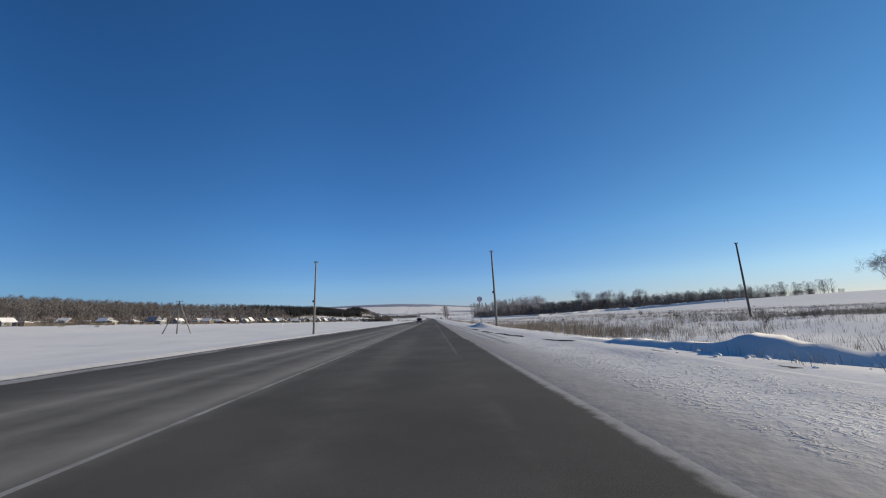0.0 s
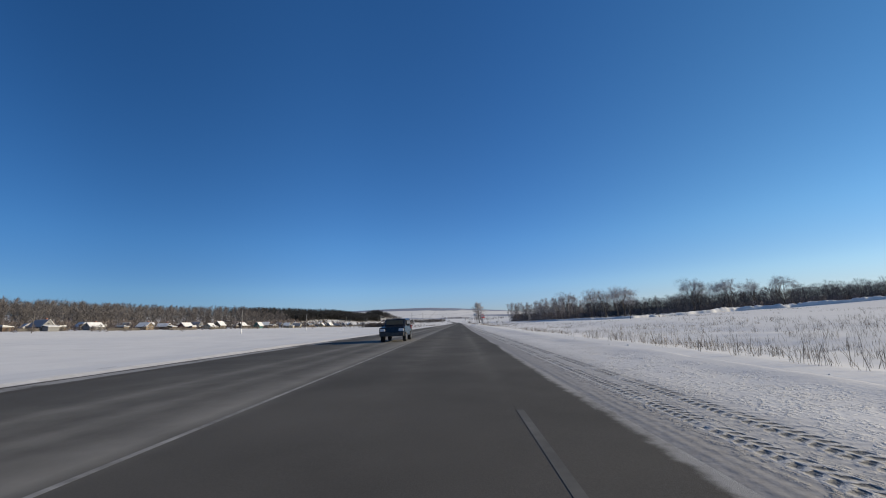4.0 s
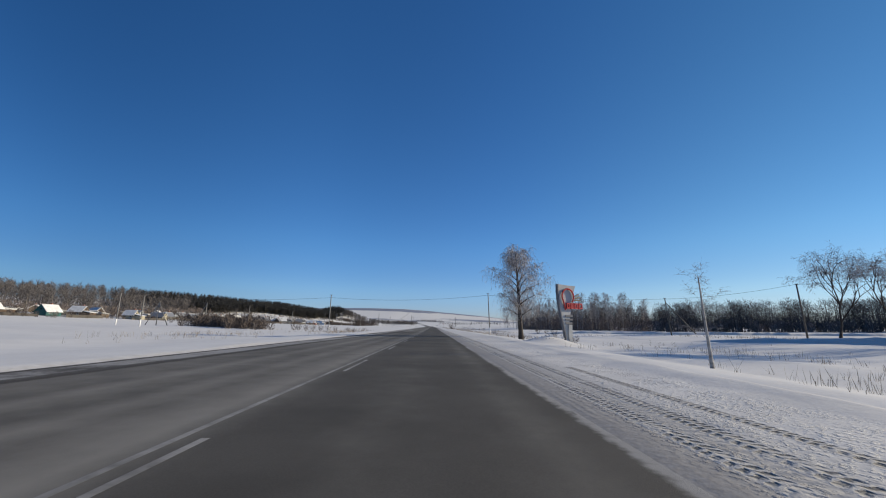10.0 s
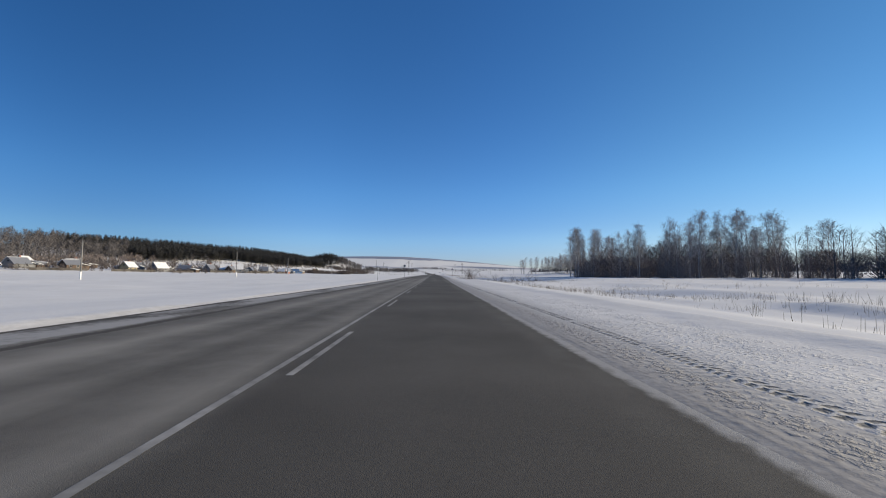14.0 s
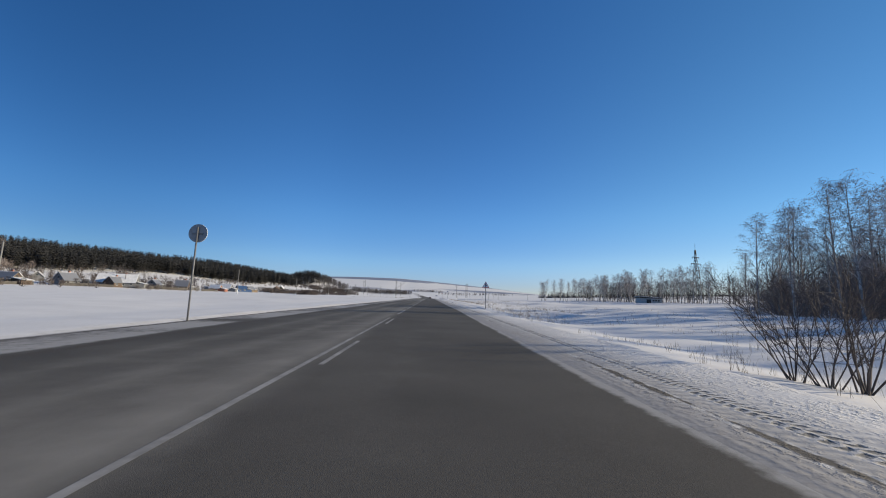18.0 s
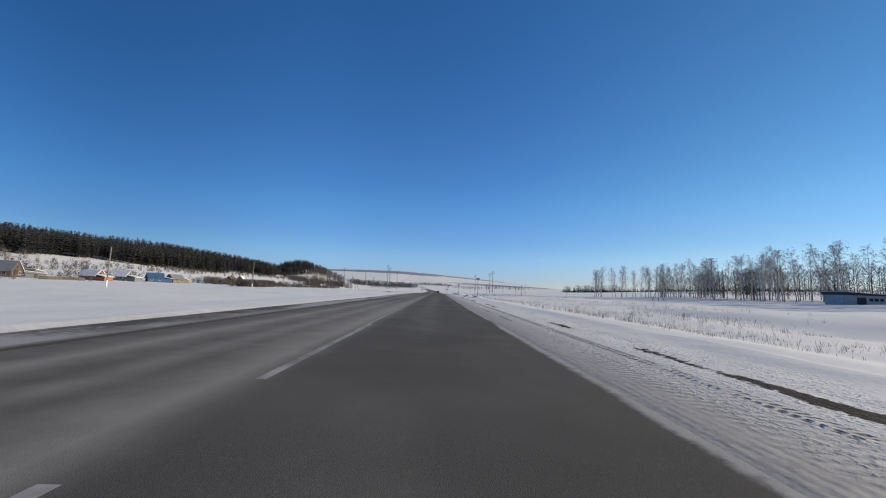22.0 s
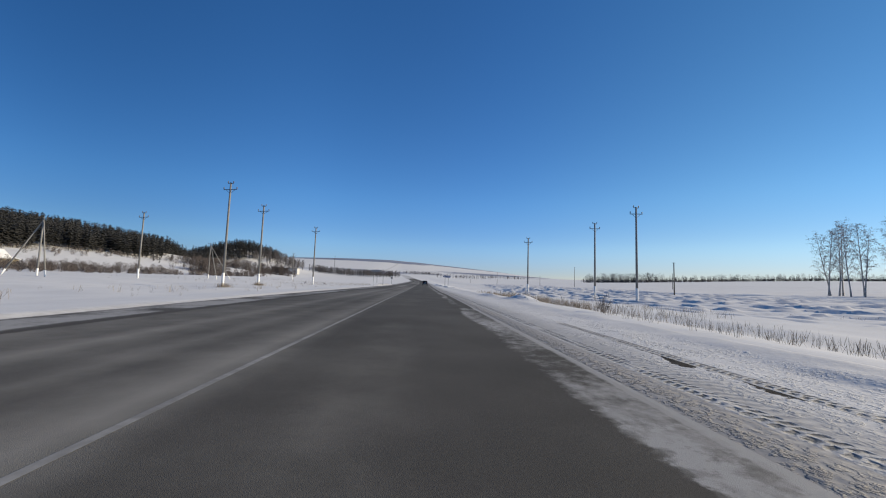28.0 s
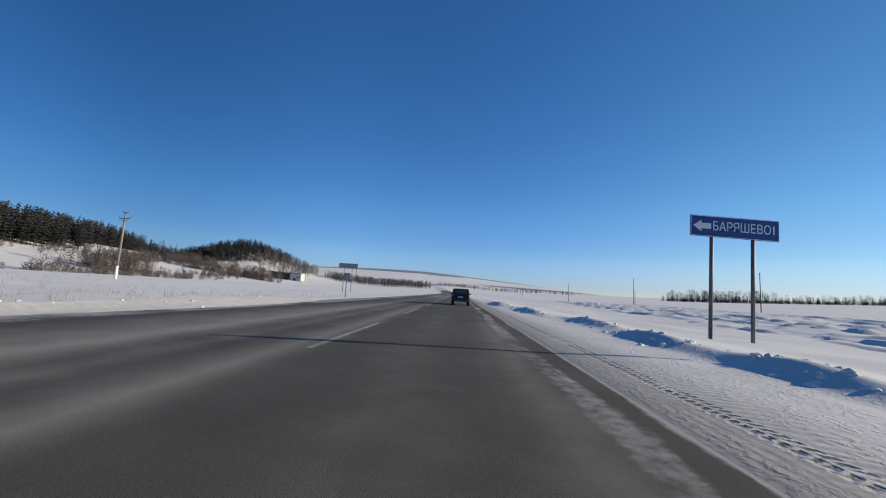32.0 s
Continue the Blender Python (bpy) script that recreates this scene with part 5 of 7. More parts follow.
woods("forest_edge", "grey-brown leafless edge of the forest above the village", BARE, np.concatenate([belt(520, [(-262, 40), (-265, 400), (-258, 600), (-272, 690)], 7, 0.7, 1.1, 31), belt(300, [(-300, 30), (-330, 500)], 14, 0.9, 1.2, 32)]), WOODS)
woods("forest_undergrowth", "brown brush at the forest's foot", SCRUB, belt(520, [(-256, 40), (-258, 400), (-252, 600), (-264, 700)], 9, 1.2, 2.4, 33), BRUSH, "undergrowth")
woods("belt_undergrowth", "brown brush below the tree belt", SCRUB, np.concatenate([belt(480, [(112, 440), (180, 402), (355, 395)], 7, 1.0, 2.0, 34), belt(220, [(120, 560), (250, 612), (420, 625)], 8, 1.0, 2.0, 35), belt(160, [(118, 330), (210, 330), (330, 300)], 8, 1.0, 1.6, 36)]), BRUSH, "undergrowth")
woods("scrub", "brown leafless scrub along the foot of the hill", SCRUB, np.concatenate([belt(480, [(-130, 780), (-119, 845), (-112, 890), (-108, 925), (-125, 1000), (-150, 1070)], 5.5, 0.4, 1.1, 14), belt(380, [(-205, 760), (-185, 880), (-172, 990), (-180, 1080)], 7, 0.4, 1.0, 15), belt(110, [(-150, 955), (-162, 985), (-178, 1040)], 4, 0.8, 1.6, 51), belt(160, [(-140, 780), (-132, 860)], 5, 0.5, 1.1, 57)]), SHRUB, "scrub")
woods("hill_brush", "dark tangled brush at the foot of the wooded hill", BRUSHWOOD, np.concatenate([belt(60, [(-130, 922), (-123, 942)], 4, 0.7, 1.3, 61), belt(120, [(-152, 1000), (-112, 1016)], 5, 0.7, 1.4, 62), belt(240, [(-158, 800), (-140, 840), (-128, 885)], 4, 0.35, 0.7, 63)]), SHRUB, "scrub")
woods("yard_scrub", "tangled brown scrub and garden trees among the village yards", SCRUB, np.concatenate([scatter(620, (-262, -140), (60, 760), lambda x, y: x < np.interp(y, [60, 254, 330, 440, 614, 677, 740], [-236, -220, -198, -186, -166, -150, -146]) - 2, 0.7, 1.9, 52), belt(420, [(-240, 60), (-224, 254), (-202, 330), (-190, 440), (-170, 614), (-152, 690)], 4, 0.6, 1.3, 59), belt(260, [(-222, 60), (-206, 254), (-184, 330), (-172, 440), (-152, 614), (-136, 677)], 2.5, 0.4, 1.0, 53)]), SHRUB, "scrub")
woods("garden_trees", "grey leafless garden trees between the village houses", CROWNED, scatter(150, (-262, -140), (60, 760), lambda x, y: x < np.interp(y, [60, 254, 330, 440, 614, 677, 740], [-240, -224, -202, -190, -170, -154, -150]), 0.35, 0.65, 54), WOODS, "trees")
woods("thicket", "dense brown leafless thicket beside the field", SCRUB, np.concatenate([belt(170, [(-36, 344), (-52, 356), (-62, 368)], 3.0, 0.65, 1.1, 16), belt(170, [(-90, 724), (-88, 735), (-94, 762)], 2.5, 0.8, 1.3, 17), belt(70, [(-142, 790), (-138, 812)], 4, 0.9, 1.5, 60), belt(260, [(-215, 180), (-190, 420), (-165, 610), (-150, 720)], 16, 0.6, 1.2, 21)]), SHRUB, "thicket")


# ---------- dry grass and weeds ----------
def stalks(name, label, n, place, hmin, hmax, seed, width=0.016):
    rng = np.random.RandomState(seed)
    x, y = place(rng, n // 6)
    x, y = np.repeat(x, 6), np.repeat(y, 6)
    x, y = x + rng.normal(0, 0.11, len(x)), y + rng.normal(0, 0.11, len(y))
    ok = (np.abs(x - road_x(y)) > 9.6)
    x, y = x[ok], y[ok]
    z = ground_z(x, y) - 0.05
    h = rng.uniform(hmin, hmax, len(x)) * (0.8 + 0.4 * vnoise(x, y, 6, 50))
    a = rng.uniform(0, 6.28, len(x)); lean = rng.normal(0, 0.22, (len(x), 2)) * h[:, None]
    p = np.stack([x, y, z], -1); t = p + np.stack([lean[:, 0], lean[:, 1], h], -1)
    s = np.stack([np.cos(a), np.sin(a), 0 * a], -1) * width / 2
    k = p + (t - p) * 0.72
    w = s * rng.uniform(0.5, 1.5, len(x))[:, None]
    v = np.stack([p - s, p + s, k + w, t, k - w], 1).reshape(-1, 3)
    i = np.arange(len(x))[:, None] * 5
    f = np.concatenate([i + [0, 1, 2], i + [0, 2, 4], i + [4, 2, 3]])
    return tagged(new(name, mesh_of(name, v, f, [GRASS])), label, "dry grass", kind="stuff")


def verge(rng, n):
    y = rng.uniform(4, 860, n * 5); x = road_x(y) + 10.5 + np.abs(rng.normal(0, 1, n * 5)) * 13
    dens = 0.5 + vnoise(x, y, 9, 51) + 0.7 * vnoise(x, y, 3, 52) + 0.4 * step(250, 60, y) - 1.3 * step(330, 300, y) * step(285, 300, y) - 0.9 * step(728, 740, y) - 1.6 * step(800, 812, y) - 0.5 * step(640, 660, y) * step(715, 700, y) + 0.25 * step(480, 500, y) * step(640, 600, y)
    ok = dens > rng.uniform(0.35, 1.3, n * 5)
    return x[ok][:n], y[ok][:n]


def meadow(rng, n):
    y = rng.uniform(20, 330, n * 5); x = rng.uniform(16, 140, n * 5)
    ok = 0.35 + vnoise(x, y * 0.6, 16, 53) + 0.5 * vnoise(x, y, 5, 54) + 1.4 * step(170, 70, y) > rng.uniform(0.4, 1.2, n * 5)
    return x[ok][:n], y[ok][:n]


def strip29(rng, n):
    u = rng.uniform(0, 1, n); y = 727 + 30 * u; x = 13.8 - 1.8 * u + rng.normal(0, 1.2, n)
    return x, y


def left_weeds(rng, n):
    c = np.array([(-13, 332, 3.0, 4), (-11, 318, 2.5, 4), (-17, 328, 3.5, 3), (-15.5, 269, 1.5, 1.5), (-25.3, 755.8, 0.4, 0.4), (-25.7, 767.8, 0.4, 0.4), (-40, 352, 8, 6), (-22, 300, 3, 8), (-30, 820, 12, 12), (-26, 800, 9, 9), (-38, 830, 14, 14), (-22, 808, 5, 9), (-18, 815, 3, 12), (-46, 815, 10, 20), (-30, 700, 9, 16), (-20, 735, 4, 16)])
    k = rng.randint(0, len(c), n)
    return c[k, 0] + rng.normal(0, 1, n) * c[k, 2], c[k, 1] + rng.normal(0, 1, n) * c[k, 3]


stalks("verge_weeds", "dry brown weed stalks standing in the snowy verge", 46000, verge, 0.2, 0.7, 1, 0.009)
stalks("meadow_grass", "tawny dry grass over the snowy meadow", 66000, meadow, 0.3, 0.85, 2, 0.010)
def tall_patch(rng, n):
    y = rng.uniform(24, 100, n * 4); x = 13 + rng.uniform(0, 1, n * 4) ** 1.3 * 50
    ok = 0.5 + 0.8 * vnoise(x, y * 0.7, 11, 55) + 0.5 * vnoise(x, y, 4, 56) - 0.9 * step(55, 92, y) > rng.uniform(0.2, 1.1, n * 4)
    return x[ok][:n], y[ok][:n]


stalks("tall_grass", "dense brown dead grass standing in the snowy meadow", 24000, tall_patch, 0.4, 0.95, 7, 0.011)
stalks("grass_strip", "pale dry grass strip between verge and field", 2600, strip29, 0.4, 0.9, 3, 0.012)
stalks("roadside_weeds", "dry brown weeds at pole feet and thicket edge", 9000, left_weeds, 0.25, 0.7, 4, 0.01)

# ---------- poles and wires ----------
def wire_between(p, q, sag, name="cable", r=0.02, label="dark sagging overhead cable between poles"):
    p, q = Vector(p), Vector(q)
    segs = []
    pts = [p.lerp(q, k / 14) + Vector((0, 0, -4 * sag * (k / 14) * (1 - k / 14))) for k in range(15)]
    for a, b in zip(pts[:-1], pts[1:]):
        segs.append((np.array(a), np.array(b), r, r))
    v, f = tubes(segs, 4)
    return tagged(new(name, mesh_of(name, v, f, [WIRE], smooth=True)), label, "cable")


def plain_pole(x, y, h, label, mat=None, band=True, junction=False, pin=True, r=0.12, lean=(0, 0), group="roadside poles", base=None):
    z = gz(x, y) - 0.15 if base is None else base
    e = empty("utility_pole", x, y, z, label=label, category="pole", group=group)
    e.matrix_world = pose(x, y, z, lean[0], lean[1], 0)
    low = 1.5 if band else 0
    part("shaft", rod(bmesh.new(), (0, 0, low), (0, 0, h), r, r * 0.72, 10), mat or CONCRETE, e, smooth=True)
    if band:
        part("whitewashed_foot", rod(bmesh.new(), (0, 0, 0), (0, 0, low), r * 1.04, r * 1.02, 10), WHITEWASH, e, "whitewashed foot", smooth=True)
    if pin:
        part("bracket", rod(bmesh.new(), (-0.22, 0, h - 0.12), (0.22, 0, h - 0.12), 0.02, sides=6), DARK_STEEL, e)
        for s in (-0.2, 0.2):
            part("insulator", rod(bmesh.new(), (s, 0, h - 0.12), (s, 0, h + 0.06), 0.04, 0.03, 8), CERAMIC, e)
    if junction:
        part("junction_box", boxed(-0.24, -0.02, -0.16, 0.12, h * 0.44, h * 0.44 + 0.24, bevel=0.02), DARK_STEEL, e, "small dark metal box")
        part("cap", rod(bmesh.new(), (0, 0, h), (0, 0, h + 0.07), r * 0.8, r * 0.6, 10), DARK_STEEL, e)
    return e


def line_pole(x, y, h, label, base=None, rz=0.0):
    """A tall power-line pole with a cross-arm low and a pin on top."""
    z = gz(x, y) - 0.2 if base is None else base
    e = empty("power_pole", x, y, z, rz, label=label, category="pole", group="power line poles")
    part("shaft", rod(bmesh.new(), (0, 0, 2.2), (0, 0, h), 0.17, 0.12, 10), CONCRETE, e, smooth=True)
    part("whitewashed_foot", rod(bmesh.new(), (0, 0, 0), (0, 0, 2.2), 0.185, 0.175, 10), WHITEWASH, e, "whitewashed foot", smooth=True)
    arm = bmesh.new()
    rod(arm, (-1.0, 0, h - 1.05), (1.0, 0, h - 0.95), 0.05, sides=6)
    part("cross_arm", arm, DARK_STEEL, e)
    part("top_bracket", rod(bmesh.new(), (-0.42, 0, h - 0.1), (0.42, 0, h - 0.1), 0.045, sides=6), DARK_STEEL, e)
    for s, zz in ((-0.95, h - 1.0), (0.95, h - 0.95), (-0.4, h - 0.1), (0.4, h - 0.1)):
        bm = bmesh.new()
        rod(bm, (s, 0, zz), (s, 0, zz + 0.16), 0.025, sides=6)
        rod(bm, (s, 0, zz + 0.12), (s, 0, zz + 0.32), 0.085, 0.05, 8)
        part("insulator", bm, CERAMIC, e)
    for s in (-1, 1):
        part("brace", rod(bmesh.new(), (0, 0, h - 1.6), (s * 0.7, 0, h - 1.0), 0.025, sides=5), DARK_STEEL, e)
    return e


def strut_pole(x, y, h, label, spread_w=3.0, legs=2, rz=0.0, feet=None):
    """An anchor pole propped by struts."""
    e = empty("propped_pole", x, y, gz(x, y) - 0.1, rz, label=label, category="pole", group="propped poles")
    part("shaft", rod(bmesh.new(), (0, 0, 0), (0, 0, h), 0.13, 0.10, 8), CONCRETE, e, smooth=True)
    for fx, fy in feet or [(s * spread_w, 0.4 * s) for s in (-1, 1)[:legs]]:
        foot, top = Vector((fx, fy, gz(x + fx, y + fy) - gz(x, y) - 0.1)), Vector((math.copysign(0.1, fx), 0, h * 0.92))
        strut = part("strut", rod(bmesh.new(), foot, top, 0.12, 0.09, 8), CONCRETE, e, smooth=True)
        if feet:
            part("whitewashed_foot", rod(bmesh.new(), foot, foot.lerp(top, 0.13), 0.126, 0.123, 8), WHITEWASH, strut, "whitewashed foot", smooth=True)
    if feet:
        part("whitewashed_foot", rod(bmesh.new(), (0, 0, 0), (0, 0, 1.3), 0.137, 0.134, 8), WHITEWASH, e, "whitewashed foot", smooth=True)
    part("cross_arm", rod(bmesh.new(), (-0.7, 0, h - 0.3), (0.7, 0, h - 0.3), 0.04, sides=6), DARK_STEEL, e)
    for s in (-0.6, 0.6):
        part("insulator", rod(bmesh.new(), (s, 0, h - 0.3), (s, 0, h - 0.02), 0.07, 0.04, 8), CERAMIC, e)
    return e


plain_pole(-11.2, 45.1, 8.75, "tall grey concrete pole with a small dark box", band=False, junction=True, r=0.13, lean=(0, 0.6))
plain_pole(10.25, 43.9, 9.0, "tall grey concrete pole with a small box standing in snow", band=False, junction=True, r=0.14, lean=(0, -0.8))
plain_pole(40.7, 44.0, 9.2, "weathered dark wooden pole in the snowy meadow", POLE_WOOD, band=False, r=0.13, lean=(0, -1.2))
for y, h in ((206, 6.6), (250, 6.4), (291, 6.0), (335, 6.4), (380, 6.9), (416, 6.6), (465, 7.5), (503, 7.2), (566, 7.6), (616, 7.4), (667, 8.3), (718.5, 7.8)):
    plain_pole(-56 + 0.6 * math.sin(y), y, h, "thin pale concrete pole in the open snowfield", r=0.11, group="snowfield poles")
plain_pole(-56, 150, 6.6, "thin pale concrete pole in the open snowfield", r=0.11, group="snowfield poles")
plain_pole(-19.6, 340.3, 7.9, "grey concrete pole with pale foot carrying an overhead cable", r=0.12, lean=(0, 0.3))
plain_pole(14.15, 333.5, 8.35, "grey concrete pole with pale foot carrying an overhead cable", r=0.11, lean=(0, -2.2))
prop = plain_pole(55.0, 340, 8.4, "dark wooden pole propped by a slanting strut at the field's edge", POLE_WOOD, band=False, r=0.14, lean=(0, -5))
part("strut", rod(bmesh.new(), (5.6, 0.2, 0.2), (0.1, 0, 7.3), 0.12, 0.09, 8), POLE_WOOD, prop, smooth=True)
for x, y, h in ((60.8, 315.6, 8.8), (75.6, 294.2, 9.4), (89, 271, 9.4)):
    plain_pole(x, y, h, "dark wooden pole carrying a wire along the field's edge", POLE_WOOD, band=False, r=0.14, lean=(0, -2))
plain_pole(-70, 347, 7.5, "grey concrete pole at the village edge", r=0.12)
wire_between((-19.55, 340.3, 6.85), (13.85, 333.5, 7.45), 0.75)
EDGE_LINE = [(13.85, 333.5, 7.45)] + [(x, y, gz(x, y) + h) for x, y, h in ((54.3, 340, 8.0), (60.5, 315.6, 8.6), (75.3, 294.2, 9.2), (88.7, 271, 9.2))]
for p, q in zip(EDGE_LINE[:-1], EDGE_LINE[1:]):
    wire_between(p, q, 0.5)
wire_between((-19.55, 340.3, 6.85), (-70, 347, 7.6), 1.0)
for x, y, top in ((-25.5, 756, 14.3), (-25.9, 768, 13.4), (-24.5, 794.2, 13.3), (32.5, 753.8, 12.8), (32.8, 767.5, 12.6), (26.2, 787.3, 11.9), (-56, 781.5, 13.4), (-50.5, 854, 10.2)):
    b = gz(x, y) - 0.2
    line_pole(x, y, top - b, "tall grey concrete power-line pole with cross-arm and whitewashed foot", rz=8 if x > 0 else -6)
for x, y, h in ((86, 908, 11.3), (73, 956, 11), (53.4, 776.4, 6.8), (110, 860, 7), (62, 1010, 10), (98, 1010, 8), (48, 1080, 8), (120, 744, 6.5), (140, 776, 6.5)):
    plain_pole(x, y, h, "dark wooden pole in the wind-carved snowfield", POLE_WOOD, band=False, r=0.13, group="field poles")
for x, y, h, legs in ((-61, 365.6, 6.5, 1), (-72, 362.6, 6.5, 2), (-52, 83, 7.2, 2), (92, 700, 6.5, 2)):
    strut_pole(x, y, h, "grey propped pole with slanting struts in snow", 2.8, legs)
strut_pole(-60.0, 765.7, 9.7, "grey concrete pole propped by two long struts with whitewashed feet", feet=[(-4.8, -0.8), (2.3, -1.0)])
strut_pole(-56.5, 807, 9.9, "grey concrete pole propped by two long struts with whitewashed feet", feet=[(3.2, -1.6), (4.6, 2.6)])
for x, y, h in ((196, 240, 9), (203, 252, 9), (232, 285, 9), (170, 300, 9), (96, 330, 8), (-180, 260, 9), (-168, 420, 9), (-152, 560, 9), (-148, 640, 9)):
    plain_pole(x, y, h, "distant dark wooden power pole", POLE_WOOD, band=False, r=0.14, group="distant poles")


def lattice(x, y, h, w, label, name="lattice_tower", arms=True):
    e = empty(name, x, y, gz(x, y) - 0.2, 20, label=label, category="tower")
    corner = lambda k, t: Vector(((-1, 1, 1, -1)[k], (-1, -1, 1, 1)[k], 0)) * (w * (1 - 0.9 * t) / 2) + Vector((0, 0, h * t))
    for k in range(4):
        part("leg", rod(bmesh.new(), corner(k, 0), corner(k, 1), w * 0.022 + 0.02, sides=5), DARK_STEEL, e)
    n = 8
    for i in range(n):
        for k in range(4):
            for a, b in ((k, (k + 1) % 4), ((k + 1) % 4, k)):
                part("brace", rod(bmesh.new(), corner(a, i / n), corner(b, (i + 1) / n), w * 0.012 + 0.015, sides=4), DARK_STEEL, e)
    if arms:
        part("antenna", rod(bmesh.new(), (0, 0, h), (0, 0, h + 3.2), 0.07, sides=5), DARK_STEEL, e)
        for t, l in ((0.62, 2.6), (0.74, 3.6), (0.86, 2.6)):
            part("cross_arm", rod(bmesh.new(), (-l, 0, h * t), (l, 0, h * t), 0.2, sides=5), DARK_STEEL, e)
            for s in (-1, 1):
                part("insulator", rod(bmesh.new(), (s * l, 0, h * t), (s * l, 0, h * t - 0.9), 0.09, sides=6), CERAMIC, e)
    return e


lattice(141.0, 640.0, 28.0, 3.6, "dark steel lattice power tower behind the birch row")
lattice(-150, 1330, 30, 2.0, "thin distant steel mast beside the white building", "radio_mast", False)


# ---------- road signs ----------
def post(e, h, x=0.0, r=0.045):
    return part("post", rod(bmesh.new(), (x, 0.06, -0.5), (x, 0.06, h), r, sides=10), STEEL, e, smooth=True)


def disc(r0, r1, y0, y1, cx=0.0, cz=0.0, n=28):
    """A ring (or a full disc, with r0 = 0) that faces along y."""
    bm = bmesh.new()
    if r0 <= 0:
        return slab([(cx + r1 * math.cos(2 * math.pi * k / n), cz + r1 * math.sin(2 * math.pi * k / n)) for k in range(n)], y0, y1)
    loops = []
    for r, y in ((r0, y0), (r1, y0), (r1, y1), (r0, y1)):
        loops.append([bm.verts.new((cx + r * math.cos(2 * math.pi * k / n), y, cz + r * math.sin(2 * math.pi * k / n))) for k in range(n)])
    for a, b in zip(loops, loops[1:] + loops[:1]):
        for k in range(n):
            bm.faces.new((a[k], a[(k + 1) % n], b[(k + 1) % n], b[k]))
    bmesh.ops.recalc_face_normals(bm, faces=bm.faces)
    return bm


def sign_base(x, y, label, rz=0, lean=0.0, z=None):
    e = empty("road_sign", x, y, 0, label=label, category="road sign")
    e.matrix_world = pose(x, y, gz(x, y) if z is None else z, 0, lean, rz)
    return e


def car_glyph(cx, cz, s):
    return slab([(cx + a * s, cz + b * s) for a, b in ((-1, -0.75), (-0.7, -0.75), (-0.7, -0.45), (0.7, -0.45), (0.7, -0.75), (1, -0.75), (1, 0.1), (0.68, 0.75), (-0.68, 0.75), (-1, 0.1))], -0.014, -0.010)


s1 = sign_base(9.2, 49.7, "round no-overtaking sign with red ring on a steel post", lean=-1.5, z=0.3)
post(s1, 3.35)
part("panel", disc(0, 0.35, -0.006, 0.012, 0, 3.2), WHITE, s1)
part("rim", disc(0.285, 0.35, -0.012, -0.007, 0, 3.2), RED, s1, "red ring")
part("car_symbol", car_glyph(-0.13, 3.2, 0.1), RED, s1, "red car symbol")
part("car_symbol", car_glyph(0.13, 3.2, 0.1), BLACK, s1, "black car symbol")

s2 = sign_base(8.1, 229.5, "round white end-of-restrictions sign with dark slanting bars", z=0.15)
post(s2, 3.4)
part("panel", disc(0, 0.36, -0.006, 0.012, 0, 3.27), WHITE, s2)
part("rim", disc(0.335, 0.36, -0.010, -0.007, 0, 3.27), GREY, s2, "thin grey edge")
for k in (-1.2, -0.4, 0.4, 1.2):
    c, h = k * 0.055, 0.29
    part("bar", slab([(c * 0.7 - h * 0.7 - 0.012, 3.27 - c * 0.7 - h * 0.7 + 0.012), (c * 0.7 - h * 0.7 + 0.012, 3.27 - c * 0.7 - h * 0.7 - 0.012), (c * 0.7 + h * 0.7 + 0.012, 3.27 - c * 0.7 + h * 0.7 - 0.012), (c * 0.7 + h * 0.7 - 0.012, 3.27 - c * 0.7 + h * 0.7 + 0.012)], -0.011, -0.007), BLACK, s2, "dark slanting bar")

s3 = sign_base(-6.4, 465.3, "grey back of a round road sign on thin post", 180)
post(s3, 3.6, 0.0, 0.032)
part("panel", disc(0, 0.36, -0.006, 0.012, 0, 3.36), WHITE, s3)
part("back", disc(0, 0.36, 0.013, 0.02, 0, 3.36), GREY, s3, "dark grey sheet-metal back")
part("bracket", boxed(-0.2, 0.2, 0.021, 0.04, 3.31, 3.36), STEEL, s3)


def triangle(x, y, label, h, symbol, rz=0, side=0.9, z=None):
    e = sign_base(x, y, label, rz, z=z)
    post(e, h + 0.1)
    tri = lambda k, y0, y1: slab([(-side / 2 * k, h - side * 0.29 * k), (side / 2 * k, h - side * 0.29 * k), (0, h + side * 0.577 * k)], y0, y1)
    part("panel", tri(1.0, -0.006, 0.012), RED, e, "red border")
    part("face", tri(0.76, -0.011, -0.007), WHITE, e, "white face")
    part("back", tri(0.98, 0.013, 0.02), GREY, e, "dark grey sheet-metal back")
    if symbol:
        part("symbol_stem", slab([(-0.05, h - 0.17), (0.05, h - 0.17), (0.05, h + 0.17), (0, h + 0.25), (-0.05, h + 0.17)], -0.016, -0.012), BLACK, e)
        part("symbol_branch", slab([(-0.2 * symbol, h - 0.03), (-0.04 * symbol, h - 0.03), (-0.04 * symbol, h + 0.03), (-0.2 * symbol, h + 0.03)], -0.016, -0.012), BLACK, e)
    return e


triangle(9.4, 496, "triangular side-road warning sign with red border on a steel post", 2.85, -1)
triangle(10.0, 681.0, "triangular side-road warning sign with red border in a snowbank", 3.0, 1, side=0.95, z=0.55)
triangle(-8.5, 802, "back of a triangular warning sign on a thin post", 2.75, 1, 180, side=0.8, z=0.25)

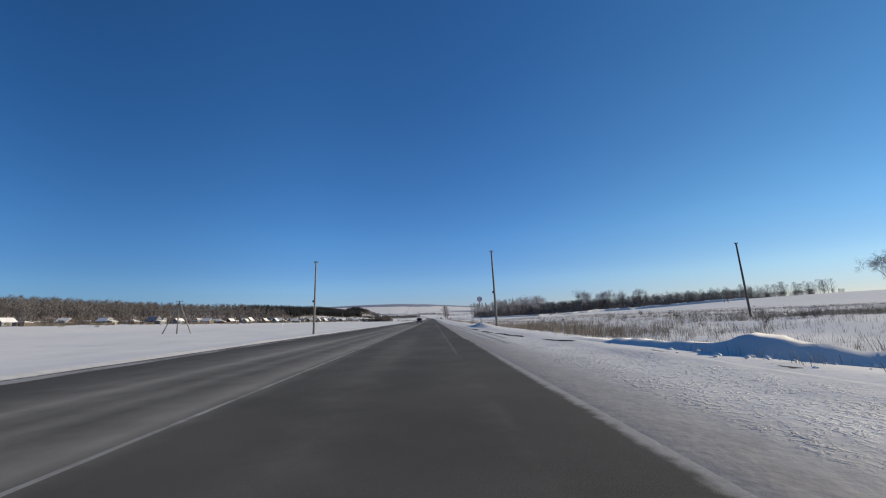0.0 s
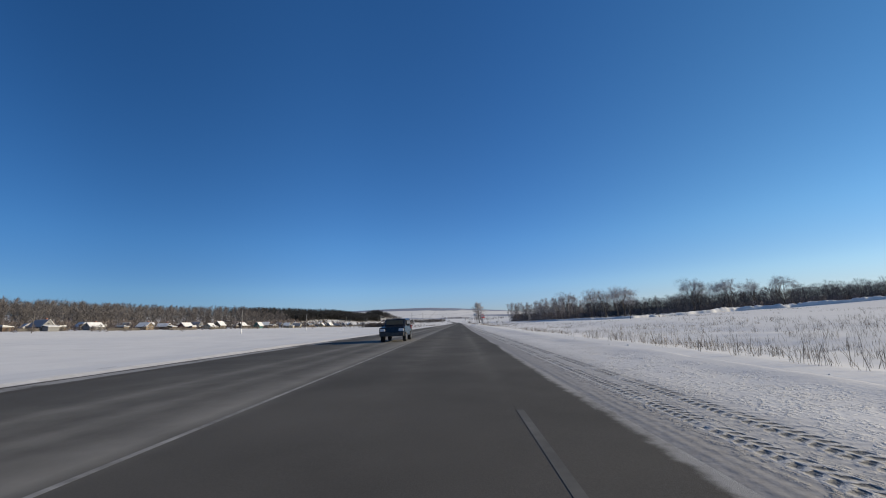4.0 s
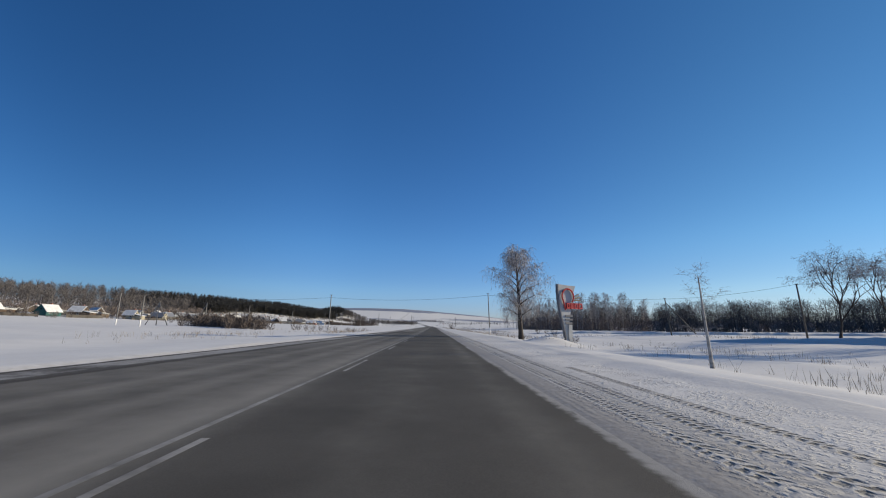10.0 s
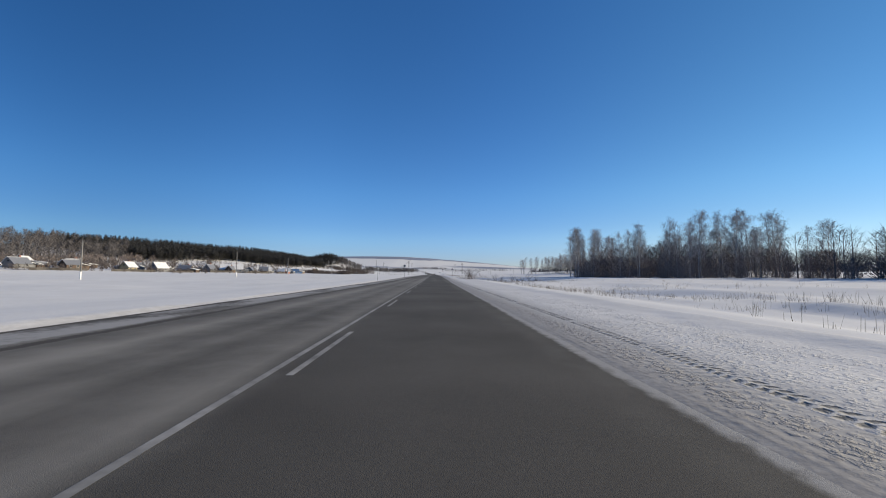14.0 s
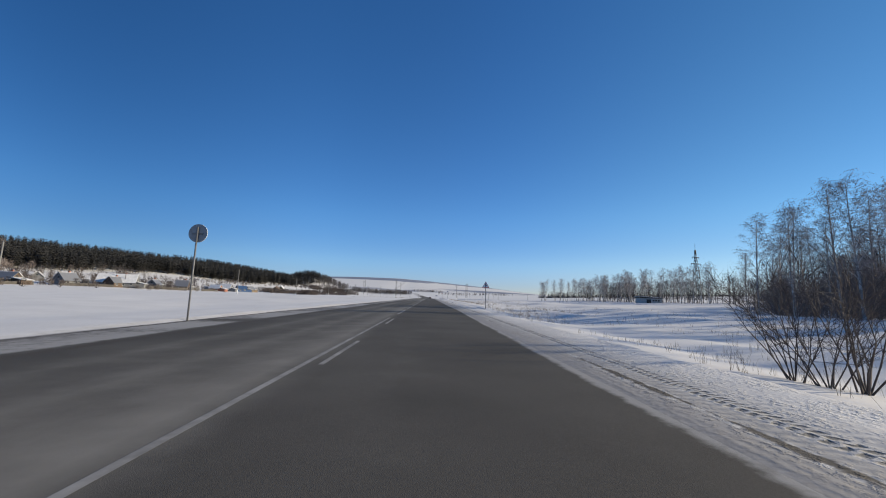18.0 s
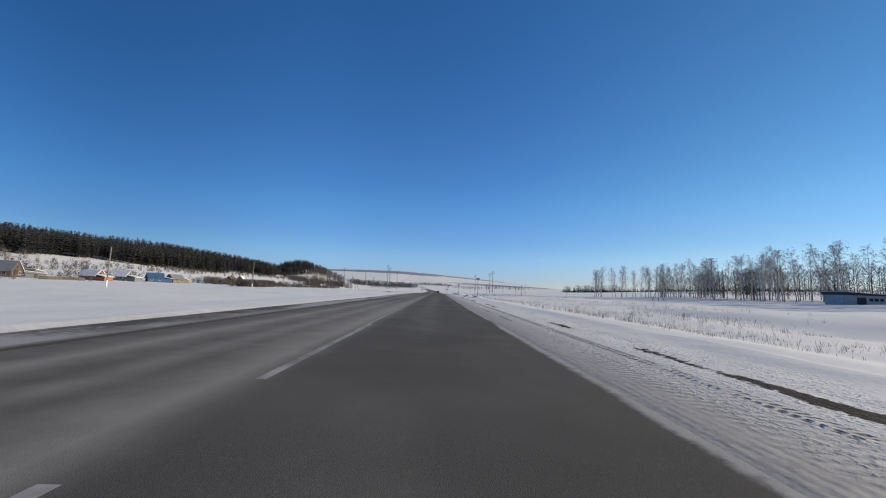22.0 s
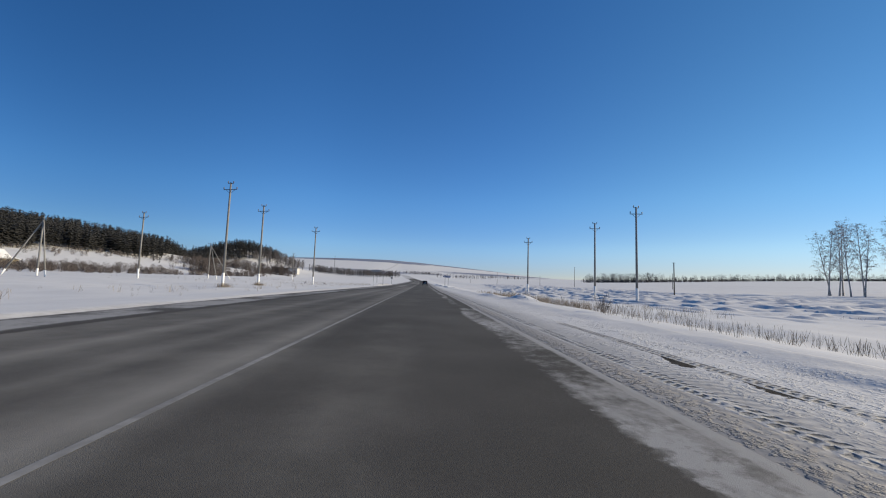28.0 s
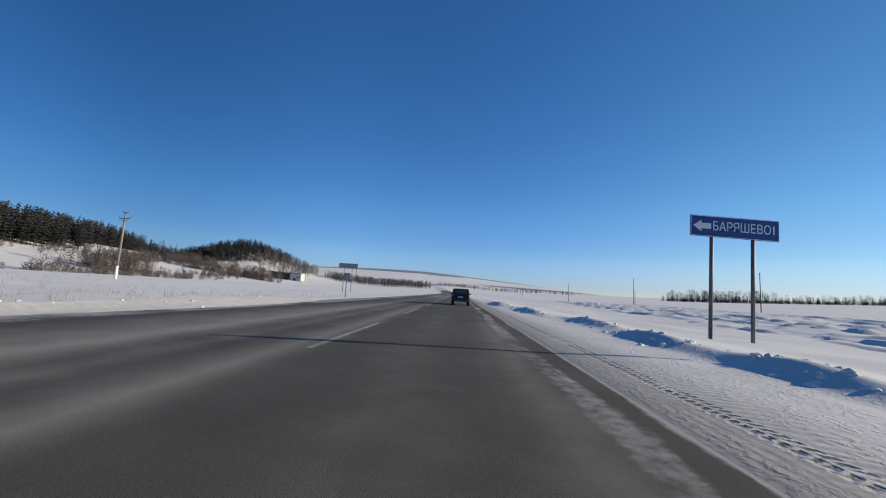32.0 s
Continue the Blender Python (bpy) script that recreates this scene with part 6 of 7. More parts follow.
s4 = sign_base(10.75, 624.2, "small dark blue sign high on a steel post", z=0.35)
post(s4, 3.55)
part("panel", boxed(-0.32, 0.32, -0.02, 0.02, 3.44, 3.74, bevel=0.01), BLUE, s4)
part("border", boxed(-0.335, 0.335, -0.012, 0.012, 3.425, 3.755), WHITE, s4, "thin white edge")
part("writing", boxed(-0.24, 0.24, -0.026, -0.021, 3.53, 3.60), WHITE, s4, "unreadable white writing")


def lettering(text, size, mat, e, x, z, y=-0.03, name="writing", width=None):
    cu = bpy.data.curves.new(name, "FONT")
    cu.body, cu.size, cu.extrude, cu.align_x, cu.align_y = text, size, 0.003, "LEFT", "CENTER"
    ob = new(name, cu)
    bpy.context.view_layer.update()
    dg = bpy.context.evaluated_depsgraph_get()
    me = bpy.data.meshes.new_from_object(ob.evaluated_get(dg))
    bpy.data.objects.remove(ob)
    xs_ = [v.co.x for v in me.vertices]
    k = (width / (max(xs_) - min(xs_))) if width else 1.0
    me.transform(Matrix.Translation((x, y, z)) @ Matrix.Rotation(radians(90), 4, "X") @ Matrix.Diagonal((k, 1, 1, 1)) @ Matrix.Translation((-min(xs_), 0, 0)))
    me.materials.clear(); me.materials.append(mat)
    o = new(name, me); o.parent = e
    return o


s5 = sign_base(8.68, 808.0, "wide blue direction sign with white arrow on two posts", rz=0, lean=2.0, z=0.42)
s5.scale = (0.82, 0.82, 0.82)
for x in (-0.56, 0.56):
    post(s5, 2.75, x, 0.05)
part("panel", boxed(-1.2, 1.2, -0.03, 0.0, 2.32, 2.92, bevel=0.012), BLUE, s5)
for a in ((-1.18, 1.18, 2.895, 2.91), (-1.18, 1.18, 2.33, 2.345), (-1.19, -1.175, 2.33, 2.91), (1.175, 1.19, 2.33, 2.91)):
    part("border", boxed(a[0], a[1], -0.037, -0.031, a[2], a[3]), WHITE, s5, "thin white edge line")
part("arrow", slab([(-1.12, 2.62), (-0.90, 2.78), (-0.90, 2.70), (-0.64, 2.70), (-0.64, 2.54), (-0.90, 2.54), (-0.90, 2.46)], -0.038, -0.031), WHITE, s5, "white arrow to the side")
t5 = lettering("БАРЯШЕВО", 0.36, WHITE, s5, -0.58, 2.62, -0.035, width=1.55)
lettering("1", 0.36, WHITE, s5, 1.03, 2.62, -0.035)

s6 = sign_base(-20, 872, "back of a wide road sign on two posts across the road", z=0.1)
for x in (-0.8, 0.8):
    post(s6, 5.0, x, 0.06)
part("panel", boxed(-1.9, 1.9, -0.03, 0.03, 4.3, 5.2, bevel=0.012), GREY, s6)
s7 = sign_base(-9.5, 838, "small distant road sign on a thin post", 180)
post(s7, 2.6)
part("panel", boxed(-0.35, 0.35, -0.02, 0.02, 1.9, 2.6, bevel=0.01), GREY, s7)


def marker(x, y, h, label, mat):
    e = empty("marker_post", x, y, gz(x, y) - 0.1, label=label, category="post", group="marker posts")
    part("stake", rod(bmesh.new(), (0, 0, 0), (0, 0, h), 0.022, 0.02, 8), mat, e)
    part("cap", rod(bmesh.new(), (0, 0, h), (0, 0, h + 0.03), 0.026, 0.02, 8), mat, e)


marker(9.75, 66.7, 1.2, "thin dark stake in the snowy verge", DARK_STEEL)
marker(9.6, 246.3, 0.95, "thin dark stake in the snowy verge", DARK_STEEL)
marker(9.85, 246.6, 0.9, "thin dark stake in the snowy verge", DARK_STEEL)
marker(-6.6, 414.1, 1.2, "thin dark stake at the snowy road edge", DARK_STEEL)
marker(9.0, 631.5, 0.9, "short dark marker post beside ploughed snow", DARK_STEEL)


# ---------- village stele at the verge ----------
st = empty("village_stele", 14.3, 290.5, gz(14.2, 290.5) - 0.25, 19, label="grey concrete stele with large red letter and wheat ears", category="monument")
STELE = material("stele_concrete", (0.36, 0.37, 0.38), (0.48, 0.48, 0.48), 0.9, 0.8, bump=0.006, fine=14)
STELE_DARK = material("stele_concrete_dark", (0.13, 0.13, 0.14), (0.22, 0.21, 0.21), 1.2, 0.85, bump=0.006, fine=14)
RUST = material("wheat_bronze", (0.14, 0.10, 0.05), (0.26, 0.19, 0.10), 4, 0.6, 0.3)
LEFT = [(-0.24, 0.0), (-0.34, 0.8), (-0.5, 1.6), (-0.7, 2.4), (-0.84, 3.1), (-0.94, 3.8), (-0.98, 4.5), (-0.96, 5.18)]
part("blade", slab(LEFT[::-1] + [(0.12, 0.0), (0.06, 1.0), (0.12, 1.8), (0.32, 2.62), (0.46, 3.2), (0.72, 4.3), (1.02, 5.08), (0.1, 5.1)], -0.26, -0.1), STELE, st)
part("blade_edge", slab([(x - 0.10, z) for x, z in LEFT] + [(x - 0.004, z) for x, z in LEFT[::-1]], -0.33, -0.04), STELE_DARK, st, "dark raised edge of the blade")
part("side_blade", slab([(0.0, 0.0), (0.36, 0.0), (0.34, 0.8), (0.38, 1.7), (-0.02, 1.7), (-0.06, 0.9)], -0.36, -0.265), STELE, st)
for k in range(3):
    part("relief_band", slab([(-0.3, 1.75 + 0.3 * k), (0.4 + 0.05 * k, 1.75 + 0.3 * k), (0.43 + 0.05 * k, 1.9 + 0.3 * k), (-0.32, 1.9 + 0.3 * k)], -0.33, -0.265), STELE_DARK, st)
arc = [Vector((0.03 + 0.66 * math.cos(u), -0.36, 4.12 + 0.66 * math.sin(u))) for u in [math.radians(215 - 17.5 * k) for k in range(16)]]
bm = bmesh.new()
for a, b in zip(arc[:-1], arc[1:]):
    rod(bm, a, b, 0.075, sides=6)
part("letter_bow", bm, RED, st, "curved red stroke of a large letter")
bm = bmesh.new(); rod(bm, (-0.52, -0.36, 3.78), (-0.3, -0.36, 2.95), 0.075, 0.075, 6)
part("letter_stem", bm, RED, st, "red lower stroke of a large letter")
for k, (x0, x1) in enumerate(((-0.22, 0.16), (0.22, 0.64), (0.7, 1.08), (1.14, 1.58))):
    bm = bmesh.new()
    box(bm, x0, x1, -0.46, -0.34, 3.05, 3.17); box(bm, x0, x0 + 0.12, -0.46, -0.34, 3.17, 3.55, 0.01)
    box(bm, x1 - 0.12, x1, -0.46, -0.34, 3.17, 3.55, 0.01)
    if k != 1:
        box(bm, x0 + 0.12, x1 - 0.12, -0.46, -0.34, 3.43, 3.55)
    else:
        box(bm, (x0 + x1) / 2 - 0.05, (x0 + x1) / 2 + 0.05, -0.46, -0.34, 3.17, 3.55)
    part("name_shape", bm, RED, st, "solid red letter-like shape")
part("name_rail", rod(bmesh.new(), (0.1, -0.33, 3.1), (1.58, -0.33, 3.1), 0.035), STEEL, st)
for k in range(3):
    a = 0.02 + 0.2 * k
    p0, p1 = Vector((0.5, -0.12, 3.82 + 0.06 * k)), Vector((0.5 + 1.12 * math.cos(a), -0.12, 3.82 + 0.06 * k + 1.12 * math.sin(a)))
    bm = bmesh.new(); rod(bm, p0, p1, 0.03, sides=6)
    for j in range(6):
        q = p0.lerp(p1, 0.42 + 0.1 * j)
        bmesh.ops.create_uvsphere(bm, u_segments=8, v_segments=5, radius=0.1, matrix=Matrix.Translation(q) @ Matrix.Rotation(-a, 4, "Y") @ Matrix.Diagonal((1.3, 0.5, 0.6, 1)))
    part("wheat_ear", bm, RUST, st, "bronze-coloured ear of wheat", smooth=True)
st.scale = (0.92, 1, 0.99)


# ---------- houses of the village ----------
WALLS = {"teal": (0.03, 0.14, 0.135), "blue": (0.04, 0.10, 0.23), "white": (0.62, 0.62, 0.60), "cream": (0.42, 0.38, 0.29), "grey": (0.22, 0.22, 0.22), "brown": (0.12, 0.08, 0.055), "log": (0.20, 0.145, 0.095), "red": (0.17, 0.05, 0.04), "yellow": (0.40, 0.33, 0.19)}
WALL_MATS = {k: material("house_wall_" + k, tuple(0.6 * a for a in c), tuple(0.9 * a for a in c), 0.8, 0.8, fine=6) for k, c in WALLS.items()}
WALL_MATS["brick"] = BRICK


def house(x, y, w, l, h, rz, colour, label, roof=None, chimney=True, annex=False, rise=0.5, snowy=True):
    e = empty("village_house", x, y, gz(x, y) - 0.25, rz, label=label, category="house", group="village houses")
    rh = w * rise
    bare, side = (int(x * 7 + y) % 3) != 0, (-1 if int(y) % 2 else 1)
    wall = WALL_MATS[colour]
    bm = bmesh.new()
    box(bm, -l / 2, l / 2, -w / 2, w / 2, 0, h)
    part("wall", bm, wall, e)
    for s in (-1, 1):
        g = bmesh.new()
        a = [g.verts.new((s * l / 2 - s * 0.12, yy, zz)) for yy, zz in ((-w / 2, h), (w / 2, h), (0, h + rh))]
        b = [g.verts.new((s * l / 2, yy, zz)) for yy, zz in ((-w / 2, h), (w / 2, h), (0, h + rh))]
        g.faces.new(a); g.faces.new(b)
        for i in range(3):
            g.faces.new((a[i], a[(i + 1) % 3], b[(i + 1) % 3], b[i]))
        bmesh.ops.recalc_face_normals(g, faces=g.faces)
        part("gable", g, wall, e)
        part("gable_window", boxed(s * l / 2 - 0.02, s * l / 2 + 0.04, -0.4, 0.4, h + rh * 0.25, h + rh * 0.25 + 0.7), GLASS, e)
    o, ang = 0.35, math.atan2(rh, w / 2)
    for s in (-1, 1):
        for key, t0, t1, mat in (("roof", 0.0, 0.12, roof or GREY), ("roof_snow", 0.125, 0.30, ROOF_SNOW)):
            if key == "roof_snow" and (not snowy or ((roof is not None or bare) and s == side)):
                continue
            g = bmesh.new()
            n = Vector((0, s * math.sin(ang), math.cos(ang)))
            low, top = Vector((0, s * (w / 2 + o), h - o * math.tan(ang))), Vector((0, 0, h + rh))
            vs = []
            for xx in (-l / 2 - o, l / 2 + o):
                for p, t in ((low, t0), (top, t0), (top, t1), (low, t1)):
                    vs.append(g.verts.new(Vector((xx, 0, 0)) + p + n * t))
            for q in ((0, 1, 2, 3), (7, 6, 5, 4), (0, 4, 5, 1), (1, 5, 6, 2), (2, 6, 7, 3), (3, 7, 4, 0)):
                g.faces.new([vs[i] for i in q])
            bmesh.ops.recalc_face_normals(g, faces=g.faces)
            part(key, g, mat, e, "snow lying on the roof" if key == "roof_snow" else "")
    nwin = max(2, int(l / 2.6))
    for k in range(nwin):
        cx = -l / 2 + l * (k + 0.5) / nwin
        for s in (-1, 1):
            f = part("window", boxed(cx - 0.5, cx + 0.5, s * w / 2 - 0.04, s * w / 2 + 0.05, 1.0, 2.2), FRAME_PAINT, e)
            part("pane", boxed(cx - 0.42, cx + 0.42, s * (w / 2 + 0.053) - 0.004, s * (w / 2 + 0.053) + 0.004, 1.08, 2.12), GLASS, f)
    for k in (-1, 1):
        f = part("window", boxed(l / 2 - 0.04, l / 2 + 0.05, k * w / 4 - 0.45, k * w / 4 + 0.45, 1.0, 2.2), FRAME_PAINT, e)
        part("pane", boxed(l / 2 + 0.051, l / 2 + 0.058, k * w / 4 - 0.38, k * w / 4 + 0.38, 1.08, 2.12), GLASS, f)
    if chimney:
        c = part("chimney", boxed(l * 0.15, l * 0.15 + 0.6, 0.3, 0.9, h + rh * 0.4, h + rh + 0.9), BRICK, e)
        part("chimney_cap", boxed(l * 0.15 - 0.08, l * 0.15 + 0.68, 0.22, 0.98, h + rh + 0.9, h + rh + 1.0), GREY, c)
    if annex:
        part("annex", boxed(l / 2 + 0.02, l / 2 + 3.6, -w / 2 + 0.3, w / 2 - 0.6, 0, h * 0.8), wall, e)
        part("annex_roof", slab([(l / 2 + 0.0, h * 0.8 + 0.9), (l / 2 + 4.0, h * 0.8), (l / 2 + 4.0, h * 0.8 + 0.2), (l / 2 + 0.0, h * 0.8 + 1.1)], -w / 2, w / 2), ROOF_SNOW, e, "snow-covered lean-to roof")
    return e


hr = random.Random(4)
vill_x = lambda y: float(np.interp(y, [60, 254, 330, 440, 614, 677, 740, 840], [-228, -212, -190, -178, -158, -142, -138, -150]))
special = {254: ("cream", "long cream house with grey snow-dusted roof at the field's edge"), 330: ("log", "new unpainted log house with steep gable"), 440: ("teal", "teal-painted house with teal roof and snow patches"), 360: ("red", "dark red shed-like house with blue roof nearby"), 705: ("brick", "red brick house with pale grey roof"), 740: ("blue", "bright blue house with blue roof at the village edge"), 822: ("log", "unfinished yellow log house with open gable"), 840: ("yellow", "yellow wooden house with snow-covered gable roof"), 560: ("yellow", "yellow-walled house half hidden by sheds")}
ys_h = [70, 95, 122, 150, 178, 204, 228, 254, 281, 306, 330, 348, 360, 378, 398, 418, 440, 458, 478, 497, 515, 533, 560, 578, 597, 617, 637, 657, 677, 705, 722, 740, 757, 822, 840]
for y in ys_h:
    colour, label = special.get(y, (hr.choice(["brown", "grey", "brown", "brown", "grey", "log", "cream", "grey"]), ""))
    label = label or {"white": "white-walled village house with snow-covered gable roof", "grey": "grey wooden village house under a snowy roof", "brown": "dark weathered wooden house under a snowy roof", "log": "brown log house with snow-laden roof", "cream": "cream village house with snow-laden gable roof"}[colour]
    roof = WALL_MATS["teal"] if colour == "teal" else WALL_MATS["blue"] if y in (360, 740) else WALL_MATS["brown"] if y in (822, 840) else None
    x = vill_x(y) + hr.uniform(-5, 5) * (y not in special)
    w, l, h, turn = hr.uniform(4.5, 5.8), hr.uniform(5.8, 8.0), hr.uniform(2.0, 2.5), hr.choice([0, 90, 90, 80, 10]) + hr.uniform(-12, 12)
    if y == 740:
        x, w, l, h, turn = -141.0, 5.2, 6.6, 2.5, 48
    house(x, y, w, l, h, turn, colour, label, roof, hr.random() < 0.7, hr.random() < 0.5, hr.uniform(0.4, 0.6), y not in (740, 822))
for k, y in enumerate(range(85, 700, 24)):
    c = hr.choice(["brown", "grey", "grey", "white", "log"])
    house(vill_x(y) - hr.uniform(20, 42), y, hr.uniform(4, 5.2), hr.uniform(4.5, 7), hr.uniform(1.9, 2.3), hr.uniform(0, 180), c, "small outlying house with thick snow on its roof", None, hr.random() < 0.5, False, hr.uniform(0.4, 0.55))


house(-152, 641, 8.0, 15, 2.4, 25, "grey", "long grey house with a broad snow-striped roof", None, True, True, 0.5)
for k, y in enumerate(range(64, 745, 9)):
    c = hr.choice(["brown", "grey", "grey", "brown", "log"])
    x = vill_x(y) - hr.uniform(-4, 34)
    e = empty("yard_shed", x, y, gz(x, y) - 0.25, hr.uniform(0, 180), label="low weathered shed under a snowy lean-to roof", category="shed", group="yard sheds")
    w, l, h = hr.uniform(2.4, 3.6), hr.uniform(3.5, 6.5), hr.uniform(1.6, 2.2)
    part("wall", boxed(-l / 2, l / 2, -w / 2, w / 2, 0, h), WALL_MATS[c], e)
    part("roof", slab([(-l / 2 - 0.2, h + 0.02), (l / 2 + 0.2, h + 0.02), (l / 2 + 0.2, h + 0.12), (-l / 2 - 0.2, h + 0.85)], -w / 2 - 0.2, w / 2 + 0.2), GREY, e)
    part("roof_snow", slab([(-l / 2 - 0.18, h + 0.86), (l / 2 + 0.18, h + 0.13), (l / 2 + 0.18, h + 0.3), (-l / 2 - 0.18, h + 1.05)], -w / 2 - 0.18, w / 2 + 0.18), ROOF_SNOW, e, "snow lying on the roof")
    part("door", boxed(-0.45, 0.45, -w / 2 - 0.04, -w / 2 + 0.02, 0, min(1.7, h - 0.1)), FENCE, e)


def fence(x0, y0, x1, y1, h, label, mat):
    n = max(1, int(math.hypot(x1 - x0, y1 - y0) / 2.5))
    e = empty("yard_fence", x0, y0, gz(x0, y0), label=label, category="fence", group="yard fences")
    for k in range(n):
        u, w = k / n, (k + 1) / n
        a, b = Vector((x0 + (x1 - x0) * u, y0 + (y1 - y0) * u, 0)), Vector((x0 + (x1 - x0) * w, y0 + (y1 - y0) * w, 0))
        za, zb = gz(a.x, a.y), gz(b.x, b.y)
        o = Vector((x0, y0, gz(x0, y0)))
        bm = bmesh.new()
        d = (b - a).normalized(); nn = Vector((-d.y, d.x, 0)) * 0.03
        q = [bm.verts.new(p + Vector((0, 0, z)) + s - o) for s in (-nn, nn) for p, z in ((a, za - 0.1), (b, zb - 0.1), (b, zb + h), (a, za + h))]
        for f in ((0, 1, 2, 3), (7, 6, 5, 4), (0, 4, 5, 1), (1, 5, 6, 2), (2, 6, 7, 3), (3, 7, 4, 0)):
            bm.faces.new([q[i] for i in f])
        part("panel", bm, mat, e)
        part("post", rod(bmesh.new(), a + Vector((0, 0, za - 0.2)) - o, a + Vector((0, 0, za + h + 0.1)) - o, 0.06, sides=6), mat, e)


for y in range(66, 700, 34):
    ln = hr.uniform(14, 27)
    fence(vill_x(y) + 8.5, y, vill_x(y + ln) + 8.5, y + ln, hr.uniform(1.1, 1.7), "weathered grey-brown board fence along snowy yards", FENCE)


# ---------- other buildings ----------
def shed(name, x, y, l, w, h, rz, wall, label, category="building"):
    e = empty(name, x, y, gz(x, y) - 0.2, rz, label=label, category=category)
    part("wall", boxed(-l / 2, l / 2, -w / 2, w / 2, 0, h), wall, e)
    part("roof", slab([(-l / 2 - 0.4, h), (l / 2 + 0.4, h), (l / 2 + 0.4, h + 0.25), (-l / 2 - 0.4, h + 0.9)], -w / 2 - 0.4, w / 2 + 0.4), DARK_STEEL, e)
    part("roof_snow", slab([(-l / 2 - 0.35, h + 0.91), (l / 2 + 0.35, h + 0.26), (l / 2 + 0.35, h + 0.42), (-l / 2 - 0.35, h + 1.1)], -w / 2 - 0.35, w / 2 + 0.35), ROOF_SNOW, e, "snow on the roof")
    part("door", boxed(-l * 0.2, -l * 0.2 + 2.4, -w / 2 - 0.05, -w / 2 + 0.02, 0, min(2.4, h * 0.8)), DARK_STEEL, e)
    for k in range(3):
        part("window", boxed(l * (0.08 + 0.12 * k), l * (0.08 + 0.12 * k) + 1.0, -w / 2 - 0.04, -w / 2 + 0.02, h * 0.45, h * 0.45 + 0.8), GLASS, e)
    return e


shed("low_hut", 125.5, 658, 11.5, 6, 2.9, -6, WALL_MATS["white"], "low pale hut with snowy roof before the birch row")
shed("farm_building", -163, 1136, 17, 9, 5.5, 0, WALL_MATS["brown"], "long dark farm building under a snowy roof")
shed("white_building", -147, 1132, 10, 8, 6.6, 0, WALL_MATS["white"], "plain white box-like building with flat snowy roof")

# ---------- cars ----------
BODY = material("black_car_paint", (0.008, 0.008, 0.010), (0.016, 0.016, 0.018), 3, 0.25)
TYRE = material("tyre_rubber", (0.012, 0.012, 0.012), (0.025, 0.025, 0.025), 10, 0.85)
RIM = material("rim_alloy", (0.25, 0.25, 0.26), (0.4, 0.4, 0.41), 10, 0.35, 0.9)
TAIL = material("tail_lamp_red", (0.28, 0.01, 0.01), (0.36, 0.02, 0.015), 12, 0.2)
CARGLASS = material("tinted_car_glass", (0.01, 0.011, 0.013), (0.02, 0.022, 0.025), 3, 0.06)
LAMP = material("headlamp_lens", (0.6, 0.6, 0.62), (0.75, 0.75, 0.77), 12, 0.15)


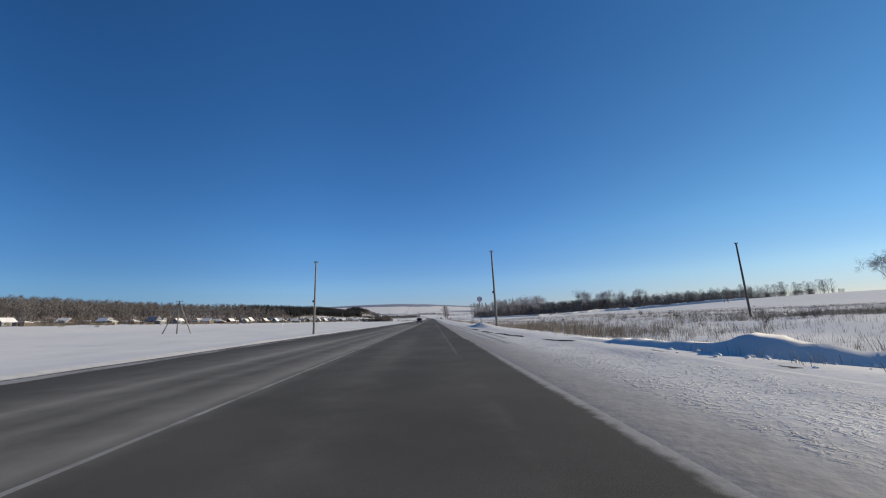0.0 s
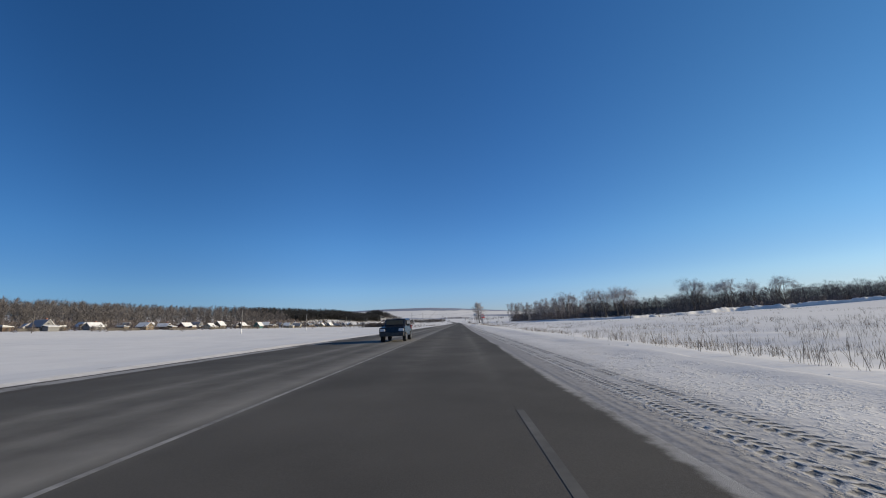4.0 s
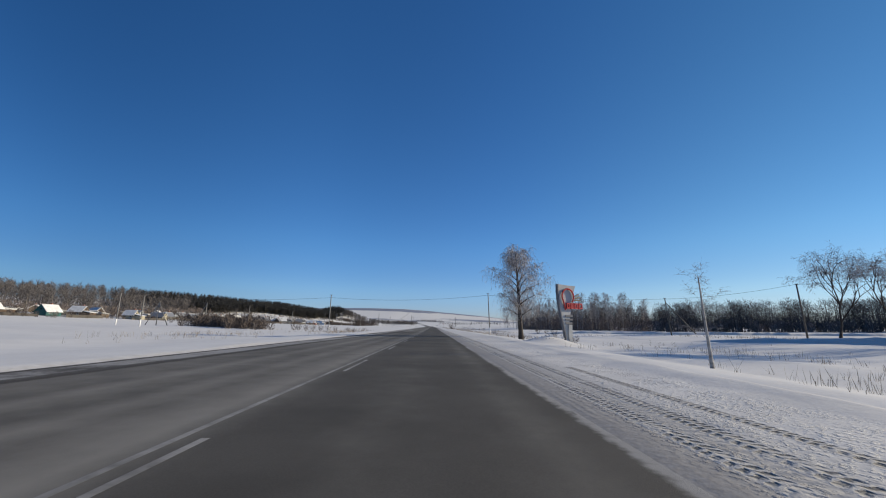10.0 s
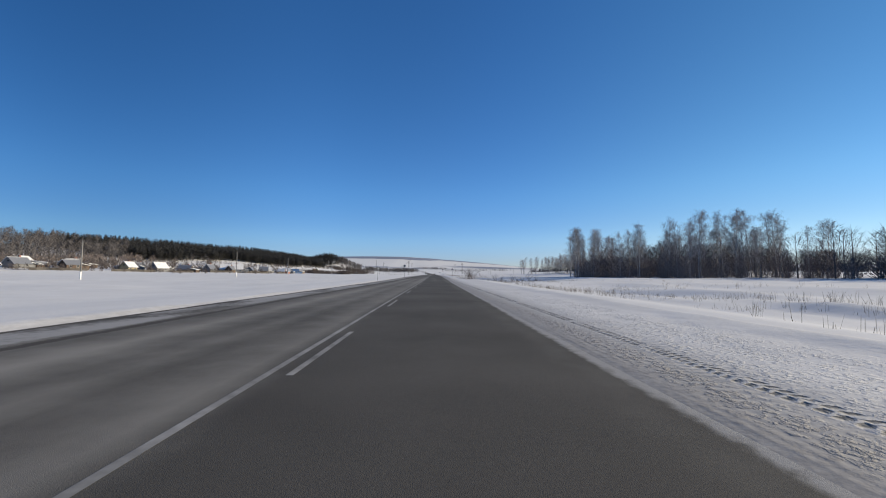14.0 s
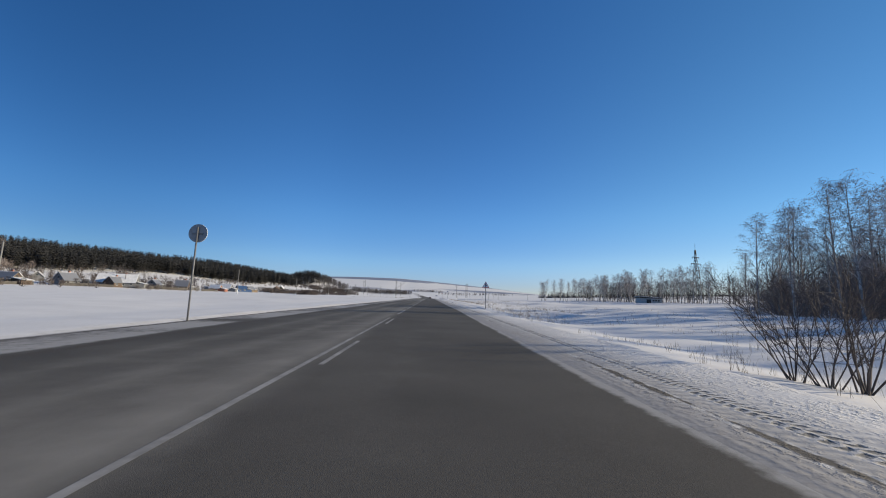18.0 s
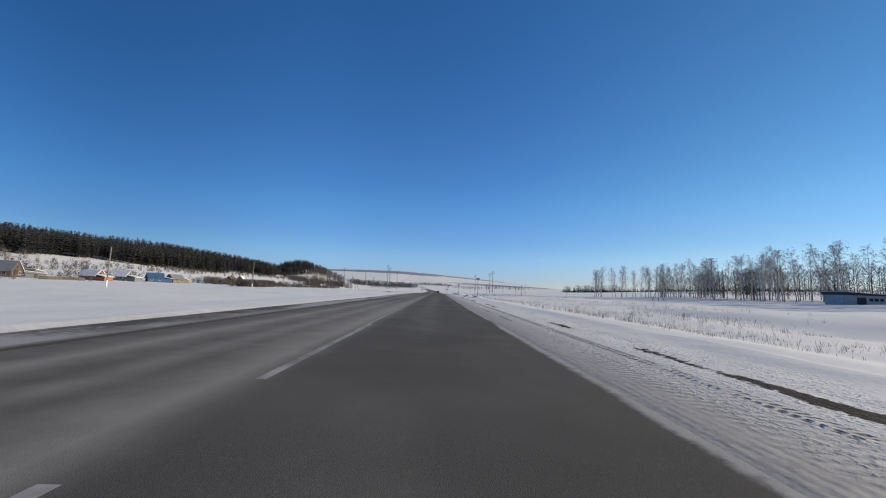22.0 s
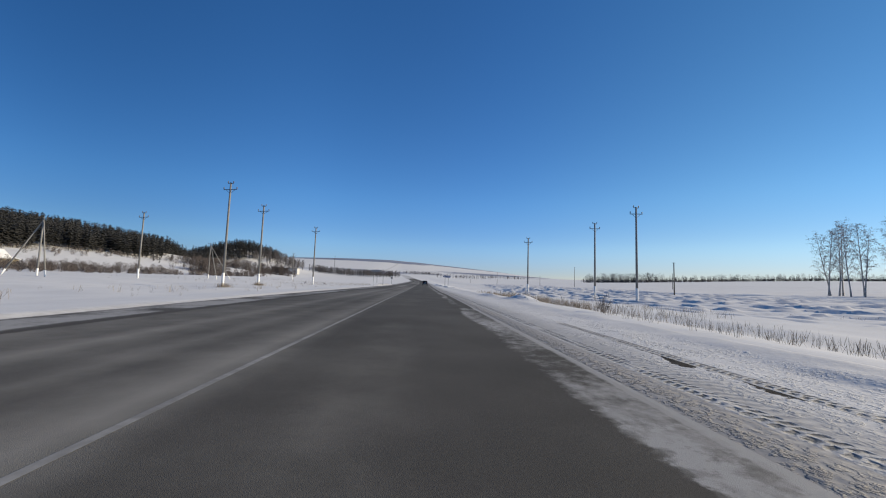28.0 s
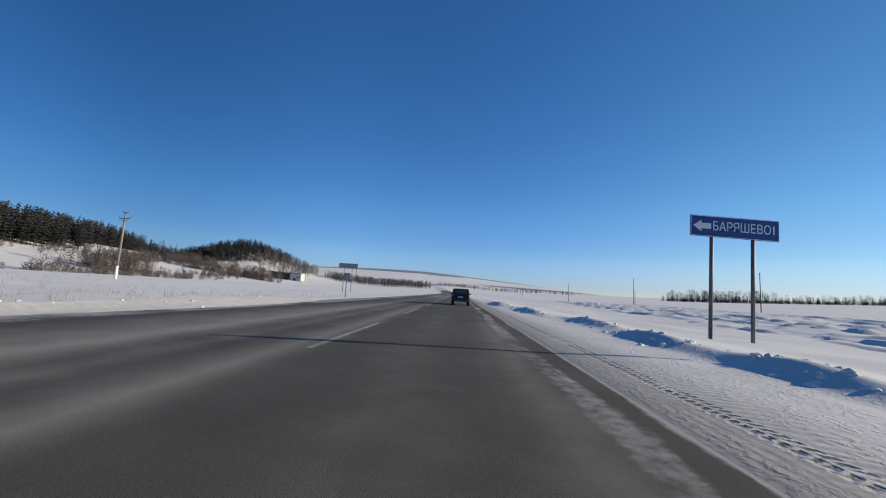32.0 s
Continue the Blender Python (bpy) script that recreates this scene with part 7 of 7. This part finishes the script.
def suv(x, y, rz, label):
    e = empty("dark_car", x, y, float(road_sheet_z(x, y)), rz, label=label, category="car")
    side = [(-2.2, 0.42), (2.1, 0.42), (2.2, 0.7), (2.12, 1.02), (1.15, 1.12), (0.55, 1.62), (-1.75, 1.66), (-2.12, 1.15), (-2.22, 0.75)]
    bm = bmesh.new()
    loops = []
    for u, k in ((-0.9, 0.93), (-0.8, 1.0), (0.8, 1.0), (0.9, 0.93)):
        loops.append([bm.verts.new((u * (1.0 if z < 1.1 else 0.86), xx, 0.42 + (z - 0.42) * k)) for xx, z in side])
    for a, b in zip(loops[:-1], loops[1:]):
        for i in range(len(side)):
            j = (i + 1) % len(side)
            bm.faces.new((a[i], a[j], b[j], b[i]))
    bm.faces.new(loops[0][::-1]); bm.faces.new(loops[-1])
    bmesh.ops.recalc_face_normals(bm, faces=bm.faces)
    part("body", bm, BODY, e)
    part("rear_window", slab([(-0.62, 1.14), (0.62, 1.14), (0.55, 1.56), (-0.55, 1.56)], -2.1, -1.86), CARGLASS, e)
    part("windscreen", slab([(-0.66, 1.12), (0.66, 1.12), (0.6, 1.52), (-0.6, 1.52)], 0.62, 1.05), CARGLASS, e)
    for s in (-1, 1):
        part("side_window", boxed(s * 0.80 - 0.03, s * 0.80 + 0.03, -1.5, 0.4, 1.15, 1.5), CARGLASS, e)
        part("tail_lamp", boxed(s * 0.78 - 0.09, s * 0.78 + 0.09, -2.235, -2.12, 0.86, 1.14, 0.015), TAIL, e, "red tail lamp")
        part("headlamp", boxed(s * 0.66 - 0.17, s * 0.66 + 0.17, 2.1, 2.225, 0.74, 0.92, 0.015), LAMP, e, "clear headlamp")
        part("mirror", boxed(s * 0.98 - 0.1, s * 0.98 + 0.1, 0.5, 0.65, 1.08, 1.24, 0.02), BODY, e)
        for yy in (-1.35, 1.35):
            w = part("wheel", rod(bmesh.new(), (s * 0.68, yy, 0.34), (s * 0.9, yy, 0.34), 0.34, sides=20), TYRE, e, smooth=False)
            part("rim", rod(bmesh.new(), (s * 0.895, yy, 0.34), (s * 0.915, yy, 0.34), 0.21, sides=14), RIM, w)
    part("rear_bumper", boxed(-0.86, 0.86, -2.3, -2.18, 0.4, 0.72, 0.03), DARK_STEEL, e)
    part("front_bumper", boxed(-0.86, 0.86, 2.16, 2.28, 0.4, 0.68, 0.03), DARK_STEEL, e)
    part("number_plate", boxed(-0.26, 0.26, -2.315, -2.302, 0.78, 0.89), WHITE, e, "pale blank plate")
    return e


suv(2.55, 838.5, 0, "black dusty estate car driving ahead on the asphalt")
suv(-1.9, 133.5, 180, "dark oncoming car on the far lane")


# ---------- broken snow ----------
def clods(name, label, spots, seed):
    rng = np.random.RandomState(seed)
    v, f, n = [], [], 0
    ball = bmesh.new()
    bmesh.ops.create_icosphere(ball, subdivisions=1, radius=1.0)
    base = [tuple(p.co) for p in ball.verts]
    tri = [tuple(p.index for p in q.verts) for q in ball.faces]
    ball.free()
    for cx, cy, sx, sy, count, smax in spots:
        for _ in range(count):
            x, y = rng.normal(cx, sx), rng.normal(cy, sy)
            s, a = smax * rng.uniform(0.25, 1) ** 1.5, rng.uniform(0, 6.28)
            z = gz(x, y)
            for p in base:
                j = rng.uniform(0.75, 1.25, 3)
                v.append((x + s * (p[0] * j[0] * math.cos(a) - p[1] * j[1] * math.sin(a)), y + s * (p[0] * j[0] * math.sin(a) + p[1] * j[1] * math.cos(a)), z + s * p[2] * j[2] * 0.6 + 0.1 * s))
            f += [tuple(n + q for q in t) for t in tri]
            n += len(base)
    return tagged(new(name, mesh_of(name, v, f, [PACKED])), label, "snow clods", kind="stuff")


clods("snow_clods", "broken clods of ploughed snow along the verge", [(mx, my, sx * 0.8, sy * 0.7, 22, 0.13) for mx, my, sx, sy, h in MOUNDS if 0 < mx < 13] + [(11.2, 10.6, 1.3, 1.6, 70, 0.13), (14.5, 8.2, 1.6, 0.9, 60, 0.14), (8.4, 831, 0.6, 14, 90, 0.16), (8.8, 811, 0.5, 6, 90, 0.14), (9.6, 634, 0.7, 2.5, 60, 0.2), (-10.2, 816, 0.8, 6, 130, 0.09), (8.6, 400, 0.5, 200, 260, 0.07), (8.4, 700, 0.6, 100, 160, 0.07), (8.9, 120, 0.6, 70, 160, 0.07)], 9)
